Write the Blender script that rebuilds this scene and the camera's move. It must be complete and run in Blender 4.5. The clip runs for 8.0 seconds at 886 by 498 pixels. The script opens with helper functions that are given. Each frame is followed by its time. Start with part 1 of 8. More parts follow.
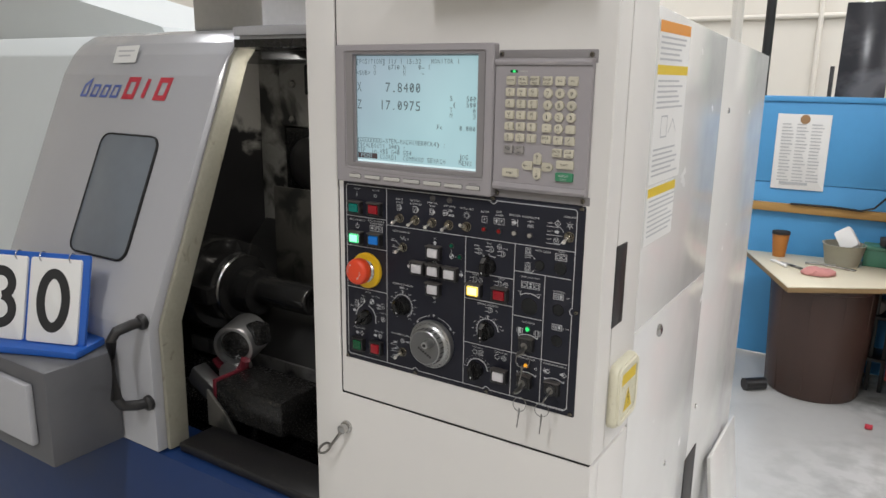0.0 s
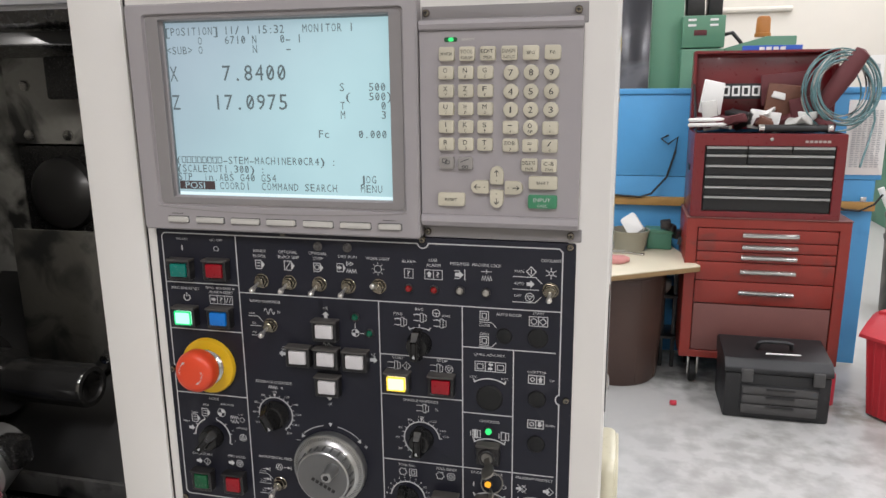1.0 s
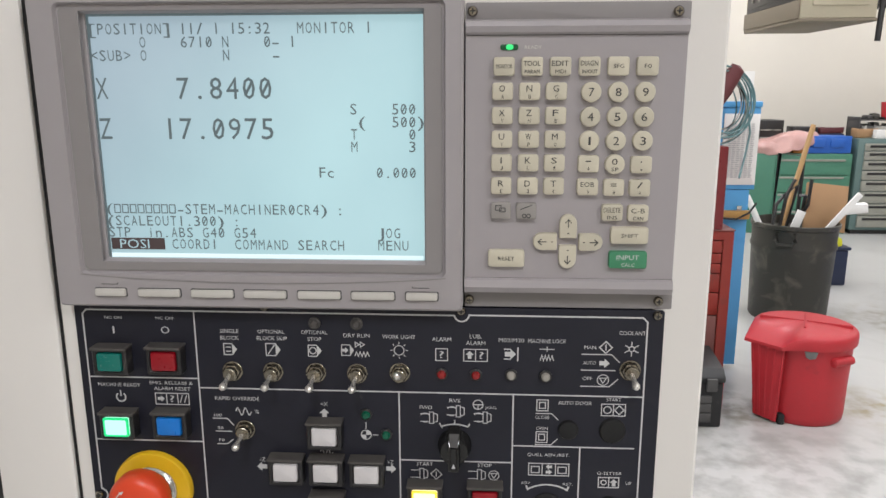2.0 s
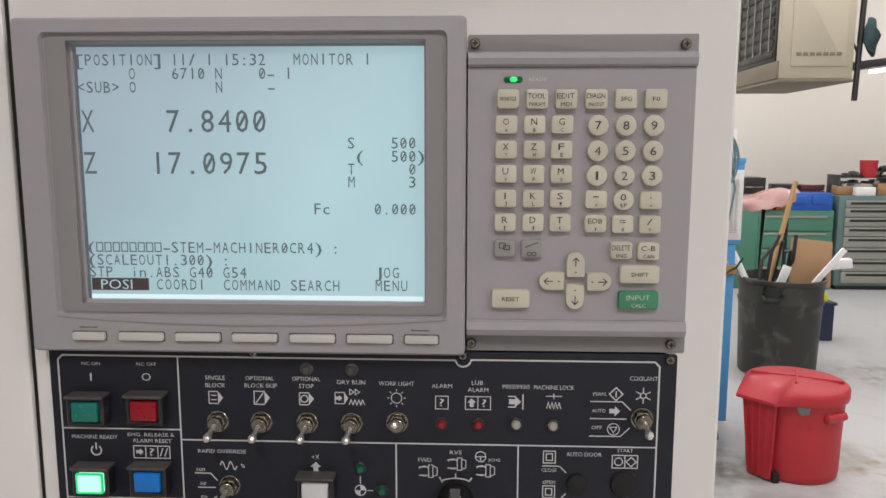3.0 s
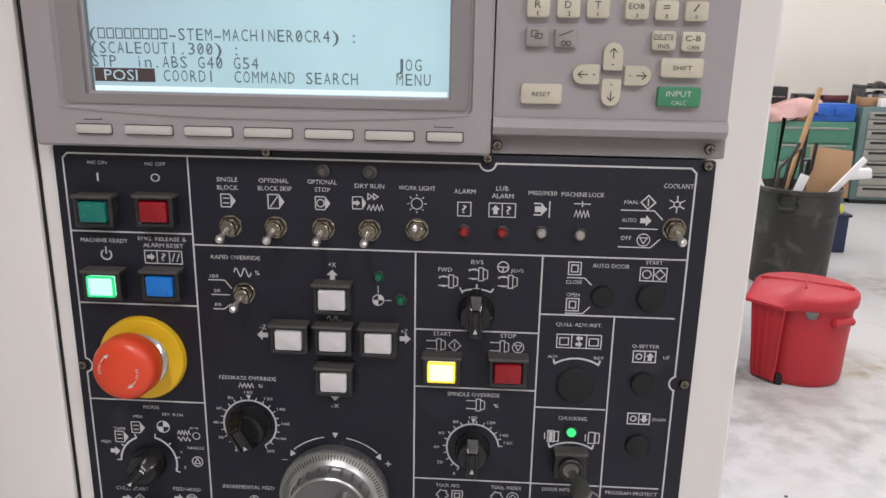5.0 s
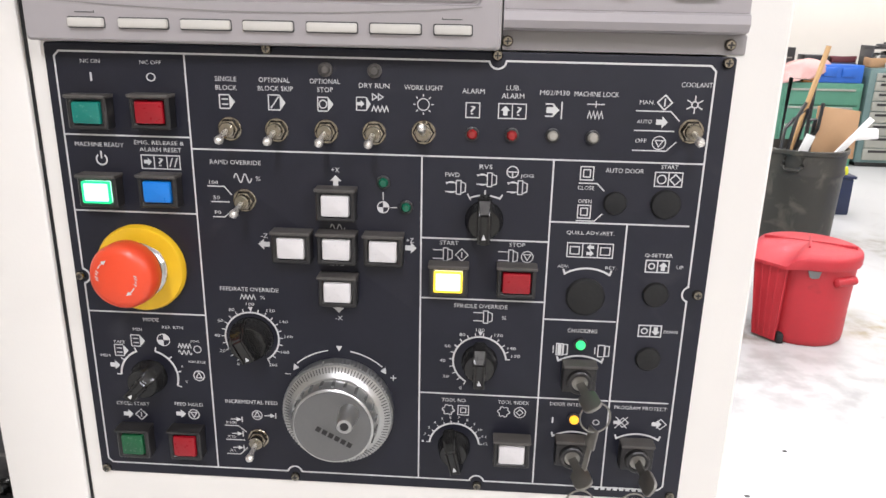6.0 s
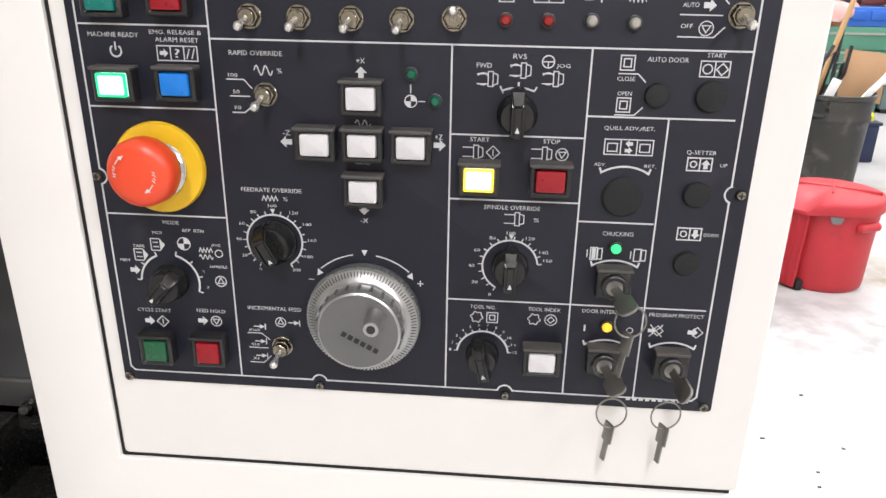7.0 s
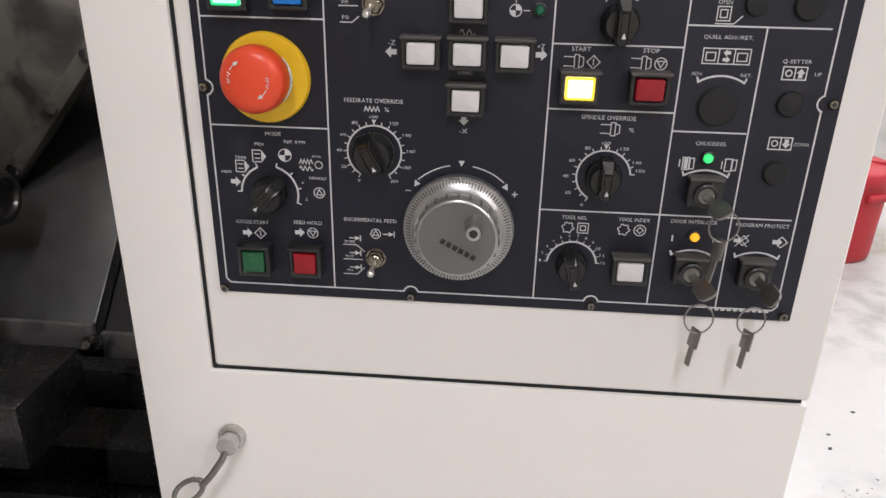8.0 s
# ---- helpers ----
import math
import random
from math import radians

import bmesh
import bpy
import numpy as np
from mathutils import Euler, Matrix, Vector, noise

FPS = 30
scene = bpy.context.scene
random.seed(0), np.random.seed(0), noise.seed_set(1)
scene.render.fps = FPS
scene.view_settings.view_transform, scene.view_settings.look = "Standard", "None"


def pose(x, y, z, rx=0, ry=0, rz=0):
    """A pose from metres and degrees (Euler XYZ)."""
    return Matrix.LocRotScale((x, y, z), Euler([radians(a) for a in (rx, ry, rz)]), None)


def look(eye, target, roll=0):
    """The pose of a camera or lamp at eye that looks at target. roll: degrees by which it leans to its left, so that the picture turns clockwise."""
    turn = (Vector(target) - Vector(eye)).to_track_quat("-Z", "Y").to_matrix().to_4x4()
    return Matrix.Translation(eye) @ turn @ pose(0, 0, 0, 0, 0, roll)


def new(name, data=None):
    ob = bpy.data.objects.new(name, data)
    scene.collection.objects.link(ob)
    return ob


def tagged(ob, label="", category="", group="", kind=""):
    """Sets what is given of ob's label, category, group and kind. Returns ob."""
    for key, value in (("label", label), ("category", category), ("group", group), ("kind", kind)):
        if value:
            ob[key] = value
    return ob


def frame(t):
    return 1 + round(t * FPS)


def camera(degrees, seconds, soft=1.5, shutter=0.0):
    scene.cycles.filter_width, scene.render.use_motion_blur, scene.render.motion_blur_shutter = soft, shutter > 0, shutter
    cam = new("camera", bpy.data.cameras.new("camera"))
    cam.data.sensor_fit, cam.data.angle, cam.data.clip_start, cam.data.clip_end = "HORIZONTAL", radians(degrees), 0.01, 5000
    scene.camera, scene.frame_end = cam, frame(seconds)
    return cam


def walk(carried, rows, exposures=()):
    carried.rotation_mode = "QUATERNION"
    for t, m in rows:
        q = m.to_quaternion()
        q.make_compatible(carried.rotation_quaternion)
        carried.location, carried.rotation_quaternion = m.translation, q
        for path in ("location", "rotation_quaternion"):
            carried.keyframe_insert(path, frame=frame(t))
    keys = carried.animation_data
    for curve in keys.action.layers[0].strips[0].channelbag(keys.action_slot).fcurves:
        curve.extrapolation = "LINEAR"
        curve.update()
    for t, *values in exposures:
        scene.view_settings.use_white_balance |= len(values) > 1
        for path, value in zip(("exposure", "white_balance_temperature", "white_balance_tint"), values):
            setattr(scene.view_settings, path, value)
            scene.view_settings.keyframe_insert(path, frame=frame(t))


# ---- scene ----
cam = camera(62.8, 8.0)
PATH = [
    (0, (0.014, 0.018, 1.656), (-1.029, 1.661, 1.196), 0.8),
    (0.2, (-0.098, 0.062, 1.649), (-1.018, 1.783, 1.211), 0.3),
    (0.3, (-0.137, 0.080, 1.646), (-0.984, 1.837, 1.208), 0.0),
    (0.5, (-0.183, 0.142, 1.648), (-0.886, 1.956, 1.187), -0.6),
    (1, (-0.291, 0.282, 1.632), (-0.751, 2.175, 1.182), -0.6),
    (1.5, (-0.379, 0.346, 1.645), (-0.675, 2.273, 1.198), -0.1),
    (2, (-0.442, 0.422, 1.639), (-0.555, 2.373, 1.214), -0.1),
    (2.2, (-0.451, 0.437, 1.64), (-0.511, 2.4, 1.263), 0.0),
    (3.3, (-0.453, 0.443, 1.617), (-0.534, 2.427, 1.349), 0.1),
    (3.5, (-0.459, 0.444, 1.613), (-0.528, 2.422, 1.325), 0.4),
    (4, (-0.459, 0.445, 1.589), (-0.538, 2.416, 1.256), 0.7),
    (4.5, (-0.46, 0.449, 1.569), (-0.553, 2.401, 1.143), 0.8),
    (5.8, (-0.46, 0.458, 1.523), (-0.565, 2.367, 0.936), 1.3),
    (6, (-0.463, 0.458, 1.514), (-0.564, 2.363, 0.913), 1.2),
    (6.5, (-0.469, 0.461, 1.499), (-0.59, 2.345, 0.838), 0.9),
    (7, (-0.472, 0.465, 1.478), (-0.607, 2.323, 0.75), 1.0),
    (7.5, (-0.482, 0.465, 1.45), (-0.619, 2.298, 0.662), 1.1),
    (8, (-0.532, 0.429, 1.442), (-0.658, 2.265, 0.658), 1.3),
]
walk(cam, [(t, look(eye, target, roll)) for t, eye, target, roll in PATH],
     [(0.0, 0.08, 6450, 11), (0.5, 0.03, 6470, 12), (1.0, 0.32, 6450, 13), (2.0, 0.35, 6480, 12), (3.5, 0.06, 6550, 16), (4.5, 0.1, 6500, 18), (5.8, 0.93, 6380, 15), (6.5, 1.11, 6400, 14), (7.5, 0.88, 6400, 15), (8.0, 0.48, 6520, 16)])

# ---------- light ----------
world = bpy.data.worlds.new("hall_air")
world.use_nodes = True
world.node_tree.nodes["Background"].inputs[0].default_value = (0.9, 0.95, 1.0, 1)
world.node_tree.nodes["Background"].inputs[1].default_value = 0.05
scene.world = world
LAMP_W = 54.0
CEIL = 4.3


# ---------- materials ----------
def mat(name, col, rough=0.5, metal=0.0, var=0.06, scale=6.0, bump=0.0, bscale=250.0, stain=None, coat=0.0, rvar=0.08, island=0.0):
    """A painted, plastic or metal surface: two scales of noise, optional stain (colour, cover, scale) and fine bump."""
    m = bpy.data.materials.new(name)
    m.use_nodes = True
    nt = m.node_tree
    bs = nt.nodes["Principled BSDF"]
    tc = nt.nodes.new("ShaderNodeTexCoord")

    def noise_node(s, detail=4.0, dist=0.0):
        n = nt.nodes.new("ShaderNodeTexNoise")
        n.inputs["Scale"].default_value, n.inputs["Detail"].default_value, n.inputs["Distortion"].default_value = s, detail, dist
        nt.links.new(tc.outputs["Object"], n.inputs["Vector"])
        return n

    def mix(fac, a, b):
        x = nt.nodes.new("ShaderNodeMix")
        x.data_type = "RGBA"
        if hasattr(fac, "links"):
            nt.links.new(fac, x.inputs["Factor"])
        else:
            x.inputs["Factor"].default_value = fac
        for sock, v in ((x.inputs["A"], a), (x.inputs["B"], b)):
            if hasattr(v, "links"):
                nt.links.new(v, sock)
            else:
                sock.default_value = (*v, 1)
        return x.outputs["Result"]

    n1, n2 = noise_node(scale), noise_node(scale * 9, 6)
    lo, hi = [c * (1 - var) for c in col], [min(1, c * (1 + var)) for c in col]
    c1 = mix(n1.outputs["Fac"], lo, hi)
    c2 = mix(n2.outputs["Fac"], [c * (1 - var * 0.6) for c in lo], hi)
    out = mix(0.4, c1, c2)
    if stain:
        scol, cover, sscale = stain
        n3 = noise_node(sscale, 7, 0.6)
        r = nt.nodes.new("ShaderNodeValToRGB")
        r.color_ramp.elements[0].position, r.color_ramp.elements[1].position = 1 - cover - 0.07, 1 - cover + 0.07
        nt.links.new(n3.outputs["Fac"], r.inputs[0])
        out = mix(r.outputs[0], out, scol)
    if island:
        oi = nt.nodes.new("ShaderNodeObjectInfo")
        hs = nt.nodes.new("ShaderNodeHueSaturation")
        mr = nt.nodes.new("ShaderNodeMapRange")
        mr.inputs["To Min"].default_value, mr.inputs["To Max"].default_value = 1 - island, 1 + island
        nt.links.new(oi.outputs["Random"], mr.inputs["Value"])
        nt.links.new(mr.outputs[0], hs.inputs["Value"])
        nt.links.new(out, hs.inputs["Color"])
        out = hs.outputs[0]
    nt.links.new(out, bs.inputs["Base Color"])
    mr = nt.nodes.new("ShaderNodeMapRange")
    mr.inputs["To Min"].default_value, mr.inputs["To Max"].default_value = max(0.02, rough - rvar), min(1, rough + rvar)
    nt.links.new(n2.outputs["Fac"], mr.inputs["Value"])
    nt.links.new(mr.outputs[0], bs.inputs["Roughness"])
    bs.inputs["Metallic"].default_value = metal
    bs.inputs["Coat Weight"].default_value = coat
    if bump:
        nb = noise_node(bscale, 3)
        b = nt.nodes.new("ShaderNodeBump")
        b.inputs["Strength"].default_value, b.inputs["Distance"].default_value = bump, 0.002
        nt.links.new(nb.outputs["Fac"], b.inputs["Height"])
        nt.links.new(b.outputs[0], bs.inputs["Normal"])
    return m


def glow(name, col, strength, base=None):
    m = bpy.data.materials.new(name)
    m.use_nodes = True
    bs = m.node_tree.nodes["Principled BSDF"]
    bs.inputs["Base Color"].default_value = (*(base or col), 1)
    bs.inputs["Emission Color"].default_value = (*col, 1)
    bs.inputs["Emission Strength"].default_value = strength
    bs.inputs["Roughness"].default_value = 0.3
    return m


M_CAB = mat("cream_enamel", (0.72, 0.695, 0.655), 0.42, var=0.03, scale=3, bump=0.04, bscale=400, stain=((0.60, 0.56, 0.50), 0.16, 7))
M_SIDE = mat("white_gloss_enamel", (0.72, 0.71, 0.68), 0.24, var=0.03, scale=2, bump=0.006, bscale=9, coat=0.3)
M_DOOR = mat("grey_silver_enamel", (0.40, 0.40, 0.41), 0.22, var=0.02, scale=3, bump=0.03, bscale=300, coat=0.3)
M_ROOF = mat("pale_grey_enamel", (0.60, 0.63, 0.62), 0.35, var=0.05, scale=2)
M_SEAL = mat("yellowed_edge", (0.27, 0.255, 0.20), 0.5, var=0.25, scale=15, stain=((0.12, 0.10, 0.07), 0.3, 25))
M_APRON = mat("blue_enamel_dark", (0.009, 0.032, 0.115), 0.35, var=0.15, scale=4)
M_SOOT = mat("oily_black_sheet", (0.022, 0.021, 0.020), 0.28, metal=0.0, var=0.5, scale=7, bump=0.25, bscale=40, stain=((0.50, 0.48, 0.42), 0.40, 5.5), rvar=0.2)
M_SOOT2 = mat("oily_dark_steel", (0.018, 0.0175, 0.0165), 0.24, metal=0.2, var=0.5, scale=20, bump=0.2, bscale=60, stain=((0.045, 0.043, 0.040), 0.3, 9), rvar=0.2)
M_PLATE_IN = mat("grimy_grey_plate", (0.33, 0.32, 0.285), 0.45, metal=0.1, var=0.25, scale=10, stain=((0.025, 0.025, 0.023), 0.47, 8))
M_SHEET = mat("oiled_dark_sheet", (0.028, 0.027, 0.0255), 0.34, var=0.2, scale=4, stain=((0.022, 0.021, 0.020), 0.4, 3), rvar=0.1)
M_LIP = mat("worn_cover_lip", (0.16, 0.155, 0.145), 0.4, metal=0.4, var=0.3, scale=20, stain=((0.03, 0.03, 0.028), 0.4, 14))
M_GRIME = mat("grimy_sill_plate", (0.085, 0.08, 0.068), 0.5, metal=0.1, var=0.3, scale=12, stain=((0.02, 0.02, 0.018), 0.45, 12))
M_GUARD = mat("red_guard_plastic", (0.12, 0.012, 0.02), 0.35, var=0.2, scale=30)
# pale wall with black splashes: they cover it fully low down and thin out upwards
M_SPLASH = mat("splashed_spindle_wall", (0.47, 0.45, 0.40), 0.5, var=0.10, scale=4, bump=0.1, bscale=60)
_nt = M_SPLASH.node_tree
_bs = _nt.nodes["Principled BSDF"]
_base = _bs.inputs["Base Color"].links[0].from_socket
_tc = _nt.nodes.new("ShaderNodeTexCoord")
_sp = _nt.nodes.new("ShaderNodeSeparateXYZ")
_nt.links.new(_tc.outputs["Object"], _sp.inputs[0])
_nz = _nt.nodes.new("ShaderNodeTexNoise")
_nz.inputs["Scale"].default_value, _nz.inputs["Detail"].default_value, _nz.inputs["Distortion"].default_value = 8.0, 7, 0.6
_nt.links.new(_tc.outputs["Object"], _nz.inputs["Vector"])
_m1 = _nt.nodes.new("ShaderNodeMath")
_m1.operation = "MULTIPLY_ADD"
_m1.inputs[1].default_value, _m1.inputs[2].default_value = -3.0, 4.52
_nt.links.new(_sp.outputs["Z"], _m1.inputs[0])
_m2 = _nt.nodes.new("ShaderNodeMath")
_m2.operation = "MULTIPLY_ADD"
_m2.inputs[1].default_value = 1.35
_nt.links.new(_nz.outputs["Fac"], _m2.inputs[0])
_nt.links.new(_m1.outputs[0], _m2.inputs[2])
_mr = _nt.nodes.new("ShaderNodeMapRange")
_mr.inputs["From Min"].default_value, _mr.inputs["From Max"].default_value = 0.62, 0.78
_nt.links.new(_m2.outputs[0], _mr.inputs["Value"])
_mx = _nt.nodes.new("ShaderNodeMix")
_mx.data_type = "RGBA"
_nt.links.new(_mr.outputs[0], _mx.inputs["Factor"])
_nt.links.new(_base, _mx.inputs["A"])
_mx.inputs["B"].default_value = (0.018, 0.017, 0.017, 1)
_nt.links.new(_mx.outputs["Result"], _bs.inputs["Base Color"])
M_STEEL = mat("bright_steel", (0.55, 0.54, 0.52), 0.25, metal=1.0, var=0.12, scale=60)
M_DSTEEL = mat("dark_chuck_steel", (0.085, 0.083, 0.08), 0.17, metal=0.8, var=0.3, scale=25)
M_CHROME = mat("worn_chrome", (0.27, 0.245, 0.20), 0.18, metal=1.0, var=0.3, scale=300, stain=((0.10, 0.085, 0.06), 0.3, 260))
M_GRIP_END = mat("mottled_grey_plastic", (0.085, 0.082, 0.08), 0.35, var=0.5, scale=260, stain=((0.02, 0.02, 0.02), 0.35, 300))
M_LEVER = mat("bright_nickel", (0.78, 0.75, 0.70), 0.28, metal=0.85, var=0.08, scale=150)
M_KNOB = mat("glossy_black_knob", (0.012, 0.0115, 0.011), 0.2, var=0.3, scale=90, bump=0.05, bscale=700, stain=((0.09, 0.08, 0.07), 0.2, 220), rvar=0.12)
M_CHIPBOX = mat("scuffed_grey_box_paint", (0.105, 0.105, 0.11), 0.35, var=0.14, scale=5, bump=0.05, bscale=120, stain=((0.07, 0.068, 0.065), 0.32, 6))
M_PANEL = mat("charcoal_printed_plate", (0.0130, 0.0135, 0.0215), 0.44, var=0.25, scale=25, bump=0.05, bscale=900, stain=((0.025, 0.025, 0.033), 0.3, 18))
M_PANEL.node_tree.nodes["Principled BSDF"].inputs["Specular IOR Level"].default_value = 0.3
M_PRINT = mat("white_screen_print", (0.54, 0.54, 0.54), 0.6, var=0.05, scale=80)
M_BEZEL = mat("warm_grey_plastic", (0.335, 0.312, 0.315), 0.5, var=0.05, scale=10, bump=0.06, bscale=1500, stain=((0.17, 0.155, 0.145), 0.2, 14))
M_BEZEL2 = mat("mid_grey_plastic", (0.245, 0.228, 0.226), 0.5, var=0.06, scale=10, bump=0.06, bscale=1500)
M_KEYB = mat("grey_membrane_plate", (0.345, 0.32, 0.325), 0.5, var=0.05, scale=12, bump=0.05, bscale=1500, stain=((0.17, 0.15, 0.148), 0.22, 16))
M_KEY = mat("ivory_key_plastic", (0.55, 0.51, 0.40), 0.45, var=0.06, scale=60, island=0.07)
M_KEYG = mat("grey_key_plastic", (0.30, 0.28, 0.26), 0.45, var=0.06, scale=60)
M_KEYGR = mat("green_key_plastic", (0.05, 0.24, 0.12), 0.4, var=0.08, scale=60)
M_KTXT = mat("dark_key_print", (0.05, 0.05, 0.05), 0.6)
M_SOFT = mat("soft_key_plastic", (0.52, 0.50, 0.46), 0.45, var=0.05, scale=60, island=0.12)
M_BLACK = mat("black_plastic", (0.016, 0.015, 0.015), 0.38, var=0.2, scale=60, stain=((0.07, 0.065, 0.06), 0.28, 90))
M_RUBBER = mat("black_rubber_plug", (0.004, 0.004, 0.004), 0.7, var=0.2, scale=60)
M_GREYBAR = mat("dusty_button_hinge", (0.066, 0.060, 0.055), 0.5, var=0.3, scale=160)
M_RED = mat("red_lens", (0.27, 0.003, 0.010), 0.3, var=0.06, scale=60)
M_DGREEN = mat("green_lens", (0.005, 0.16, 0.13), 0.25, var=0.06, scale=60)
M_FGREEN = mat("forest_green_lens", (0.01, 0.09, 0.035), 0.25, var=0.08, scale=60)
M_BLUE = mat("blue_lens", (0.004, 0.17, 0.58), 0.3, var=0.06, scale=60)
M_WHITE = mat("white_lens", (0.60, 0.58, 0.58), 0.3, var=0.04, scale=60)
M_LED_OFF = mat("clear_led", (0.34, 0.32, 0.28), 0.2, var=0.1, scale=100)
M_LED_RED = mat("unlit_red_led", (0.25, 0.015, 0.015), 0.15, var=0.1, scale=100)
M_LED_GRN = mat("unlit_green_led", (0.006, 0.10, 0.055), 0.15, var=0.1, scale=100)
M_YELLOW = mat("yellow_collar", (0.75, 0.46, 0.015), 0.4, var=0.06, scale=25)
M_ORANGE = mat("red_orange_mushroom", (0.72, 0.065, 0.02), 0.35, var=0.06, scale=25, bump=0.03, bscale=500)
M_KEYS = mat("worn_nickel_key", (0.26, 0.25, 0.23), 0.38, metal=0.9, var=0.2, scale=120)
M_ALU = mat("brushed_aluminium", (0.45, 0.45, 0.44), 0.32, metal=0.9, var=0.12, scale=90)
M_ALU_D = mat("dull_dial_face", (0.17, 0.17, 0.167), 0.38, metal=0.6, var=0.12, scale=60, stain=((0.17, 0.17, 0.17), 0.25, 40))
G_GREEN = glow("lit_green_lens", (0.45, 1.0, 0.68), 1.0, (0.1, 0.6, 0.3))
G_GREEN_RIM = glow("lit_green_rim", (0.0, 0.62, 0.20), 0.8, (0.0, 0.3, 0.1))
G_YELLOW_RIM = glow("lit_yellow_rim", (0.85, 0.62, 0.03), 0.9, (0.5, 0.35, 0.02))
G_YELLOW = glow("lit_yellow_lens", (1.0, 0.90, 0.55), 1.1, (0.6, 0.5, 0.1))
G_LED = glow("lit_green_led", (0.03, 0.9, 0.2), 0.75, (0.02, 0.3, 0.1))
G_AMBER = glow("lit_amber_led", (1.0, 0.42, 0.02), 0.8, (0.4, 0.2, 0.02))
G_TUBE = glow("lit_tube", (1.0, 0.97, 0.92), 6.0)

# backlit display: noise for the uneven backlight, viewing-angle dimming painted in as a fixed gradient
M_LCD = bpy.data.materials.new("backlit_display")
M_LCD.use_nodes = True
_nt = M_LCD.node_tree
_b = _nt.nodes["Principled BSDF"]
_b.inputs["Base Color"].default_value = (0.16, 0.20, 0.21, 1)
_b.inputs["Roughness"].default_value = 0.35
_tc = _nt.nodes.new("ShaderNodeTexCoord")
_nz = _nt.nodes.new("ShaderNodeTexNoise")
_nz.inputs["Scale"].default_value = 7
_nt.links.new(_tc.outputs["Object"], _nz.inputs["Vector"])
_rp = _nt.nodes.new("ShaderNodeValToRGB")
_rp.color_ramp.elements[0].position, _rp.color_ramp.elements[1].position = 0.3, 0.75
_rp.color_ramp.elements[0].color, _rp.color_ramp.elements[1].color = (0.37, 0.55, 0.60, 1), (0.48, 0.68, 0.72, 1)
_nt.links.new(_nz.outputs["Fac"], _rp.inputs[0])
_sp = _nt.nodes.new("ShaderNodeSeparateXYZ")
_nt.links.new(_tc.outputs["Object"], _sp.inputs[0])
_gr = _nt.nodes.new("ShaderNodeMath")
_gr.operation = "SUBTRACT"
_nt.links.new(_sp.outputs["X"], _gr.inputs[0])
_nt.links.new(_sp.outputs["Z"], _gr.inputs[1])
_gm = _nt.nodes.new("ShaderNodeMapRange")
_gm.interpolation_type = "SMOOTHSTEP"
_gm.inputs["From Min"].default_value, _gm.inputs["From Max"].default_value = -2.36, -2.12
_nt.links.new(_gr.outputs[0], _gm.inputs["Value"])
_gx = _nt.nodes.new("ShaderNodeMix")
_gx.data_type, _gx.blend_type = "RGBA", "MULTIPLY"
_gx.inputs["Factor"].default_value = 1.0
_gc = _nt.nodes.new("ShaderNodeMix")
_gc.data_type = "RGBA"
_gc.inputs["A"].default_value, _gc.inputs["B"].default_value = (0.76, 0.70, 0.77, 1), (1.03, 1.14, 1.12, 1)
_nt.links.new(_gm.outputs[0], _gc.inputs["Factor"])
_nt.links.new(_rp.outputs[0], _gx.inputs["A"])
_nt.links.new(_gc.outputs["Result"], _gx.inputs["B"])
_nt.links.new(_gx.outputs["Result"], _b.inputs["Emission Color"])
_b.inputs["Emission Strength"].default_value = 0.61
M_MENU = glow("display_menu_block", (0.035, 0.022, 0.022), 0.9, (0.03, 0.025, 0.025))
M_LBAR = glow("display_bright_edge", (0.62, 0.78, 0.80), 0.8, (0.3, 0.35, 0.36))
M_LTXT = glow("display_character", (0.06, 0.085, 0.09), 0.9, (0.05, 0.06, 0.065))

M_WALL = mat("cream_painted_block", (0.66, 0.62, 0.545), 0.7, var=0.04, scale=0.8, bump=0.15, bscale=30)
M_CEIL = mat("white_ceiling", (0.7, 0.69, 0.66), 0.8, var=0.04, scale=1)
M_FLOOR = mat("sealed_concrete", (0.43, 0.427, 0.41), 0.32, var=0.10, scale=2.6, bump=0.0, stain=((0.385, 0.38, 0.362), 0.34, 2.6), rvar=0.05)
_nt = M_FLOOR.node_tree
_bs = _nt.nodes["Principled BSDF"]
_base = _bs.inputs["Base Color"].links[0].from_socket
_tc = _nt.nodes.new("ShaderNodeTexCoord")
_nz = _nt.nodes.new("ShaderNodeTexNoise")
_nz.inputs["Scale"].default_value, _nz.inputs["Detail"].default_value = 9, 5
_nt.links.new(_tc.outputs["Object"], _nz.inputs["Vector"])
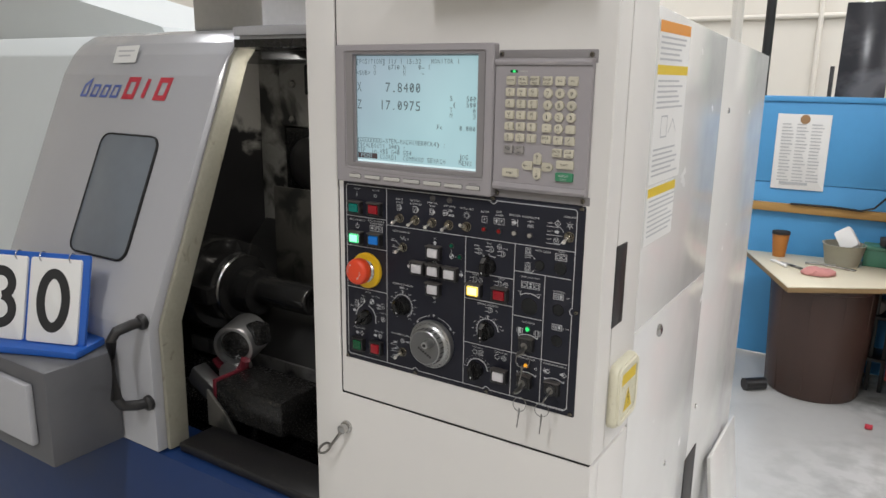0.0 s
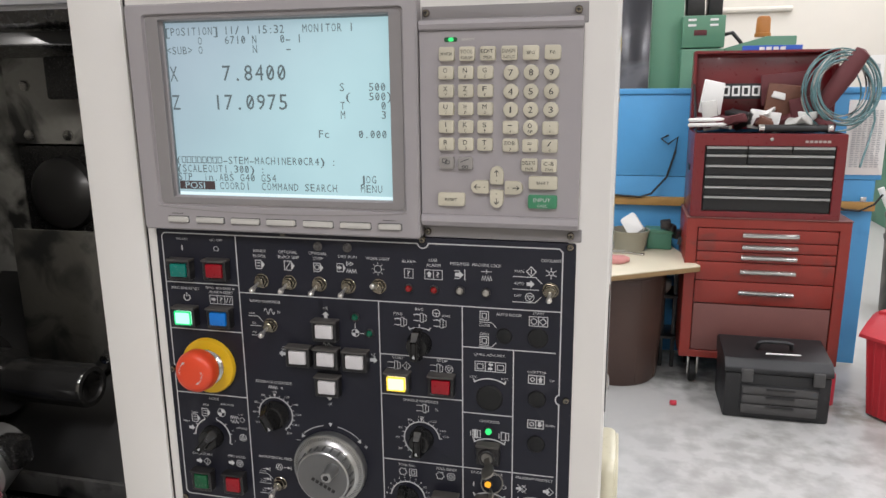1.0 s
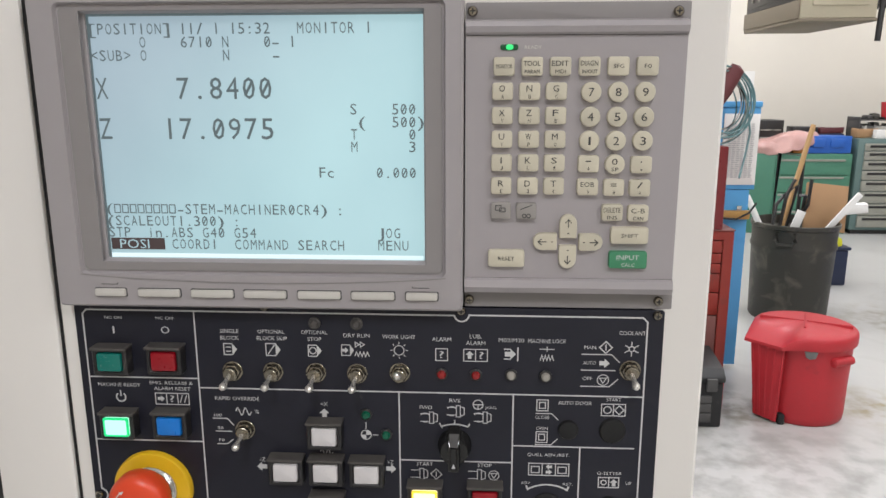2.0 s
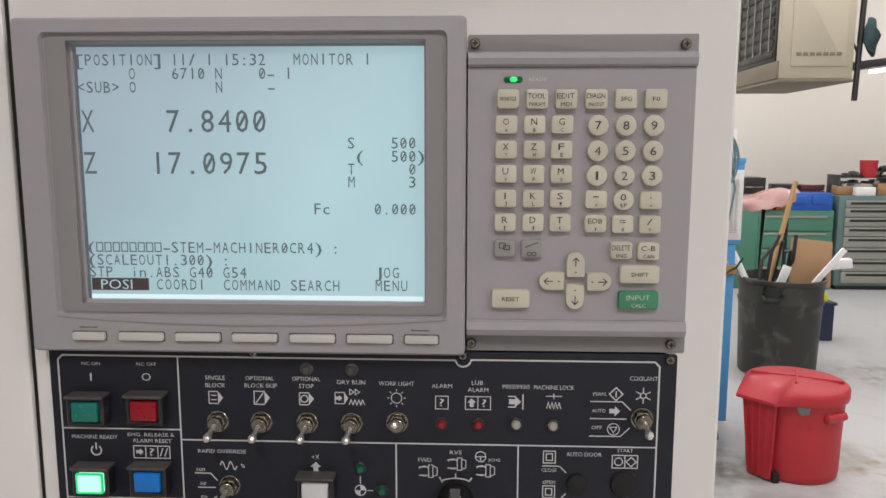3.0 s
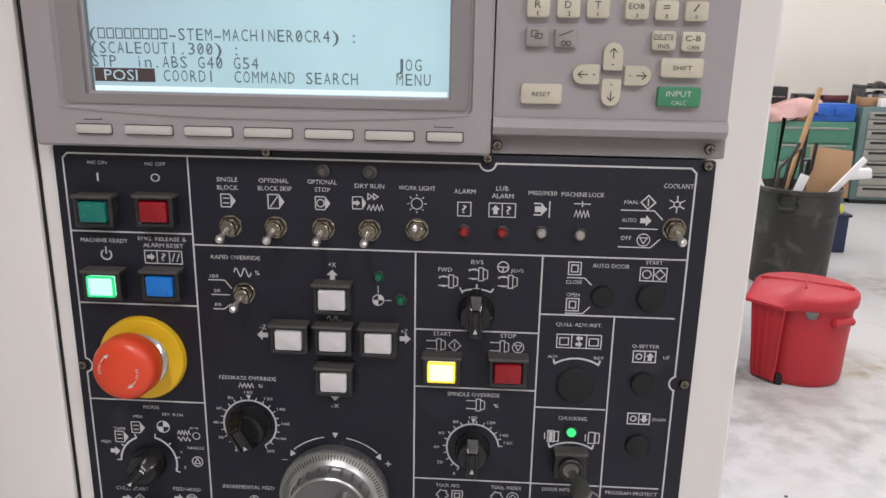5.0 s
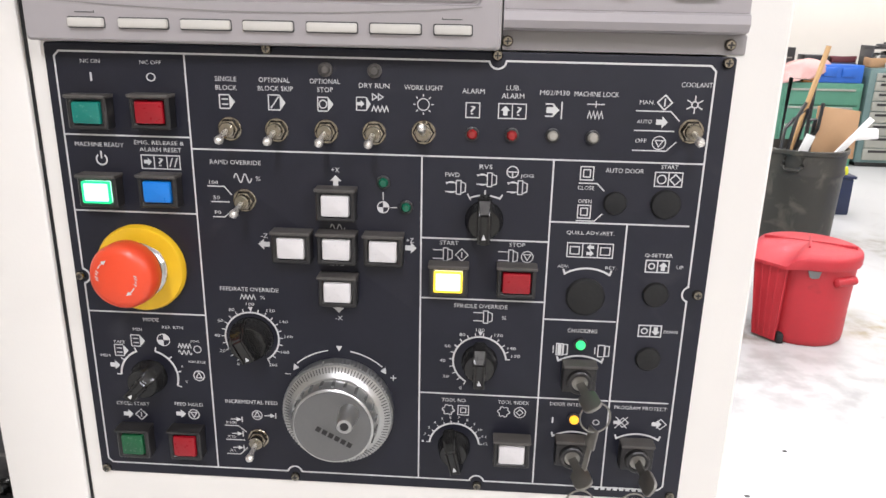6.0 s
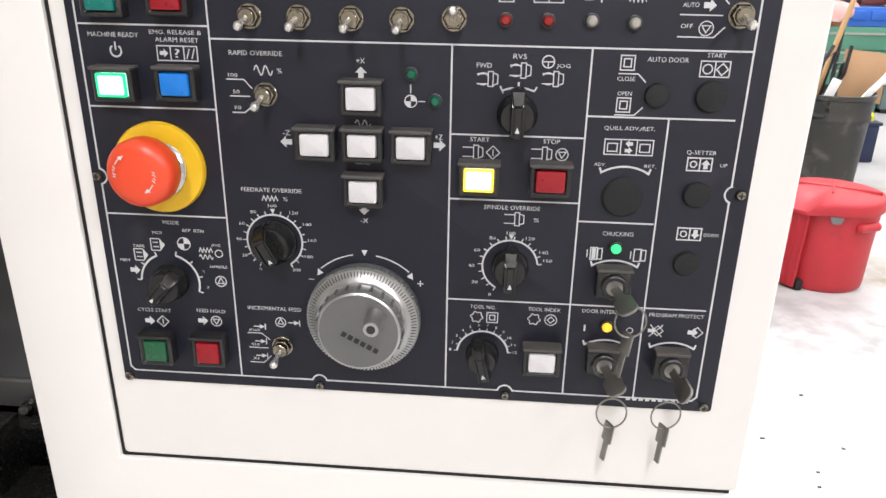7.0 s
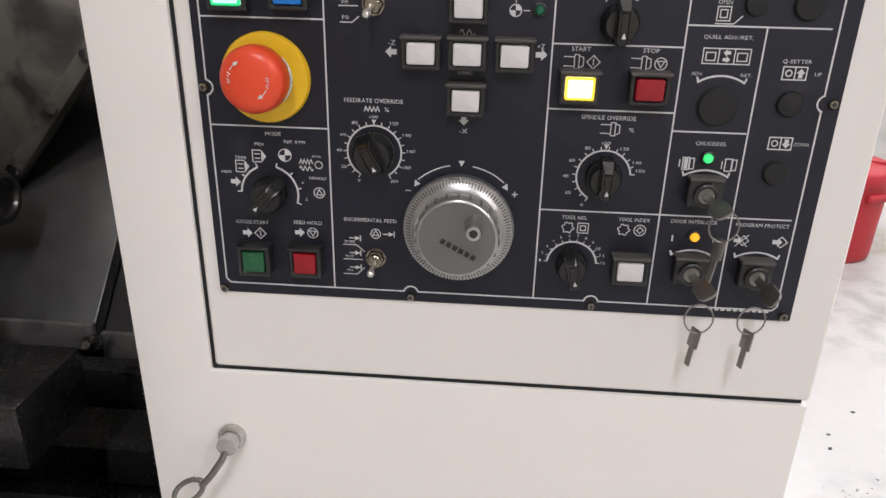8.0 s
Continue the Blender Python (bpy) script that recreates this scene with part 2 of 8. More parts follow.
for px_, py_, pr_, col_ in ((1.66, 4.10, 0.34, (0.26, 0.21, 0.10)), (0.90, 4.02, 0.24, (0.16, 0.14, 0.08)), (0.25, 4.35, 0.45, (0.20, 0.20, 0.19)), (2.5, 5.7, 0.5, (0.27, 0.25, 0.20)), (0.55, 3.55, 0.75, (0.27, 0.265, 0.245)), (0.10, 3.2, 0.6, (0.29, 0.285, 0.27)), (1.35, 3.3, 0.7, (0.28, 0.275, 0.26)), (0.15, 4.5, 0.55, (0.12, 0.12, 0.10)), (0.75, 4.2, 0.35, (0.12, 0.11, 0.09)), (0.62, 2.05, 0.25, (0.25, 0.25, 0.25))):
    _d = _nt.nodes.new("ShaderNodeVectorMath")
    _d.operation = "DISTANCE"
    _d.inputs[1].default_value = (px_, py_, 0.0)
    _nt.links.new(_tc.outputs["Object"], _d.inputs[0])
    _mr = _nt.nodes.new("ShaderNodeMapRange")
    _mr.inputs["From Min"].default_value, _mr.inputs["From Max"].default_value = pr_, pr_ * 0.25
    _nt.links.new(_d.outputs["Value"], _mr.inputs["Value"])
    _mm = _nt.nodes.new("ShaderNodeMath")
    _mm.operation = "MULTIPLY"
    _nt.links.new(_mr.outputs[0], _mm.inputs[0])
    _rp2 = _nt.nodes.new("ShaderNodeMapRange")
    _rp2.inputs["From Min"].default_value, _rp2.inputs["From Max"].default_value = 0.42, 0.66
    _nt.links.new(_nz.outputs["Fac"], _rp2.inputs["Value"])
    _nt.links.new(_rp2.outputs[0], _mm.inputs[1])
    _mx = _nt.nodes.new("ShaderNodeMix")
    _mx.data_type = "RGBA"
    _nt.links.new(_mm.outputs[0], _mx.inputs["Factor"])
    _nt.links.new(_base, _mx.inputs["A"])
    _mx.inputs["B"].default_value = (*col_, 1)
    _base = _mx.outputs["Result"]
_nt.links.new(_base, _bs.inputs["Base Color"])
M_BLUEP = mat("sky_blue_painted_board", (0.07, 0.30, 0.58), 0.5, var=0.07, scale=3, bump=0.06, bscale=80, stain=((0.05, 0.24, 0.50), 0.25, 5))
M_OCHRE = mat("ochre_wood_rail", (0.42, 0.24, 0.07), 0.6, var=0.2, scale=12)
M_PAPER = mat("white_paper", (0.74, 0.73, 0.70), 0.8, var=0.04, scale=10)
M_INK = mat("faded_grey_print", (0.47, 0.47, 0.47), 0.8)
M_INKD = mat("black_print", (0.02, 0.02, 0.02), 0.6)
M_LBLY = mat("yellow_warning_band", (0.70, 0.50, 0.03), 0.5)
M_LBLO = mat("orange_warning_band", (0.75, 0.30, 0.04), 0.5)
M_CHEST = mat("dark_red_enamel", (0.135, 0.008, 0.011), 0.3, var=0.15, scale=6, coat=0.2)
M_ROLLER = mat("brick_red_enamel", (0.215, 0.022, 0.014), 0.38, var=0.15, scale=5, stain=((0.12, 0.03, 0.024), 0.32, 7))
M_ROLLDUST = mat("dusty_red_panel", (0.15, 0.055, 0.047), 0.6, var=0.2, scale=6)
M_DRAWB = mat("black_drawer_front", (0.009, 0.0085, 0.0085), 0.4, var=0.2, scale=15)
M_TBOX = mat("black_moulded_case", (0.010, 0.010, 0.011), 0.5, var=0.2, scale=12, bump=0.1, bscale=200, stain=((0.035, 0.033, 0.035), 0.28, 18))
M_TBOXG = mat("dark_grey_drawer", (0.055, 0.053, 0.052), 0.5, var=0.15, scale=15)
M_CAN = mat("red_poly_can", (0.40, 0.016, 0.024), 0.55, var=0.16, scale=6, stain=((0.25, 0.016, 0.02), 0.3, 9), coat=0.05)
M_DRUM = mat("brown_plastic_barrel", (0.062, 0.034, 0.026), 0.45, var=0.15, scale=5, stain=((0.10, 0.07, 0.06), 0.2, 8))
M_TABLE = mat("worn_cream_laminate", (0.60, 0.54, 0.40), 0.45, var=0.08, scale=6, stain=((0.44, 0.38, 0.27), 0.25, 8))
M_EDGE = mat("brown_board_edge", (0.25, 0.16, 0.07), 0.6, var=0.2, scale=20)
M_BIN = mat("olive_grey_plastic", (0.030, 0.028, 0.022), 0.5, var=0.3, scale=5, stain=((0.085, 0.078, 0.06), 0.4, 7))
M_GREENM = mat("machine_green_enamel", (0.09, 0.23, 0.14), 0.4, var=0.1, scale=4)
M_GREENC = mat("cabinet_green_enamel", (0.065, 0.205, 0.135), 0.4, var=0.12, scale=4)
M_GLOVE = mat("dark_teal_knit", (0.022, 0.05, 0.05), 0.85, var=0.2, scale=60)
M_GREYC = mat("grey_drawer_enamel", (0.27, 0.27, 0.23), 0.4, var=0.08, scale=4)
M_TEALC = mat("teal_cabinet_frame", (0.10, 0.16, 0.15), 0.4, var=0.1, scale=4)
M_GLASSD = mat("smoked_dark_panel", (0.035, 0.035, 0.04), 0.18, var=0.3, scale=2, stain=((0.13, 0.13, 0.14), 0.4, 1.5))
M_AC = mat("beige_unit_sheet", (0.46, 0.41, 0.30), 0.5, var=0.08, scale=4)
M_ACB = mat("brown_unit_base", (0.19, 0.155, 0.11), 0.55, var=0.1, scale=4)
M_CARDB = mat("brown_cardboard", (0.34, 0.20, 0.10), 0.8, var=0.1, scale=12)
M_WOOD = mat("pale_wood", (0.46, 0.28, 0.12), 0.6, var=0.15, scale=20)
M_PINK = mat("pink_rag", (0.50, 0.22, 0.20), 0.9, var=0.25, scale=25, bump=0.5, bscale=60)
M_TRAYB = mat("blue_plastic_tray", (0.015, 0.10, 0.42), 0.4, var=0.1, scale=15)
M_NAVY = mat("navy_plastic", (0.014, 0.022, 0.055), 0.45, var=0.1, scale=15)
M_LIME = mat("yellow_green_cap", (0.55, 0.55, 0.02), 0.5)
M_CUP = mat("orange_brown_cup", (0.42, 0.16, 0.03), 0.5, var=0.15, scale=20)
M_BOWL = mat("stone_grey_tub", (0.33, 0.32, 0.25), 0.6, var=0.1, scale=20)
M_HOSE = mat("teal_hose", (0.08, 0.17, 0.175), 0.4, var=0.25, scale=20)
M_MAROON = mat("maroon_cloth", (0.10, 0.02, 0.022), 0.7, var=0.25, scale=15)
M_RUST = mat("rusty_brown", (0.13, 0.05, 0.028), 0.6, var=0.4, scale=30, bump=0.2, bscale=90)
M_PLBAG = mat("clear_grey_plastic_wrap", (0.52, 0.51, 0.48), 0.25, var=0.2, scale=20)
M_PINKBAG = mat("pink_plastic_bag", (0.56, 0.33, 0.30), 0.25, var=0.2, scale=14)
M_CABLE = mat("black_cable", (0.012, 0.012, 0.012), 0.5)
M_WINDOW = mat("grimy_window_sheet", (0.165, 0.185, 0.205), 0.2, var=0.12, scale=3, stain=((0.22, 0.20, 0.16), 0.3, 4))
M_SWARF = mat("metal_swarf", (0.25, 0.25, 0.25), 0.3, metal=0.8, var=0.5, scale=60)
M_POCKET = mat("ivory_switch_cover", (0.70, 0.66, 0.50), 0.3, var=0.05, scale=20)
M_SIGNB = mat("blue_sign", (0.02, 0.09, 0.45), 0.5)
M_SIGNR = mat("red_print", (0.50, 0.04, 0.06), 0.4)
M_SIGNBL = mat("blue_print", (0.10, 0.14, 0.38), 0.4)


# ---------- mesh tools ----------
ORIGIN = {}


def thing(name, loc, label, category, group="", kind=""):
    ob = new(name)
    ob.empty_display_size = 0.1
    ob.location = loc
    ORIGIN[ob.name] = Vector(loc)
    return tagged(ob, label, category, group, kind)


def part(name, bm, material, parent=None, label="", smooth=True):
    me = bpy.data.meshes.new(name)
    bm.normal_update()
    bm.to_mesh(me)
    bm.free()
    me.materials.append(material)
    if smooth:
        me.polygons.foreach_set("use_smooth", [True] * len(me.polygons))
        me.set_sharp_from_angle(angle=radians(35))
    ob = new(name, me)
    if parent is not None:
        ob.parent = parent
        if parent.name in ORIGIN:
            ob.matrix_parent_inverse = Matrix.Translation(-ORIGIN[parent.name])
    if label:
        ob["label"] = label
    return ob


def single(name, bm, material, label, category, group="", kind="", smooth=True):
    return tagged(part(name, bm, material, None, "", smooth), label, category, group, kind)


def join(*bms):
    out = bms[0]
    for b in bms[1:]:
        me = bpy.data.meshes.new("tmp")
        b.to_mesh(me)
        b.free()
        out.from_mesh(me)
        bpy.data.meshes.remove(me)
    return out


def bbox(x0, x1, y0, y1, z0, z1, b=0.0, seg=2):
    bm = bmesh.new()
    bmesh.ops.create_cube(bm, size=1)
    for v in bm.verts:
        v.co = Vector((x0 + (v.co.x + 0.5) * (x1 - x0), y0 + (v.co.y + 0.5) * (y1 - y0), z0 + (v.co.z + 0.5) * (z1 - z0)))
    if b:
        bmesh.ops.bevel(bm, geom=bm.edges[:], offset=b, segments=seg, affect="EDGES", profile=0.5)
    return bm


def moved(bm, m):
    bm.transform(m)
    return bm


def loft(loops, cap0=True, cap1=True, closed=True):
    """Bridges loops of equal length; caps the first and the last."""
    bm = bmesh.new()
    rows = [[bm.verts.new(p) for p in lp] for lp in loops]
    n = len(rows[0])
    for a, b in zip(rows, rows[1:]):
        for i in range(n if closed else n - 1):
            j = (i + 1) % n
            bm.faces.new((a[i], a[j], b[j], b[i]))
    if cap0:
        bm.faces.new(rows[0][::-1])
    if cap1:
        bm.faces.new(rows[-1])
    bmesh.ops.recalc_face_normals(bm, faces=bm.faces[:])
    return bm


def rrect(x0, x1, z0, z1, y, r=0.002, n=4):
    r = min(r, (x1 - x0) / 2 - 1e-5, (z1 - z0) / 2 - 1e-5)
    pts = []
    for cx, cz, a0 in ((x1 - r, z1 - r, 0), (x0 + r, z1 - r, 90), (x0 + r, z0 + r, 180), (x1 - r, z0 + r, 270)):
        for k in range(n + 1):
            a = radians(a0 + 90 * k / n)
            pts.append((cx + r * math.cos(a), y, cz + r * math.sin(a)))
    return pts


def slab(x0, x1, z0, z1, yf, yb, r=0.002, b=0.001, n=4):
    """A plate facing -y: rounded outline, rounded front edge. yf: front, yb: back."""
    loops = [rrect(x0, x1, z0, z1, yb, r, n), rrect(x0, x1, z0, z1, yf + b, r, n)]
    loops.append(rrect(x0 + b * 0.3, x1 - b * 0.3, z0 + b * 0.3, z1 - b * 0.3, yf + b * 0.3, r, n))
    loops.append(rrect(x0 + b, x1 - b, z0 + b, z1 - b, yf, r, n))
    return loft(loops)


def ring(x0, x1, z0, z1, hx0, hx1, hz0, hz1, yf, yb, r=0.002, hr=0.002, b=0.001):
    """A plate facing -y with a rounded rectangular hole."""
    loops = [rrect(hx0, hx1, hz0, hz1, yb, hr), rrect(x0, x1, z0, z1, yb, r), rrect(x0, x1, z0, z1, yf + b, r),
             rrect(x0 + b, x1 - b, z0 + b, z1 - b, yf, r), rrect(hx0 - b, hx1 + b, hz0 - b, hz1 + b, yf, hr), rrect(hx0, hx1, hz0, hz1, yf + b, hr),
             rrect(hx0, hx1, hz0, hz1, yb, hr)]
    bm = loft(loops, False, False)
    bmesh.ops.remove_doubles(bm, verts=bm.verts[:], dist=1e-6)
    return bm


def turned(c, axis, profile, seg=32, cap=True):
    """A body of revolution: profile rows are (distance along the axis, radius)."""
    axis = Vector(axis).normalized()
    q = axis.to_track_quat("Z", "Y").to_matrix()
    loops = []
    for t, r in profile:
        loops.append([Vector(c) + q @ Vector((max(r, 1e-5) * math.cos(2 * math.pi * k / seg), max(r, 1e-5) * math.sin(2 * math.pi * k / seg), t)) for k in range(seg)])
    return loft(loops, cap, cap)


def tube(pts, r, seg=8, closed=False, taper=None):
    pts = [Vector(p) for p in pts]
    n = len(pts)
    loops, up = [], Vector((0, 0, 1))
    for i, p in enumerate(pts):
        a, b = (pts[i - 1], pts[(i + 1) % n]) if closed else (pts[max(i - 1, 0)], pts[min(i + 1, n - 1)])
        d = (b - a).normalized()
        s = d.cross(up)
        if s.length < 0.05:
            s = d.cross(Vector((1, 0, 0)))
        s.normalize()
        u = s.cross(d)
        rr = r * (taper[i] if taper else 1)
        loops.append([p + (s * math.cos(2 * math.pi * k / seg) + u * math.sin(2 * math.pi * k / seg)) * rr for k in range(seg)])
    if closed:
        return loft(loops + [loops[0]], False, False)
    return loft(loops)


def prism(poly, lo, hi, axis="x", b=0.0):
    """A prism over a polygon: axis x takes (y, z), axis y takes (x, z), axis z takes (x, y)."""
    def at(p, t):
        return {"x": (t, p[0], p[1]), "y": (p[0], t, p[1]), "z": (p[0], p[1], t)}[axis]
    bm = loft([[at(p, lo) for p in poly], [at(p, hi) for p in poly]])
    if b:
        bmesh.ops.bevel(bm, geom=bm.edges[:], offset=b, segments=2, affect="EDGES", profile=0.5)
    return bm


LIFT = [0]


def strokes(lines, w, y):
    """Flat printed strokes facing -y: each line is a list of (x, z) points."""
    bm = bmesh.new()
    for pts in lines:
        LIFT[0] = (LIFT[0] + 1) % 9
        yy = y - 0.00001 * LIFT[0]
        pts = [Vector((p[0], p[1])) for p in pts]
        closed = (pts[0] - pts[-1]).length < 1e-7 and len(pts) > 2
        if closed:
            pts = pts[:-1]
        n = len(pts)
        row = []
        for i, p in enumerate(pts):
            a = pts[i - 1] if (closed or i) else None
            c = pts[(i + 1) % n] if (closed or i < n - 1) else None
            d1 = (p - a).normalized() if a is not None else None
            d2 = (c - p).normalized() if c is not None else None
            d = ((d1 or d2) + (d2 or d1))
            d = d.normalized() if d.length > 1e-6 else (d1 or d2)
            nn = Vector((-d.y, d.x))
            ref = d2 or d1
            k = 1 / max(0.35, abs(nn.dot(Vector((-ref.y, ref.x)))))
            row.append((bm.verts.new((p.x + nn.x * w / 2 * k, yy, p.y + nn.y * w / 2 * k)), bm.verts.new((p.x - nn.x * w / 2 * k, yy, p.y - nn.y * w / 2 * k))))
        for i in range(n if closed else n - 1):
            (a, b), (c, d) = row[i], row[(i + 1) % n]
            bm.faces.new((b, d, c, a))
    return bm


def flat(polys, y):
    bm = bmesh.new()
    for poly in polys:
        LIFT[0] = (LIFT[0] + 1) % 9
        f = bm.faces.new([bm.verts.new((x, y - 0.00001 * LIFT[0], z)) for x, z in poly])
        f.normal_update()
        if f.normal.y > 0:
            f.normal_flip()
    return bm


def arc(cx, cz, r, a0, a1, n=20):
    """Points on an arc; angles in degrees, clockwise from the top."""
    return [(cx + r * math.sin(radians(a0 + (a1 - a0) * k / n)), cz + r * math.cos(radians(a0 + (a1 - a0) * k / n))) for k in range(n + 1)]


def rect2(x0, x1, z0, z1):
    return [(x0, z0), (x1, z0), (x1, z1), (x0, z1), (x0, z0)]


WORDS = []


def word(body, cx, cz, w, h, y, material, parent, name="legend", m=None, depth=0.0):
    """Queues lettering in the built-in font, w wide and h high, centred at cx, cz, facing -y (or placed by m)."""
    WORDS.append((body, cx, cz, w, h, y, material, parent, name, m, depth))


def set_words():
    made = []
    for item in WORDS:
        cu = bpy.data.curves.new("lettering", "FONT")
        cu.body, cu.resolution_u, cu.extrude = item[0], 2, 0.0
        ob = new("lettering", cu)
        made.append(ob)
    dg = bpy.context.evaluated_depsgraph_get()
    for ob, (body, cx, cz, w, h, y, material, parent, name, m, depth) in zip(made, WORDS):
        me = bpy.data.meshes.new_from_object(ob.evaluated_get(dg))
        bm = bmesh.new()
        bm.from_mesh(me)
        bpy.data.meshes.remove(me)
        xs, zs = [v.co.x for v in bm.verts], [v.co.y for v in bm.verts]
        if not xs:
            continue
        x0, x1, z0, z1 = min(xs), max(xs), min(zs), max(zs)
        sx = w / (x1 - x0) if w else h / (z1 - z0)
        sz = h / (z1 - z0)
        for v in bm.verts:
            v.co = Vector((cx + (v.co.x - (x0 + x1) / 2) * sx, y, cz + (v.co.y - (z0 + z1) / 2) * sz))
        for f in bm.faces:
            f.normal_update()
            if f.normal.y > 0:
                f.normal_flip()
        if m is not None:
            bm.transform(m)
        part(name, bm, material, parent, "", False)
    for ob in made:
        cu = ob.data
        bpy.data.objects.remove(ob)
        bpy.data.curves.remove(cu)


def set_cells():
    """Sets the display's characters, each in its own cell of the grid, one mesh a run."""
    shapes = {}
    for ch in sorted(set("".join(c[0] for c in CELLS)) - {" "}):
        cu = bpy.data.curves.new("glyph", "FONT")
        cu.body, cu.resolution_u = ch, 2
        shapes[ch] = (new("glyph", cu), cu)
    dg = bpy.context.evaluated_depsgraph_get()
    outlines = {}
    for ch, (ob, cu) in shapes.items():
        me = bpy.data.meshes.new_from_object(ob.evaluated_get(dg))
        outlines[ch] = ([tuple(v.co) for v in me.vertices], [tuple(p.vertices) for p in me.polygons])
        bpy.data.meshes.remove(me)
    caps = max(v[1] for v in outlines["N"][0])
    for body, col, z, size in CELLS:
        bm = bmesh.new()
        for k, ch in enumerate(body):
            if ch == " ":
                continue
            pts, polys = outlines[ch]
            xs = [p[0] for p in pts]
            x0, x1 = min(xs), max(xs)
            cell = PITCH * size
            h = 0.0066 * size
            wide = cell * (0.74 if x1 - x0 > 0.26 * caps else 0.24 if ch in ".:" else 0.17 if ch in "1Ii" else 0.28)
            left = COL0 + col * PITCH + k * cell + (cell - wide) / 2
            vs = [bm.verts.new((left + (p[0] - x0) / (x1 - x0) * wide, SY, z - h / 2 + p[1] / caps * h)) for p in pts]
            for poly in polys:
                f = bm.faces.new([vs[i] for i in poly])
                f.normal_update()
                if f.normal.y > 0:
                    f.normal_flip()
            if ch == "0":
                cx, hw_, hh = left + wide / 2, wide * 0.33, h * 0.34
                t = 0.00032 * size
                bm.faces.new([bm.verts.new((cx + a * hw_ + b * t, SY - 0.0002, z + a * hh - b * t)) for a, b in ((-1, -1), (-1, 1), (1, 1), (1, -1))])
        part("text_line", bm, M_LTXT, scr, "", False)
    for ob, cu in shapes.values():
        bpy.data.objects.remove(ob)
        bpy.data.curves.remove(cu)


def bent(bm, amount, scale, seed=0):
    """Uneven hand-made or crumpled shape."""
    for v in bm.verts:
        v.co += noise.noise_vector(v.co * scale + Vector((seed * 7.1, seed * 3.3, seed))) * amount
    return bm


# ---------- the hall ----------
X0, X1, YB, YF = -6.5, 9.0, 9.9, -4.5
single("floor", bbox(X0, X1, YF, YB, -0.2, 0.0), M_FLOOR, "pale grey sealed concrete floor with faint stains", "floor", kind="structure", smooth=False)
single("ceiling", bbox(X0, X1, YF, YB, CEIL, CEIL + 0.2), M_CEIL, "plain white ceiling of the workshop hall", "ceiling", kind="structure", smooth=False)
single("wall_north", bbox(X0 - 0.2, X1 + 0.2, YB, YB + 0.2, 0, CEIL), M_WALL, "cream painted back wall of the workshop", "wall", kind="structure", smooth=False)
single("wall_south", bbox(X0 - 0.2, X1 + 0.2, YF - 0.2, YF, 0, CEIL), M_WALL, "cream painted workshop wall behind the camera", "wall", kind="structure", smooth=False)
single("wall_west", bbox(X0 - 0.2, X0, YF, YB, 0, CEIL), M_WALL, "cream painted workshop side wall", "wall", kind="structure", smooth=False)
single("wall_east", bbox(X1, X1 + 0.2, YF, YB, 0, CEIL), M_WALL, "cream painted workshop side wall", "wall", kind="structure", smooth=False)


def tube_light(x, y, output=1.0):
    t = thing("ceiling_light", (x, y, CEIL), "white twin-tube fluorescent batten on the ceiling", "ceiling light", "hall lights")
    part("housing", bbox(x - 0.09, x + 0.09, y - 0.75, y + 0.75, CEIL - 0.07, CEIL, 0.006), M_CEIL, t)
    for dx in (-0.05, 0.05):
        part("tube", turned((x + dx, y - 0.72, CEIL - 0.095), (0, 1, 0), [(0, 0.013), (1.44, 0.013)], 10), G_TUBE, t)
    d = bpy.data.lights.new("tube_glow", "AREA")
    d.shape, d.size, d.size_y, d.energy, d.color = "RECTANGLE", 0.22, 1.45, LAMP_W * output, (0.955, 0.965, 1.0)
    ob = new("tube_glow", d)
    ob.matrix_world = pose(x, y, CEIL - 0.125)
    ob.parent = t
    ob.matrix_parent_inverse = Matrix.Translation(-Vector((x, y, CEIL)))


for lx in (-3.4, -0.6, 2.2, 5.4):
    for ly in (-1.9, 2.4, 6.0, 8.6):
        if (lx, ly) != (-3.4, -1.9):
            tube_light(lx, ly, {-1.9: 1.08, 2.4: 1.0, 6.0: 0.95, 8.6: 0.68}[ly])

# ---------- control cabinet ----------
PY = 0.89            # front plane of the cabinet door and the operator panel
cab = thing("control_cabinet", (-0.547, 0.97, 0.0), "cream enamelled control cabinet at the lathe front, scuffed", "machine cabinet")
CX0, CX1, CTOP, GZ = -0.797, -0.2945, 1.98, 1.137
# fixed carcass: strip beside the door, lower front, sides and top
part("front_frame", prism([(CX0, 0.06), (CX1, 0.06), (CX1, GZ - 0.0022), (-0.7396, GZ - 0.0022), (-0.7396, CTOP), (CX0, CTOP)], PY, PY + 0.03, "y", 0.0018), M_CAB, cab, "cream front frame of the cabinet")
part("side_panel", bbox(CX0, CX0 + 0.02, PY + 0.03, 1.045, 0.06, CTOP), M_CAB, cab)
part("side_panel", bbox(CX1 - 0.02, CX1, PY + 0.0305, 1.043, 0.06, GZ - 0.003, 0.002), M_CAB, cab)
part("side_panel", bbox(CX1 - 0.02, CX1, PY + 0.05, 1.043, GZ + 0.003, CTOP, 0.002), M_CAB, cab)
part("back_panel", bbox(CX0 + 0.02, CX1 - 0.02, 1.02, 1.043, 0.06, CTOP), M_CAB, cab)
part("top_panel", bbox(CX0, CX1, PY + 0.03, 1.043, CTOP, CTOP + 0.02, 0.003), M_CAB, cab)
# unseen ledge, added to cast the soft shadow high on the door
part("visor", bbox(-0.56, -0.33, 0.805, PY - 0.001, 1.800, 1.815, 0.004), M_CAB, cab)
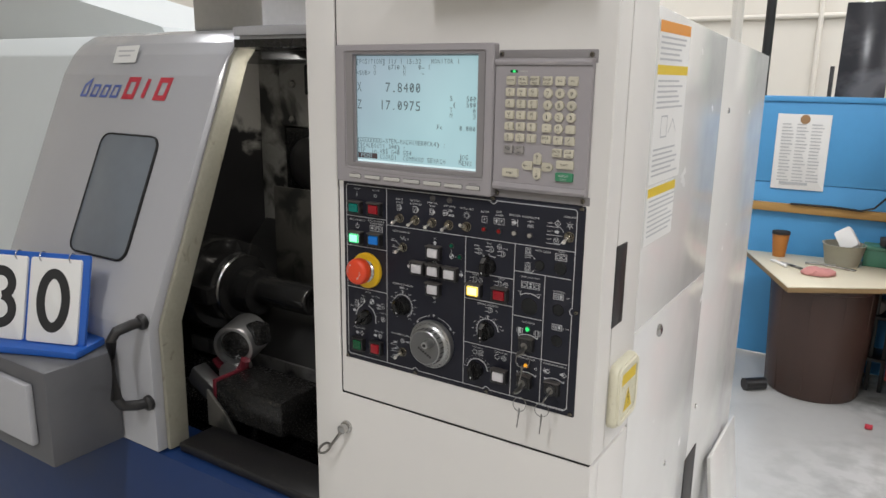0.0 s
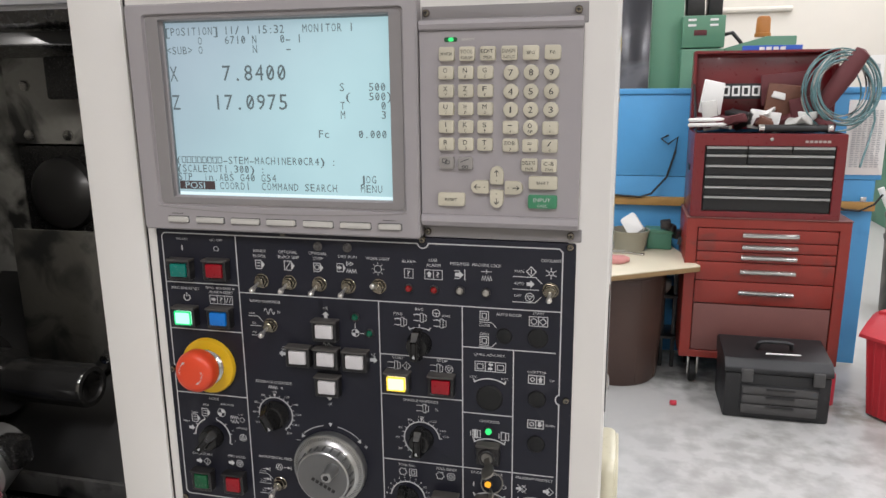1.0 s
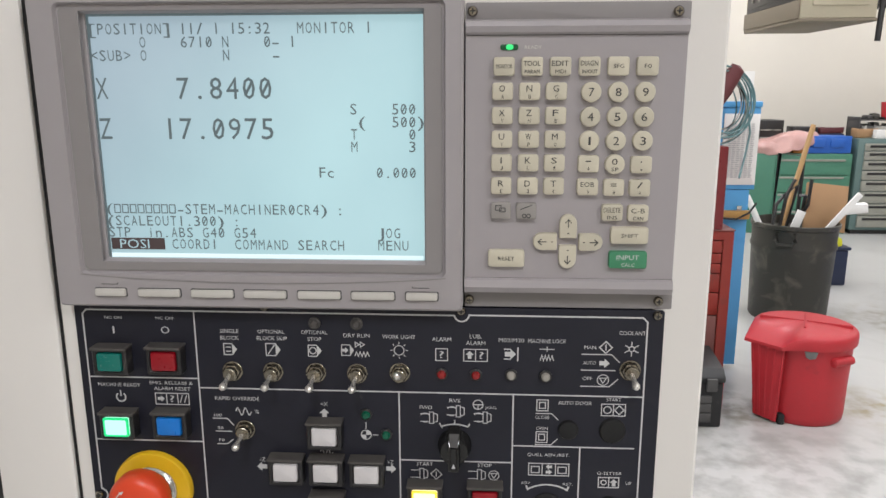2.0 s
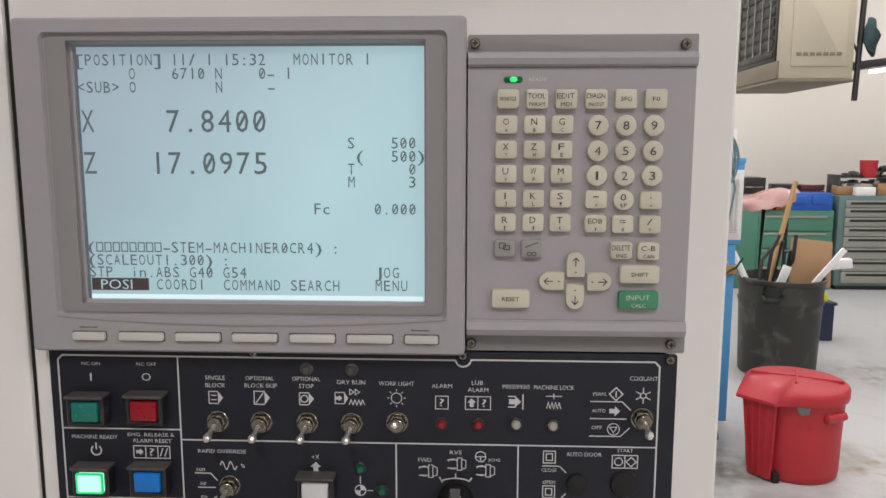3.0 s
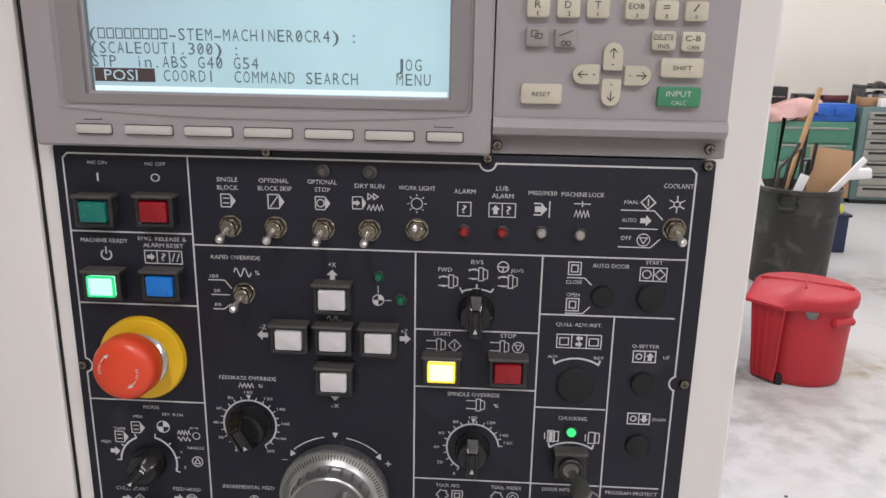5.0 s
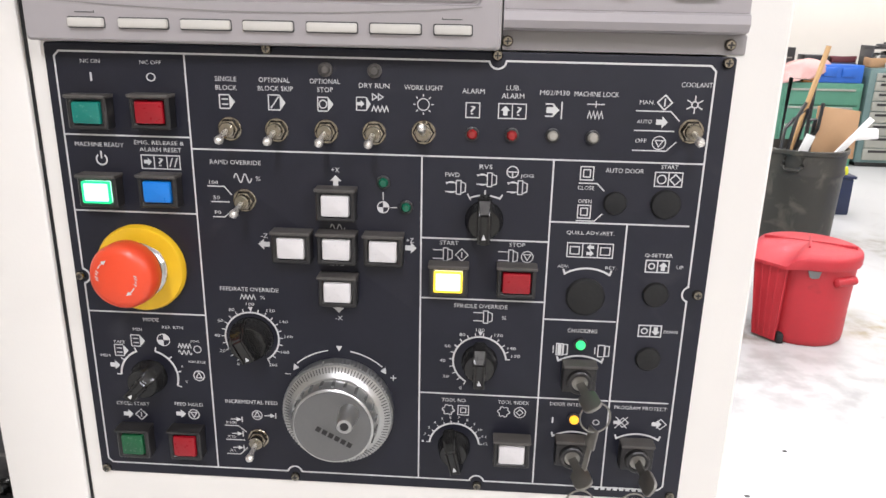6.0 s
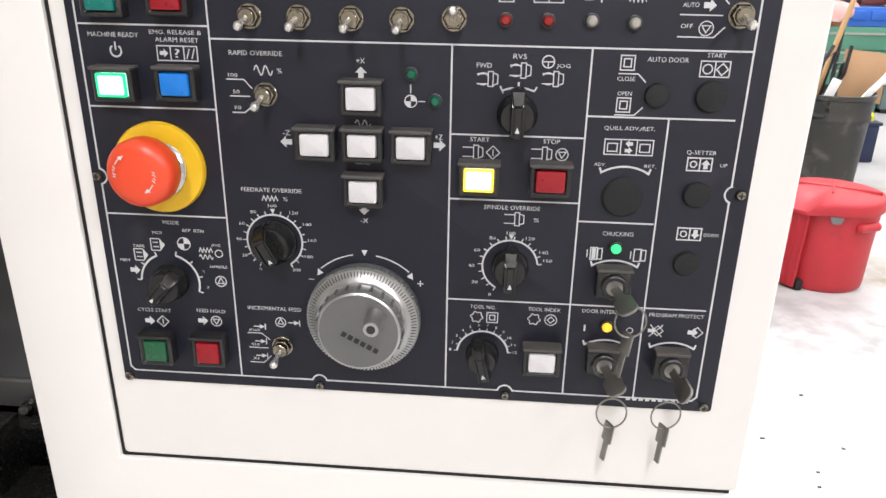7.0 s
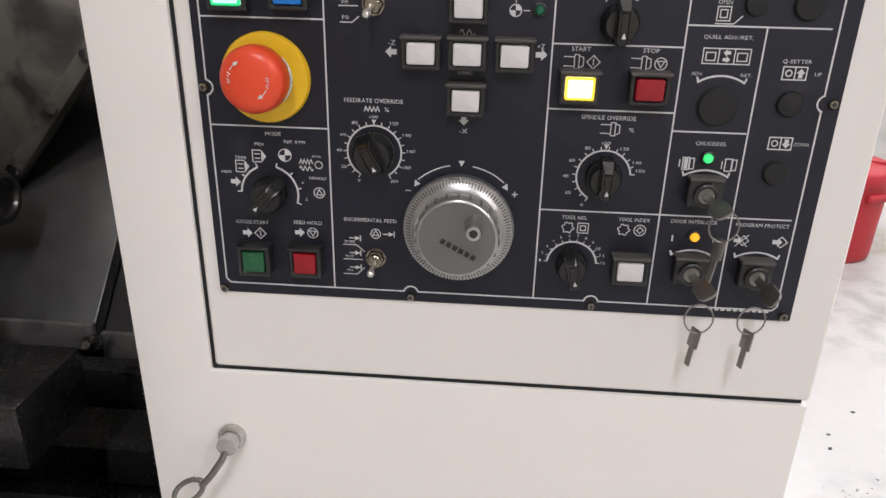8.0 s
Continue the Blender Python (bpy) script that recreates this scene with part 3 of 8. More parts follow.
part("plinth", bbox(CX0 + 0.02, CX1 - 0.02, PY + 0.03, 1.04, 0.0, 0.06), M_BLACK, cab)
door = part("door", ring(-0.7356, CX1, GZ + 0.0025, CTOP - 0.002, -0.716, -0.330, 1.215, 1.68, PY - 0.001, PY + 0.045, 0.003, 0.003, 0.002), M_CAB, cab, "cream cabinet door with a narrow dark gap around it")
# black strips in the door gap: the seal, with the gap's shade painted in
part("gap_seal", bbox(-0.7394, -0.7358, PY + 0.0032, PY + 0.028, GZ - 0.0038, CTOP - 0.01), M_RUBBER, cab)
part("gap_seal", bbox(-0.7356, CX1 - 0.004, PY + 0.0032, PY + 0.028, GZ - 0.0020, GZ + 0.0023), M_RUBBER, cab)
# flat black plate paints the shade of a recess that is not cut
part("finger_recess", bbox(CX1 - 0.004, CX1 + 0.0012, 0.934, 0.976, 1.325, 1.440, 0.001), M_BLACK, cab, "black plate for the shaded finger recess")
# pull hook on the lower front
hk = part("hook", turned((-0.728, PY, 1.075), (0, -1, 0), [(0, 0.011), (0.004, 0.011), (0.005, 0.008), (0.016, 0.008), (0.017, 0.004)], 16), M_STEEL, cab, "bent steel door hook on a bolt")
ringpts = [(-0.7605 + 0.0125 * math.cos(a), PY - 0.022 + 0.004 * math.sin(a), 1.0345 + 0.0075 * math.sin(a) + 0.006 * math.cos(a)) for a in [2 * math.pi * k / 20 for k in range(20)]]
part("hook_shank", tube([(-0.728, PY - 0.012, 1.075), (-0.731, PY - 0.019, 1.066), (-0.740, PY - 0.022, 1.052), (-0.749, PY - 0.022, 1.041)], 0.0028, 8), M_KEYS, hk)
part("hook_eye", tube(ringpts, 0.0022, 8, True), M_KEYS, hk)

# switch cover on the cabinet's side
sw = thing("switch_cover", (CX1, 0.99, 1.17), "ivory switch cover with yellow warning label, on the cabinet side", "switch cover")
bm = slab(0.940, 1.030, 1.172, 1.268, -0.014, 0.0, 0.014, 0.006, 6)
part("cover", moved(bm, Matrix(((0, -1, 0, CX1), (1, 0, 0, 0), (0, 0, 1, 0), (0, 0, 0, 1)))), M_POCKET, sw)
part("rim", moved(ring(0.944, 1.026, 1.176, 1.264, 0.952, 1.018, 1.184, 1.256, -0.016, -0.013, 0.012, 0.01, 0.001), Matrix(((0, -1, 0, CX1), (1, 0, 0, 0), (0, 0, 1, 0), (0, 0, 0, 1)))), M_POCKET, sw, "yellowed rim")
TS = Matrix(((0, -1, 0, CX1), (1, 0, 0, 0), (0, 0, 1, 0), (0, 0, 0, 1)))
part("label_band", moved(flat([[(0.955, 1.235), (1.015, 1.235), (1.015, 1.252), (0.955, 1.252)], [(0.968, 1.192), (1.004, 1.192), (0.986, 1.226)]], -0.0146), TS), M_LBLY, sw, "yellow warning triangle and band")
part("label_mark", moved(strokes([[(0.986, 1.2), (0.989, 1.209), (0.984, 1.211), (0.987, 1.219)]], 0.002, -0.0150), TS), M_INKD, sw)

# ---------- display unit ----------
dis = thing("display_unit", (-0.59, PY, 1.5), "grey display unit with a lit pale blue screen", "display")
BX0, BX1, BZ0, BZ1 = -0.7265, -0.4555, 1.4985, 1.701
part("bezel", loft([rrect(BX0, BX1, BZ0, BZ1, PY, 0.003), rrect(BX0, BX1, BZ0, BZ1, 0.8765, 0.003), rrect(BX0 + 0.0015, BX1 - 0.0015, BZ0 + 0.0015, BZ1 - 0.0015, 0.8745, 0.003),
                          rrect(-0.7085, -0.4665, 1.5215, 1.6925, 0.8735, 0.004), rrect(-0.7075, -0.4675, 1.5225, 1.6915, 0.8765, 0.004), rrect(-0.7055, -0.4695, 1.5245, 1.6895, 0.8765, 0.004),
                          rrect(-0.6925, -0.4805, 1.5305, 1.6865, 0.8815, 0.001), rrect(-0.6925, -0.4805, 1.5305, 1.6865, 0.8850, 0.001)], True, False), M_BEZEL, dis)
part("inner_frame", ring(-0.7065, -0.4685, 1.5235, 1.6905, -0.6935, -0.4795, 1.5295, 1.6875, 0.8757, 0.8764, 0.004, 0.001, 0.0003), M_BEZEL2, dis, "darker grey inner frame of the screen")
scr = part("screen", flat([[(-0.6925, 1.5305), (-0.4805, 1.5305), (-0.4805, 1.6865), (-0.6925, 1.6865)]], 0.8835), M_LCD, dis, "lit pale blue screen with dark characters", False)
part("screen_edge", strokes([[(-0.6918, 1.5305), (-0.6918, 1.6865)], [(-0.6918, 1.6858), (-0.4805, 1.6858)]], 0.0016, 0.8832), M_LTXT, dis)
for kx, kw in ((-0.689, 0.0205), (-0.656, 0.028), (-0.6203, 0.028), (-0.585, 0.028), (-0.5492, 0.028), (-0.5138, 0.028), (-0.482, 0.0205)):
    part("soft_key", slab(kx - kw / 2, kx + kw / 2, 1.5065, 1.5115, 0.8715, 0.876, 0.001, 0.0008, 2), M_SOFT, dis)
    part("soft_key_gap", slab(kx - kw / 2 - 0.0007, kx + kw / 2 + 0.0007, 1.5058, 1.5122, 0.8738, 0.876, 0.001, 0.0003, 2), M_KTXT, dis)
part("chin_line", strokes([[(-0.7085 + 0.242 * k / 24, 1.5212 - 0.0048 * math.sin(math.pi * k / 24) ** 0.8) for k in range(25)]], 0.0006, 0.8733), M_BEZEL2, dis, "curved moulding line under the screen")
part("soft_key_mark", strokes([[(-0.695, 1.5145), (-0.684, 1.5145), (-0.684, 1.5155)], [(-0.488, 1.5155), (-0.488, 1.5145), (-0.477, 1.5145)]], 0.0005, 0.8737), M_KTXT, dis)
SY = 0.8832
COL0, PITCH = -0.692, 0.0053     # left edge and width of the display's character cells
CELLS = []


def lcd(body, col, z, size=1):
    """Queues a run of display characters from a column of the grid; size 2 takes double cells."""
    CELLS.append((body, col, z / 1000, size))


for row in (("[POSITION]", 0, 1677.4), ("11/ 1", 11, 1677.4), ("15:32", 17, 1677.4), ("MONITOR", 25, 1677.4), ("1", 33, 1677.4),
            ("O", 6, 1669.3), ("6710", 11, 1669.3), ("N", 16, 1669.3), ("0-", 21, 1669.3), ("1", 24, 1669.3),
            ("<SUB>", 0, 1661.3), ("O", 6, 1661.3), ("N", 16, 1661.3), ("-", 22, 1661.3),
            ("S", 31, 1628), ("500", 36, 1628), ("(", 32, 1620), ("500)", 36, 1620), ("T", 31, 1612.3), ("0", 38, 1612.3),
            ("M", 31, 1604.5), ("3", 38, 1604.5), ("Fc", 27, 1588), ("0.000", 34, 1588),
            ("(", 0, 1563.6), ("-STEM-MACHINER0CR4)", 9, 1563.6), (":", 29, 1563.6), ("(SCALEOUT1.300)", 0, 1555.6), (":", 16, 1555.6),
            ("STP", 0, 1547.9), ("in.", 5, 1547.9), ("ABS", 8, 1547.9), ("G40", 12, 1547.9), ("G54", 16, 1547.9), ("JOG", 34, 1548.6),
            ("COORDI", 8, 1540.1), ("COMMAND", 16, 1540.1), ("SEARCH", 24, 1540.1), ("MENU", 34, 1540.4),
            ("X", 0, 1641, 2), ("7.8400", 10, 1641, 2), ("Z", 0, 1615.7, 2), ("17.0975", 8, 1615.7, 2)):
    lcd(*row)
# the maker's name in the programme comment, as plain outlined blocks
for k in range(8):
    nx = COL0 + PITCH * (k + 1) + 0.0007
    part("name_block", strokes([rect2(nx, nx + 0.0038, 1.5609, 1.5663)], 0.0007, SY), M_LTXT, scr)
part("menu_bar", flat([[(-0.6905, 1.5362), (-0.6540, 1.5362), (-0.6540, 1.5440), (-0.6905, 1.5440)]], SY), M_MENU, scr, "dark brown menu bar")
part("bottom_bar", flat([[(-0.6915, 1.5309), (-0.4815, 1.5309), (-0.4815, 1.5338), (-0.6915, 1.5338)]], SY), M_LBAR, scr, "bright lower edge of the screen")
word("POSI", -0.6745, 1.5400, 0.020, 0.0062, SY - 0.0003, M_LCD, scr, "text_line")

# ---------- keyboard unit ----------
kb = thing("keyboard_unit", (-0.388, PY, 1.5), "grey machine keyboard with ivory keys beside the display", "keyboard")
KX0, KX1 = -0.4545, -0.3215
part("back_plate", slab(KX0, KX1 + 0.003, 1.676, 1.692, PY - 0.002, PY, 0.001, 0.0005), M_BEZEL2, kb)
# face with rounded ridges along the upper and lower edges
prof = [(PY, 1.6815), (0.883, 1.6815), (0.8775, 1.6800), (0.8760, 1.6770), (0.8772, 1.6735), (0.8800, 1.6720), (0.8800, 1.5210), (0.8775, 1.5195), (0.8762, 1.5150), (0.8785, 1.5110), (0.884, 1.5095), (PY, 1.5095)]
part("face", prism(prof, KX0, KX1, "x"), M_KEYB, kb)
part("ridge_line", strokes([[(KX0 + 0.001, 1.6722), (KX1 - 0.001, 1.6722)], [(KX0 + 0.001, 1.5206), (KX1 - 0.001, 1.5206)]], 0.0006, 0.8796), M_KTXT, kb)
part("lower_strip", slab(KX0, KX1 + 0.003, 1.4985, 1.5095, PY - 0.002, PY, 0.001, 0.0005), M_BEZEL2, kb)


def screw(x, z, parent, y=PY, r=0.0032):
    s = part("screw", turned((x, y, z), (0, -1, 0), [(0, r), (0.0012, r), (0.0024, r * 0.75), (0.0026, 0.0)], 14), M_CHROME, parent)
    part("slot", join(bbox(x - r * 0.55, x + r * 0.55, y - 0.0030, y - 0.0024, z - 0.0004, z + 0.0004), bbox(x - 0.0004, x + 0.0004, y - 0.0031, y - 0.0025, z - r * 0.55, z + r * 0.55)), M_BLACK, s)
    return s


for sx, sz in ((-0.4505, 1.6868), (-0.3262, 1.6860), (-0.4515, 1.5035), (-0.3275, 1.5040)):
    screw(sx, sz, kb, PY - 0.002)
KY = 0.8762


def key(cx, cz, w, h, top, sub="", kind="square", material=None, ink=None):
    cx, cz = cx / 1000, cz / 1000
    r = {"square": 0.0018, "round": 0.006}.get(kind, 0.0018)
    if kind in ("up", "down", "left", "right"):
        pts = []
        for k in range(9):
            a = radians(-90 + 180 * k / 8)
            pts.append((0.0055 * math.sin(a), 0.0025 + 0.0055 * math.cos(a)))
        pts += [(0.0055, -0.0062), (0.0050, -0.0072), (-0.0050, -0.0072), (-0.0055, -0.0062)]
        t = {"up": 0, "left": 90, "down": 180, "right": 270}[kind]
        ca, sa = math.cos(radians(t)), math.sin(radians(t))

        def lp(s, y):
            return [(cx + (x * ca - z * sa) * s, y, cz + (x * sa + z * ca) * s) for x, z in pts]
        bm = loft([lp(1, 0.8802), lp(1, 0.8772), lp(0.95, KY + 0.0001), lp(0.86, KY)])
    else:
        bm = slab(cx - w / 2, cx + w / 2, cz - h / 2, cz + h / 2, KY, 0.8802, r, 0.0009, 4 if kind == "square" else 6)
    k = part("key", bm, material or M_KEY, kb)
    ink = ink or M_KTXT
    if top:
        n = len(top)
        if sub:
            word(top, cx - 0.0003, cz + 0.0017, min(0.0028 * n, w * 0.80) if n > 1 else (0.0035 if top not in "I." else 0.0008), 0.0038 if n == 1 and top not in "-.=" else (0.0030 if n > 1 else (0.0006 if top == "-" else 0.0010 if top == "." else 0.0018)), KY - 0.0002, ink, k, "key_legend")
            word(sub, cx, cz - 0.0031, min(0.0021 * len(sub), w * 0.72) if len(sub) > 1 else 0.0015, 0.0023 if sub != "," else 0.0010, KY - 0.0002, ink, k, "key_legend")
        else:
            big = n == 1
            word(top, cx, cz, 0.0036 if big and top != "1" else (0.0014 if big else min(0.0021 * n, w * 0.76)), 0.0050 if big else 0.0025, KY - 0.0002, ink, k, "key_legend")
    return k


for cx, a, b in ((-431, "MONITOR", ""), (-414, "TOOL", "PARAM"), (-397, "EDIT", "MDI"), (-379.5, "DIAGN", "IN/OUT"), (-362.3, "SFG", ""), (-345, "F0", "")):
    key(cx, 1653.6, 0.0128, 0.0112, a, b)
for cz, trio in ((1638.8, ("O A", "N B", "G C")), (1624.2, ("X Y", "Z H", "F E")), (1609.8, ("U V", "W P", "M Q")), (1595.2, ("I J", "K L", "S !")), (1580.8, ("R [", "D ]", "T ("))):
    for cx, s in zip((-431.7, -415.2, -399), trio):
        key(cx, cz, 0.0128, 0.0105, *s.split())
for cz, trio in ((1638.3, "789"), (1623.5, "456"), (1609, "123")):
    for cx, s in zip((-378, -361.8, -345.6), trio):
        key(cx, cz, 0.0122, 0.0122, s, "", "round")
key(-378, 1594.8, 0.0128, 0.0105, "-", "+")
key(-361.8, 1594.6, 0.0122, 0.0122, "0", "SP", "round")
key(-345.7, 1594.4, 0.0128, 0.0105, ".", ",")
key(-378, 1580.4, 0.0130, 0.0105, "EOB", ")")
key(-361.8, 1580.2, 0.0128, 0.0105, "=", "#")
key(-345.8, 1580, 0.0128, 0.0105, "/", "*")
g1 = key(-431.7, 1565.2, 0.0128, 0.0105, "", "", "square", M_KEYG)
g2 = key(-415.7, 1565, 0.0128, 0.0105, "", "", "square", M_KEYG)
part("key_legend", strokes([rect2(-0.4350, -0.4315, 1.5655, 1.5685), rect2(-0.4325, -0.429, 1.5645, 1.567)], 0.0005, KY - 0.0002), M_KTXT, g1)
part("key_legend", strokes([[(-0.4195, 1.566), (-0.412, 1.569)], arc(-0.417, 1.562, 0.0012, 0, 360, 10), arc(-0.4142, 1.562, 0.0012, 0, 360, 10)], 0.0005, KY - 0.0002), M_KTXT, g2)
key(-362, 1564.4, 0.0130, 0.0105, "DELETE", "INS")
key(-346, 1564.0, 0.0128, 0.0105, "C-B", "CAN")
for kind, cx, cz in (("up", -389, 1555), ("left", -403, 1545.4), ("right", -375, 1545.2), ("down", -389, 1536)):
    k = key(cx, cz, 0.011, 0.013, "", "", kind)
    dx, dz = {"up": (0, 1), "left": (-1, 0), "right": (1, 0), "down": (0, -1)}[kind]
    x, z = cx / 1000, cz / 1000
    tip = (x + dx * 0.0048, z + dz * 0.0048)
    part("key_legend", strokes([[(x - dx * 0.0005, z - dz * 0.0005), tip], [(tip[0] - dx * 0.0022 + dz * 0.002, tip[1] - dz * 0.0022 + dx * 0.002), tip, (tip[0] - dx * 0.0022 - dz * 0.002, tip[1] - dz * 0.0022 - dx * 0.002)],
                                 [(x - dx * 0.004 - 0.0006, z - dz * 0.004), (x - dx * 0.004 + 0.0006, z - dz * 0.004)]], 0.0006, KY - 0.0002), M_KTXT, k)
key(-350.6, 1549.8, 0.0235, 0.0108, "SHIFT")
key(-350.8, 1534, 0.0240, 0.0112, "INPUT", "CALC", "square", M_KEYGR, M_PRINT)
key(-427.8, 1534.2, 0.0232, 0.0112, "RESET")
part("ready_lamp", slab(-0.4335, -0.4225, 1.6632, 1.6668, 0.8792, 0.8802, 0.0015, 0.0004), M_FGREEN, kb)
part("ready_lamp", slab(-0.4300, -0.4255, 1.6634, 1.6666, 0.8788, 0.8797, 0.0015, 0.0004), G_LED, kb, "lit green ready lamp")
word("READY", -0.4135, 1.665, 0.0105, 0.0019, 0.8797, M_SOFT, kb)

# ---------- operator panel ----------
pan = thing("operator_panel", (-0.525, PY, 1.205), "charcoal operator panel with white legends, switches and dials", "control panel")
PX0, PX1, PZ0, PZ1 = -0.7245, -0.3225, 1.2045, 1.4975
PF = 0.8875          # face of the panel plate
TY = PF - 0.0003     # printed legends
part("panel_plate", slab(PX0, PX1, PZ0, PZ1, PF, 0.892, 0.002, 0.0006), M_PANEL, pan)
VX1, VX2, VX3, VX4, HZ = -0.640, -0.4995, -0.421, -0.3745, 1.4365
LX0, LX1, LZ0, LZ1 = -0.7185, -0.3335, 1.2125, 1.4925
LW = 0.0011


def border():
    pts = [(LX0 + 0.003, LZ0), (-0.5905, LZ0)] + arc(-0.5855, LZ0 - 0.001, 0.005, -78, 78, 10) + [(-0.4645, LZ0)] + arc(-0.4595, LZ0 - 0.001, 0.005, -78, 78, 10)
    pts += [(LX1 - 0.003, LZ0), (LX1, LZ0 + 0.003), (LX1, 1.3495)] + [(LX1 + 0.002 + 0.0052 * math.cos(radians(a)), 1.3548 + 0.0052 * math.sin(radians(a))) for a in range(250, 109, -14)] + [(LX1, 1.36), (LX1, LZ1 - 0.003), (LX1 - 0.003, LZ1)]
    pts += [(-0.4515, LZ1)] + [(-0.4565 + 0.005 * math.cos(radians(a)), LZ1 + 0.0005 + 0.005 * math.sin(radians(a))) for a in range(-10, -171, -16)] + [(LX0 + 0.003, LZ1), (LX0, LZ1 - 0.003)]
    pts += [(LX0, 1.3565)] + [(LX0 - 0.001 + 0.005 * math.cos(radians(a)), 1.3515 + 0.005 * math.sin(radians(a))) for a in range(78, -79, -14)] + [(LX0, 1.3465), (LX0, LZ0 + 0.003), (LX0 + 0.003, LZ0)]
    return pts


part("border_line", strokes([border()], LW, TY), M_PRINT, pan)
grid = [[(VX1, LZ0), (VX1, LZ1)], [(VX2, LZ0), (VX2, HZ)], [(VX3, LZ0), (VX3, HZ)], [(VX1, HZ), (LX1, HZ)], [(LX0, 1.4433), (VX1, 1.4433)], [(LX0, 1.3955), (VX1, 1.3955)], [(LX0, 1.3272), (VX1, 1.3272)],
        [(VX2, 1.3855), (VX3, 1.3855)], [(VX2, 1.3458), (VX3, 1.3458)], [(VX2, 1.2785), (VX3, 1.2785)], [(VX3, 1.3985), (LX1 - 0.004, 1.3985)], [(VX4, LZ0), (VX4, 1.3985)],
        [(VX3, 1.3345), (VX4 - 0.001, 1.3345)], [(VX3, 1.2785), (VX4 - 0.001, 1.2785)], [(VX4, 1.2785), (LX1 - 0.003, 1.2785)]]
for g in grid:
    part("rule_line", strokes([g], LW * 0.9, TY + 0.00008), M_PRINT, pan)
for sx, sz in ((-0.7205, 1.2075), (-0.5855, 1.2085), (-0.4590, 1.2090), (-0.3280, 1.2085), (-0.3275, 1.3548), (-0.7205, 1.3515), (-0.4568, 1.4955), (-0.3275, 1.4942), (-0.5905, 1.4962)):
    screw(sx, sz, pan, PF)


def leg(body, cx, cz, w, h=2.7):
    word(body, cx / 1000, cz / 1000, w / 1000, h / 1000, TY, M_PRINT, pan)


def sym(lines, w=0.0006, fills=()):
    bm = strokes(lines, w, TY) if lines else bmesh.new()
    if fills:
        bm = join(bm, flat(fills, TY))
    part("pictogram", bm, M_PRINT, pan, "", False)


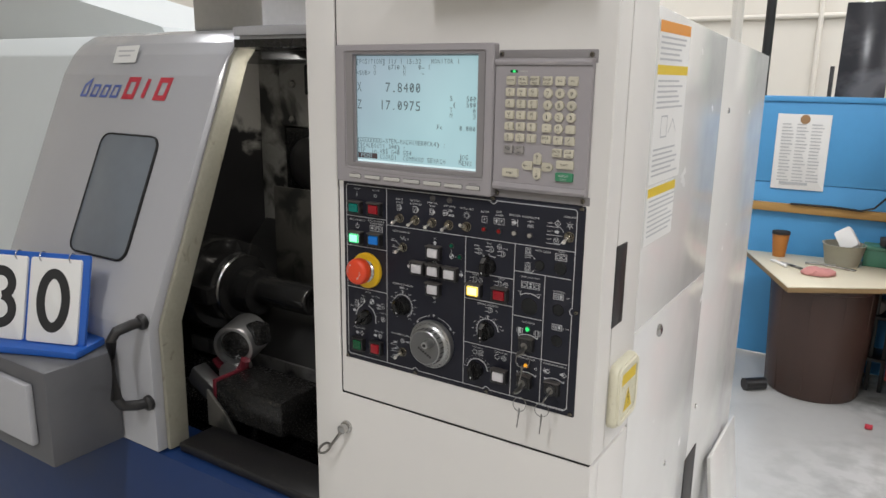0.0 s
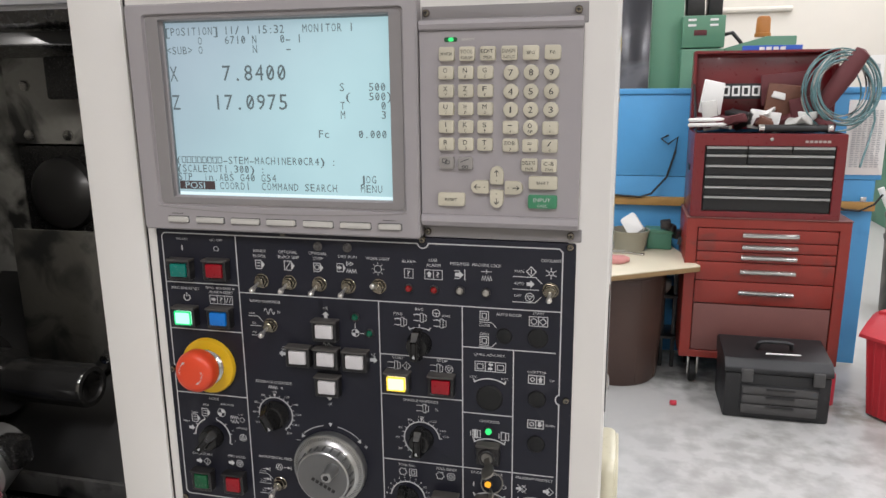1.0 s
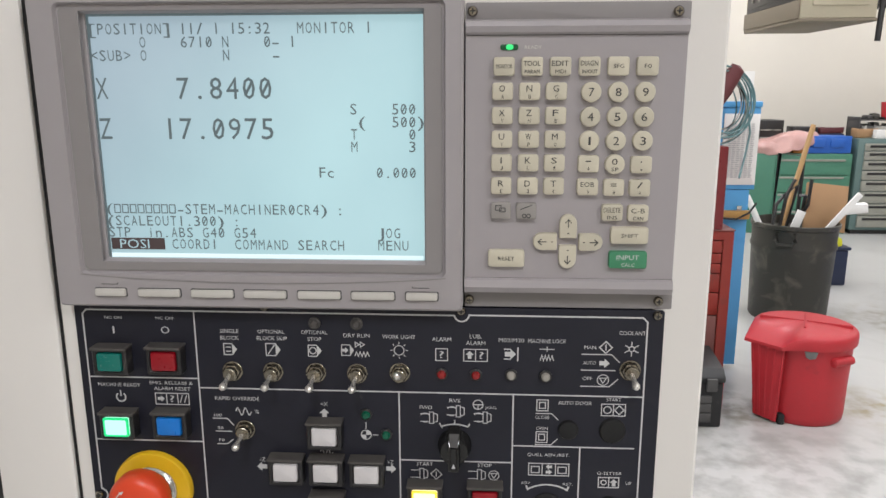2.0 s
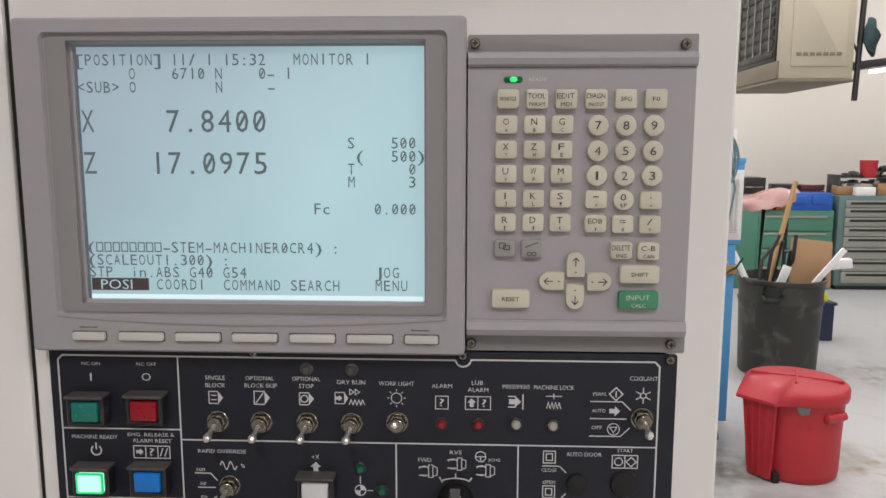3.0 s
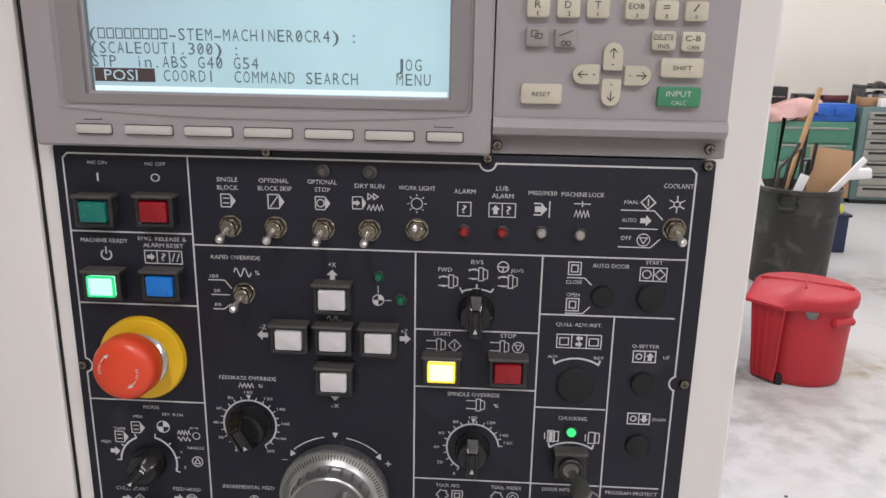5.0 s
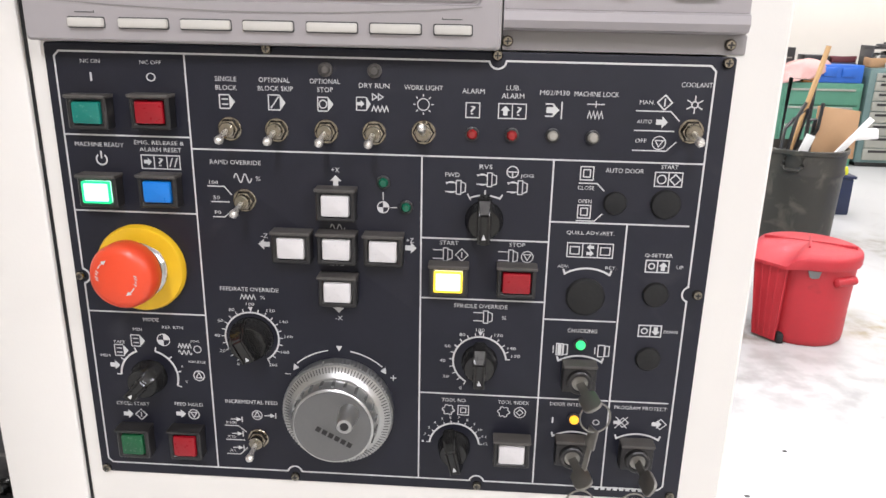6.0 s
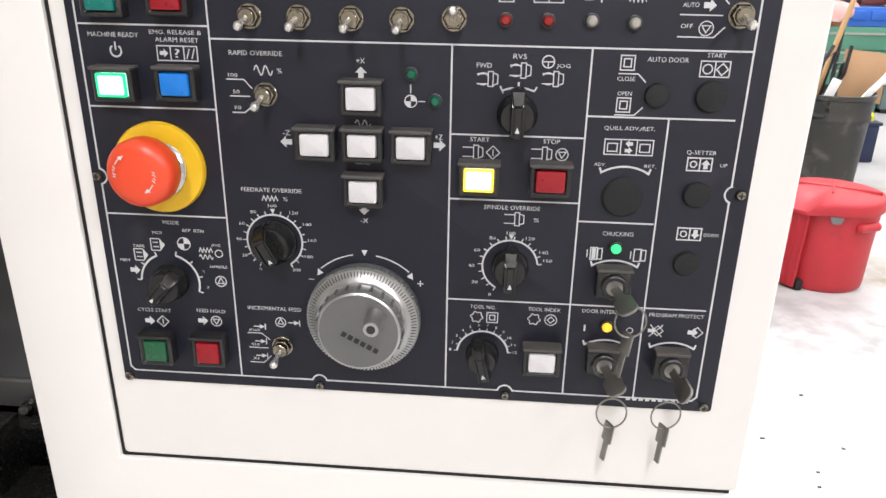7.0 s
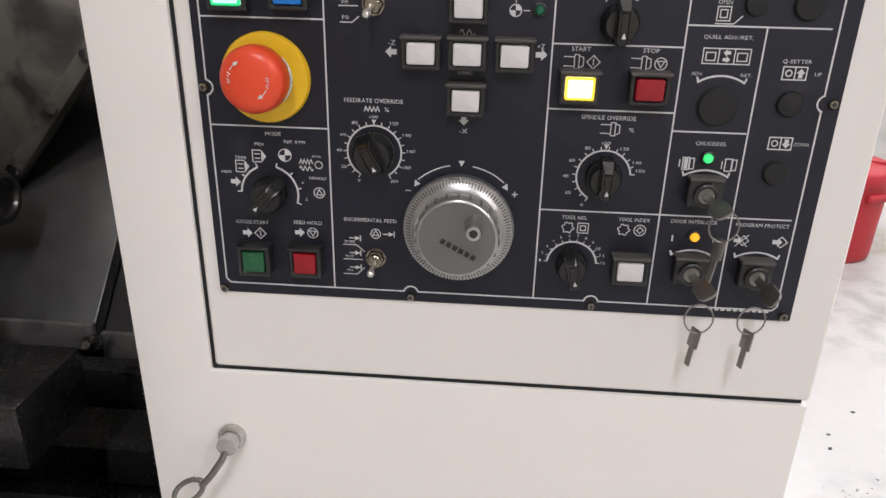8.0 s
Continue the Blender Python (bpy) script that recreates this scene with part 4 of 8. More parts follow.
for row in (("NC ON", -697, 1487, 12, 2.2), ("NC OFF", -660.5, 1487, 13, 2.2), ("I", -697.5, 1478, 1.2, 5.2), ("O", -661, 1478.5, 6, 5.2), ("MACHINE READY", -697.5, 1437.5, 30.5), ("EMG. RELEASE &", -660, 1439.5, 31, 2.4), ("ALARM RESET", -659.5, 1435.3, 26, 2.6),
            ("MODE", -677, 1322.5, 10.5, 2.6), ("MEM", -711, 1295.2, 6.5, 2), ("TAPE", -700.5, 1305.5, 8, 2), ("MDI", -687, 1315.2, 6, 2), ("REF. RTN", -663, 1317.5, 14, 2.1), ("JOG", -649, 1308, 6, 2), ("HANDLE", -648.5, 1293.2, 11.5, 2), ("X", -659, 1289.6, 1.6, 1.8), ("Z", -657, 1278, 1.6, 1.8),
            ("CYCLE START", -696, 1259.6, 23, 2.6), ("FEED HOLD", -657, 1261, 19.5, 2.6),
            ("SINGLE", -616, 1478.6, 13, 2.8), ("BLOCK", -616, 1473.6, 13, 2.8), ("OPTIONAL", -587, 1478.6, 18.5, 2.8), ("BLOCK SKIP", -586.5, 1473.8, 21, 2.8), ("OPTIONAL", -557, 1478.6, 18, 2.8), ("STOP", -557, 1473.8, 9.5, 2.8), ("DRY RUN", -528, 1476.8, 18, 2.8), ("WORK LIGHT", -499, 1476.4, 22.5, 2.8),
            ("ALARM", -470, 1475.2, 13, 2.8), ("LUB.", -447, 1477.6, 8, 2.8), ("ALARM", -447, 1473, 13, 2.8), ("M02/M30", -423, 1475.4, 17, 2.8), ("MACHINE LOCK", -399, 1475.2, 25.5, 2.8), ("COOLANT", -343, 1481.8, 17.5, 2.8), ("MAN.", -370, 1471.4, 8.5, 2.4), ("AUTO", -370.5, 1460.4, 8.5, 2.4), ("OFF", -371.5, 1449.3, 6.5, 2.4),
            ("RAPID OVERRIDE", -613.5, 1429, 31.5), ("%", -600, 1419.3, 3, 2.8), ("100", -628, 1416.2, 5.5, 2.2), ("50", -626.8, 1406.6, 4, 2.2), ("F0", -626.5, 1397.2, 4, 2.2), ("+X", -552, 1426.3, 5, 3), ("-Z", -598, 1383, 4.5, 3), ("+Z", -506.3, 1383.4, 4.5, 3), ("-X", -552, 1329.3, 5, 3), ("RAPID", -552, 1366, 9, 2),
            ("FEEDRATE OVERRIDE", -610, 1346.6, 38, 2.7), ("%", -601.5, 1341.2, 3, 2.6), ("100", -610, 1336.4, 5.4, 2.1), ("80", -622.5, 1332, 3.8, 2.1), ("60", -630.5, 1324, 3.8, 2.1), ("40", -633.3, 1313.4, 3.8, 2.1), ("20", -630.5, 1302.4, 3.8, 2.1), ("0", -620.5, 1293.2, 1.7, 2.1),
            ("120", -596.7, 1332.3, 5.4, 2.1), ("140", -588.5, 1325, 5.4, 2.1), ("160", -585.7, 1314.4, 5.4, 2.1), ("180", -588.5, 1303.2, 5.4, 2.1), ("200", -597, 1293.6, 5.4, 2.1),
            ("INCREMENTAL FEED", -613.5, 1265, 36, 2.7), ("X100", -628.5, 1248.6, 7.5, 2), ("X10", -628.8, 1237.6, 6, 2), ("X1", -629, 1226.8, 4, 2), ("-", -587.5, 1287.6, 4, 0.5), ("+", -516.8, 1288, 4, 4),
            ("FWD", -481, 1425.6, 8.6), ("RVS", -461, 1431, 7.6), ("JOG", -436.4, 1426, 7.8), ("START", -482, 1382.8, 11.5), ("STOP", -440, 1383, 9.8),
            ("SPINDLE OVERRIDE", -461, 1341.4, 34), ("%", -446, 1334, 3.2, 2.6), ("100", -460.7, 1325, 5.4, 2.1), ("80", -472, 1321.4, 3.8, 2.1), ("60", -481.4, 1313, 3.8, 2.1), ("40", -484.6, 1302.4, 3.8, 2.1), ("20", -482.2, 1291.2, 3.8, 2.1), ("0", -472.4, 1283, 1.7, 2.1), ("120", -448.8, 1321.8, 5.4, 2.1), ("140", -440, 1313, 5.4, 2.1), ("150", -437.2, 1307.6, 5.4, 2.1),
            ("TOOL NO.", -476.2, 1273.8, 16.5, 2.6), ("TOOL INDEX", -437, 1274, 20.5, 2.6),
            ("AUTO DOOR", -379, 1431.2, 22.5), ("START", -353, 1434.2, 10, 2.4), ("CLOSE", -401, 1420.2, 9.8, 2.4), ("OPEN", -401, 1412, 8, 2.4), ("QUILL ADV./RET.", -396, 1392, 29), ("ADV.", -411, 1370.4, 6.8, 2), ("RET.", -381.8, 1370.2, 6.8, 2), ("Q-SETTER", -353.5, 1379.2, 17, 2.7), ("UP", -340, 1372.2, 4, 2.2), ("DOWN", -340.8, 1329, 8.6, 2.2),
            ("CHUCKING", -396, 1327.4, 18.5), ("DOOR INTERLOCK", -398, 1274.6, 30, 2.6), ("I", -410.6, 1262.4, 1.1, 4.4), ("O", -382, 1262.2, 4.8, 4.4), ("PROGRAM PROTECT", -354, 1274.2, 34, 2.6)):
    leg(*row)
part("number_bar", flat([[(-0.379 + 0.0042 * k, 1.2105), (-0.3762 + 0.0042 * k, 1.2105), (-0.3762 + 0.0042 * k, 1.2125), (-0.379 + 0.0042 * k, 1.2125)] for k in range(10)], TY), M_PRINT, pan, "", False)


# pictograms
def zigzag(cx, cz, w, h, n):
    return [(cx - w / 2 + w * k / (2 * n), cz + (h / 2 if k % 2 else -h / 2)) for k in range(2 * n + 1)]


def sine(cx, cz, w, h, n):
    return [(cx - w / 2 + w * k / (10 * n), cz + h / 2 * math.sin(2 * math.pi * k / 10)) for k in range(10 * n + 1)]


def arrow(cx, cz, dx, dz, s):
    px, pz = -dz, dx
    return [(cx + dx * s + px * 0, cz + dz * s), (cx + px * s, cz + pz * s), (cx + px * s * 0.45, cz + pz * s * 0.45), (cx - dx * s + px * s * 0.45, cz - dz * s + pz * s * 0.45),
            (cx - dx * s - px * s * 0.45, cz - dz * s - pz * s * 0.45), (cx - px * s * 0.45, cz - pz * s * 0.45), (cx - px * s, cz - pz * s)]


def tape_sym(cx, cz, ring_mark=False):
    x, z = cx / 1000, cz / 1000
    inner = [arc(x - 0.0014, z, 0.0023, 0, 360, 14)] if ring_mark else [[(x - 0.0032, z + 0.0015), (x + 0.0006, z + 0.0015)], [(x - 0.0032, z - 0.0015), (x + 0.0006, z - 0.0015)]]
    sym([[(x - 0.0045, z - 0.004), (x - 0.0045, z + 0.004), (x + 0.0015, z + 0.004)], [(x - 0.0045, z - 0.004), (x + 0.0015, z - 0.004)]] + inner, 0.0007, [[(x + 0.0014, z - 0.0043), (x + 0.0048, z), (x + 0.0014, z + 0.0043)]])


def diamond(x, z, s):
    return [(x - s, z), (x, z + s), (x + s, z), (x, z - s), (x - s, z)]


def spindle_sym(x, z, kind):
    ln = [[(x - 0.0075, z + 0.0028), (x - 0.001, z + 0.0028)], [(x - 0.0075, z - 0.0028), (x - 0.001, z - 0.0028)], rect2(x - 0.001, x + 0.0018, z - 0.0042, z + 0.0042), [(x + 0.0018, z + 0.0035), (x + 0.0045, z + 0.0025), (x + 0.0045, z - 0.0025), (x + 0.0018, z - 0.0035)]]
    if kind == "turn":
        ln.append(arc(x - 0.004, z, 0.0034, -60, 60, 8))
        ln.append(arc(x - 0.004, z, 0.0034, 150, 210, 6))
    if kind == "start":
        ln += [diamond(x + 0.0105, z, 0.004), [(x + 0.0105, z - 0.002), (x + 0.0105, z + 0.002)]]
    if kind == "stop":
        ln += [arc(x + 0.0105, z, 0.0036, 0, 360, 18), [(x + 0.0083, z + 0.0015), (x + 0.0127, z + 0.0015), (x + 0.0105, z - 0.0022), (x + 0.0083, z + 0.0015)]]
    sym(ln, 0.0006)


def gear(x, z, r):
    pts = []
    for k in range(24):
        rr = r if (k // 2) % 2 else r * 0.78
        pts.append((x + rr * math.sin(2 * math.pi * k / 24), z + rr * math.cos(2 * math.pi * k / 24)))
    return pts + [pts[0]]


for cx in (-616, -557):
    tape_sym(cx, 1465.4, cx == -557)
sym([[(-0.5840, 1.4613), (-0.5910, 1.4613), (-0.5910, 1.4700), (-0.5840, 1.4700)], [(-0.5898, 1.4622), (-0.5848, 1.4692)]], 0.0007, [[(-0.5842, 1.4610), (-0.5808, 1.4656), (-0.5842, 1.4703)]])
sym([zigzag(-0.5245, 1.4635, 0.010, 0.0032, 4), [(-0.529, 1.4686), (-0.5262, 1.4704), (-0.529, 1.4722), (-0.529, 1.4686)], [(-0.5255, 1.4686), (-0.5227, 1.4704), (-0.5255, 1.4722), (-0.5255, 1.4686)], [(-0.5385, 1.4700), (-0.5385, 1.4625), (-0.5325, 1.4625)], [(-0.5385, 1.4700), (-0.5325, 1.4700)]], 0.0006, [arrow(-0.5360, 1.4662, 1, 0, 0.0022), [(-0.5327, 1.4620), (-0.5300, 1.4662), (-0.5327, 1.4705)]])
sym([arc(-0.499, 1.4668, 0.0034, 0, 360, 18)] + [[(-0.499 + 0.0045 * math.sin(radians(a)), 1.4668 + 0.0045 * math.cos(radians(a))), (-0.499 + 0.006 * math.sin(radians(a)), 1.4668 + 0.006 * math.cos(radians(a)))] for a in range(0, 360, 45)], 0.0006)
sym([rect2(-0.4740, -0.4660, 1.4600, 1.4685)])
leg("?", -470, 1464.3, 3, 5)
sym([rect2(-0.4550, -0.4470, 1.4600, 1.4685), rect2(-0.4470, -0.4390, 1.4600, 1.4685)], 0.0006, [arrow(-0.451, 1.4645, 0, 1, 0.0028)])
leg("?", -443, 1464.3, 3, 5)
sym([[(-0.4185, 1.4605), (-0.4185, 1.4705)], [(-0.428, 1.469), (-0.423, 1.469)], [(-0.428, 1.462), (-0.423, 1.462)]], 0.0008, [arrow(-0.4235, 1.4655, 1, 0, 0.0038)])
sym([zigzag(-0.399, 1.4633, 0.009, 0.004, 4), [(-0.404, 1.4695), (-0.394, 1.4695)], [(-0.399, 1.4676), (-0.399, 1.4714)]], 0.0006)
sym([[(-0.343 + 0.0052 * math.sin(radians(a)), 1.4707 + 0.0052 * math.cos(radians(a))), (-0.343 + 0.0018 * math.sin(radians(a)), 1.4707 + 0.0018 * math.cos(radians(a)))] for a in range(0, 360, 60)] + [arc(-0.343, 1.4707, 0.0018, 0, 360, 12)], 0.0007)
sym([diamond(-0.360, 1.4715, 0.0042), [(-0.360, 1.4693), (-0.360, 1.4737)]], 0.0008)
sym([], 0, [arrow(-0.3605, 1.4603, 1, 0, 0.0034)])
sym([arc(-0.361, 1.4483, 0.0038, 0, 360, 18), [(-0.3633, 1.4497), (-0.3587, 1.4497), (-0.361, 1.446), (-0.3633, 1.4497)]], 0.0006)
sym([[(-0.376, 1.4665), (-0.356, 1.4665), (-0.3505, 1.461)], [(-0.376, 1.4552), (-0.353, 1.4552)], [(-0.376, 1.4436), (-0.3565, 1.4436), (-0.351, 1.4492)]], 0.0007)
sym([arc(-0.697, 1.4283, 0.0033, 35, 325, 18), [(-0.697, 1.4288), (-0.697, 1.4335)]], 0.0010)
sym([rect2(-0.672, -0.664, 1.4235, 1.4318), rect2(-0.664, -0.656, 1.4235, 1.4318), rect2(-0.656, -0.648, 1.4235, 1.4318), [(-0.6545, 1.4248), (-0.6525, 1.4305)], [(-0.6515, 1.4248), (-0.6495, 1.4305)]], 0.0007, [arrow(-0.668, 1.4277, 1, 0, 0.0025)])
leg("?", -660, 1427.7, 3.2, 5)
sym([sine(-0.6095, 1.4193, 0.011, 0.0055, 2)], 0.0007)
sym([[(-0.632, 1.4138), (-0.6215, 1.4138), (-0.617, 1.4085)], [(-0.6305, 1.4040), (-0.6185, 1.4040)], [(-0.630, 1.3943), (-0.6225, 1.3943), (-0.618, 1.398)]], 0.0007)
sym([], 0, [arrow(-0.552, 1.4195, 0, 1, 0.0035)])
sym([], 0, [arrow(-0.5985, 1.3775, -1, 0, 0.0036), arrow(-0.5058, 1.3785, 1, 0, 0.0036), arrow(-0.552, 1.3365, 0, -1, 0.0035)])
sym([sine(-0.5515, 1.3901, 0.009, 0.004, 2)], 0.0006)
# reference point symbol
for cx, cz, r in ((-0.523, 1.4040, 0.0035), (-0.670, 1.3083, 0.0042)):
    sym([arc(cx, cz, r, 0, 360, 20)], 0.0006, [[(cx, cz)] + arc(cx, cz, r, 0, 90, 6), [(cx, cz)] + arc(cx, cz, r, 180, 270, 6)])
sym([[(-0.523, 1.4085), (-0.523, 1.4135)], [(-0.5185, 1.4040), (-0.5145, 1.4040)]], 0.0006)
sym([zigzag(-0.6112, 1.3412, 0.010, 0.003, 4)], 0.0006)
# mode dial
sym([arc(-0.682, 1.281, 0.0195, -88, -22, 14), arc(-0.682, 1.281, 0.0195, 16, 108, 18)], 0.0013)
sym([[(-0.682 + 0.0195 * math.sin(radians(a)), 1.281 + 0.0195 * math.cos(radians(a))), (-0.682 + 0.0225 * math.sin(radians(a)), 1.281 + 0.0225 * math.cos(radians(a)))] for a in (-88, -55, -22, 16, 47, 78, 108)], 0.0009)
tape_sym(-699.5, 1299.5)
tape_sym(-687.5, 1307)
sym([], 0, [arrow(-0.7050, 1.2885, 1, 0, 0.0034)])
sym([zigzag(-0.656, 1.3045, 0.009, 0.003, 4), sine(-0.656, 1.2998, 0.009, 0.003, 3), arc(-0.6475, 1.3025, 0.0025, 0, 360, 10)], 0.0006)
sym([arc(-0.648, 1.2830, 0.0036, 0, 360, 18), [(-0.650, 1.2815), (-0.648, 1.2855), (-0.646, 1.2815), (-0.650, 1.2815)]], 0.0007)
for cx, cz, st in ((-0.696, 1.2515, 1), (-0.659, 1.2535, 0)):
    sym([diamond(cx + 0.005, cz, 0.004), [(cx + 0.005, cz - 0.002), (cx + 0.005, cz + 0.002)]] if st else [arc(cx + 0.005, cz, 0.0036, 0, 360, 18), [(cx + 0.0028, cz + 0.0015), (cx + 0.0072, cz + 0.0015), (cx + 0.005, cz - 0.0022), (cx + 0.0028, cz + 0.0015)]], 0.0007, [arrow(cx - 0.004, cz, 1, 0, 0.0034)])
# feed rate and spindle dials
for cx, cz, a0, a1, n, r in ((-0.610, 1.3128, -148, 148, 21, 0.0178), (-0.4605, 1.3030, -150, 84, 16, 0.0172)):
    sym([arc(cx, cz, r, a0, a1, 40)], 0.0011)
    sym([[(cx + r * math.sin(radians(a)), cz + r * math.cos(radians(a))), (cx + (r + 0.0027) * math.sin(radians(a)), cz + (r + 0.0027) * math.cos(radians(a)))] for a in [a0 + (a1 - a0) * k / (n - 1) for k in range(n)]], 0.0007, [[(cx - 0.0016, cz + r + 0.0038), (cx + 0.0016, cz + r + 0.0038), (cx, cz + r + 0.0005)]])
spindle_sym(-0.4580, 1.3342, "")
# tool number dial
TCX, TCZ = -0.4755, 1.2395
sym([arc(TCX, TCZ, 0.0168, -84, 84, 30)], 0.0012)
sym([[(TCX + 0.0168 * math.sin(radians(a)), TCZ + 0.0168 * math.cos(radians(a))), (TCX + 0.0190 * math.sin(radians(a)), TCZ + 0.0190 * math.cos(radians(a)))] for a in [-84 + 168 * k / 11 for k in range(12)]], 0.0006)
for k in range(12):
    a = radians(-84 + 168 * k / 11)
    leg(str(k + 1), (TCX + 0.0214 * math.sin(a)) * 1000, (TCZ + 0.0214 * math.cos(a)) * 1000, 1.3 if k < 9 else 2.8, 1.9)
sym([gear(-0.480, 1.2665, 0.0040), rect2(-0.4735, -0.4665, 1.2630, 1.2700), rect2(-0.4717, -0.4683, 1.2648, 1.2682), gear(-0.4432, 1.2668, 0.0040), arc(-0.4325, 1.2668, 0.0038, 0, 360, 16), diamond(-0.4325, 1.2668, 0.0022)], 0.0006)
# handwheel marks, incremental feed
sym([arc(-0.5525, 1.2640, 0.0425, -42, -10, 10), arc(-0.5525, 1.2640, 0.0425, 10, 42, 10)], 0.0008, [[(-0.5545, 1.3095), (-0.5505, 1.3095), (-0.5525, 1.3055)], [(-0.5830, 1.2955), (-0.5795, 1.2925), (-0.5835, 1.2905)], [(-0.5220, 1.2955), (-0.5255, 1.2925), (-0.5215, 1.2905)]])
sym([arc(-0.610, 1.2552, 0.0034, 0, 360, 16), [(-0.612, 1.254), (-0.610, 1.2578), (-0.608, 1.254), (-0.612, 1.254)], [(-0.633, 1.2463), (-0.6235, 1.2463), (-0.618, 1.2415)], [(-0.633, 1.2353), (-0.6195, 1.2353)], [(-0.633, 1.2240), (-0.6235, 1.2240), (-0.618, 1.2295)]], 0.0006)
for cx, cz in ((-0.600, 1.2552), (-0.6235, 1.2513), (-0.6235, 1.2402), (-0.6235, 1.2292)):
    sym([[(cx + 0.0028, cz - 0.0022), (cx + 0.0028, cz + 0.0022)], [(cx - 0.005, cz), (cx, cz)]], 0.0007, [[(cx - 0.001, cz + 0.0016), (cx - 0.001, cz - 0.0016), (cx + 0.0026, cz)]])
spindle_sym(-0.4775, 1.4180, "turn")
spindle_sym(-0.4590, 1.4232, "turn")
spindle_sym(-0.4405, 1.4190, "turn")
sym([arc(-0.4450, 1.4284, 0.0034, 0, 360, 18), [(-0.4484, 1.4284), (-0.4416, 1.4284)], [(-0.445, 1.4284), (-0.445, 1.425)]], 0.0007)
sym([[(-0.4715, 1.4142), (-0.470, 1.4112)] + arc(-0.461, 1.3895, 0.0240, -22, 22, 14) + [(-0.4505, 1.4142)], [(-0.461, 1.4135), (-0.461, 1.4168)]], 0.0010)
spindle_sym(-0.4845, 1.3752, "start")
spindle_sym(-0.4440, 1.3754, "stop")
# automatic door, quill, setter
sym([rect2(-0.4048, -0.3972, 1.4250, 1.4330), rect2(-0.4030, -0.3990, 1.4268, 1.4312), [(-0.4055, 1.4230), (-0.3945, 1.4230), (-0.3900, 1.4185)], rect2(-0.4048, -0.3972, 1.4015, 1.4095), rect2(-0.4030, -0.3990, 1.4033, 1.4077), [(-0.4055, 1.3998), (-0.3945, 1.3998), (-0.3900, 1.4045)]], 0.0007)
sym([rect2(-0.3610, -0.3530, 1.4225, 1.4310), rect2(-0.3530, -0.3450, 1.4225, 1.4310), diamond(-0.349, 1.4267, 0.0032), arc(-0.357, 1.4267, 0.0026, 0, 360, 10)], 0.0007)
sym([rect2(-0.4093, -0.4000, 1.3766, 1.3856), rect2(-0.4000, -0.3907, 1.3766, 1.3856), rect2(-0.3907, -0.3815, 1.3766, 1.3856), rect2(-0.4075, -0.4020, 1.3785, 1.3832), rect2(-0.3890, -0.3833, 1.3785, 1.3832)], 0.0007, [arrow(-0.3953, 1.3832, -1, 0, 0.0022), arrow(-0.3953, 1.3792, 1, 0, 0.0022)])
for cz in (1.3724, 1.3292):
    sym([rect2(-0.3608, -0.3536, cz - 0.0038, cz + 0.0038), rect2(-0.3536, -0.3468, cz - 0.0038, cz + 0.0038), arc(-0.3572, cz, 0.0018, 0, 360, 12)], 0.0008, [arrow(-0.3502, cz, 0, 1 if cz > 1.35 else -1, 0.0028)])
for cx, cz in ((-0.396, 1.3435), (-0.396, 1.2840), (-0.396, 1.2285), (-0.354, 1.2290)):
    a = arc(cx, cz, 0.0260, -32, 32, 18)
    sym([[(a[0][0] - 0.001, a[0][1] + 0.003)] + a + [(a[-1][0] + 0.001, a[-1][1] + 0.003)]], 0.0012)
for cx, on in ((-0.4095, 0), (-0.383, 1)):
    sym([rect2(cx - 0.002, cx + 0.002, 1.3100, 1.3180), [(cx - 0.004, 1.3115), (cx - 0.004, 1.3165)], rect2(cx + 0.0024, cx + 0.0050, 1.3105, 1.3175)], 0.0007, [[(cx - 0.0012, 1.3105), (cx + 0.0012, 1.3105), (cx + 0.0012, 1.3175), (cx - 0.0012, 1.3175)]] if on == 0 else ())
sym([[(-0.3695, 1.2588), (-0.3615, 1.2672)], [(-0.3695, 1.2672), (-0.3615, 1.2588)], diamond(-0.3645, 1.263, 0.0035)], 0.0006, [arrow(-0.3680, 1.263, 1, 0, 0.0026)])
sym([diamond(-0.340, 1.263, 0.0038)], 0.0006, [arrow(-0.3425, 1.263, 1, 0, 0.0032)])


# switches
def lean(x, z, d):
    """Base of a thing whose front, d in front of the panel, lines up with x, z on the panel."""
    return x + (-0.470 - x) * d / 0.422, z + (1.504 - z) * d / 0.422


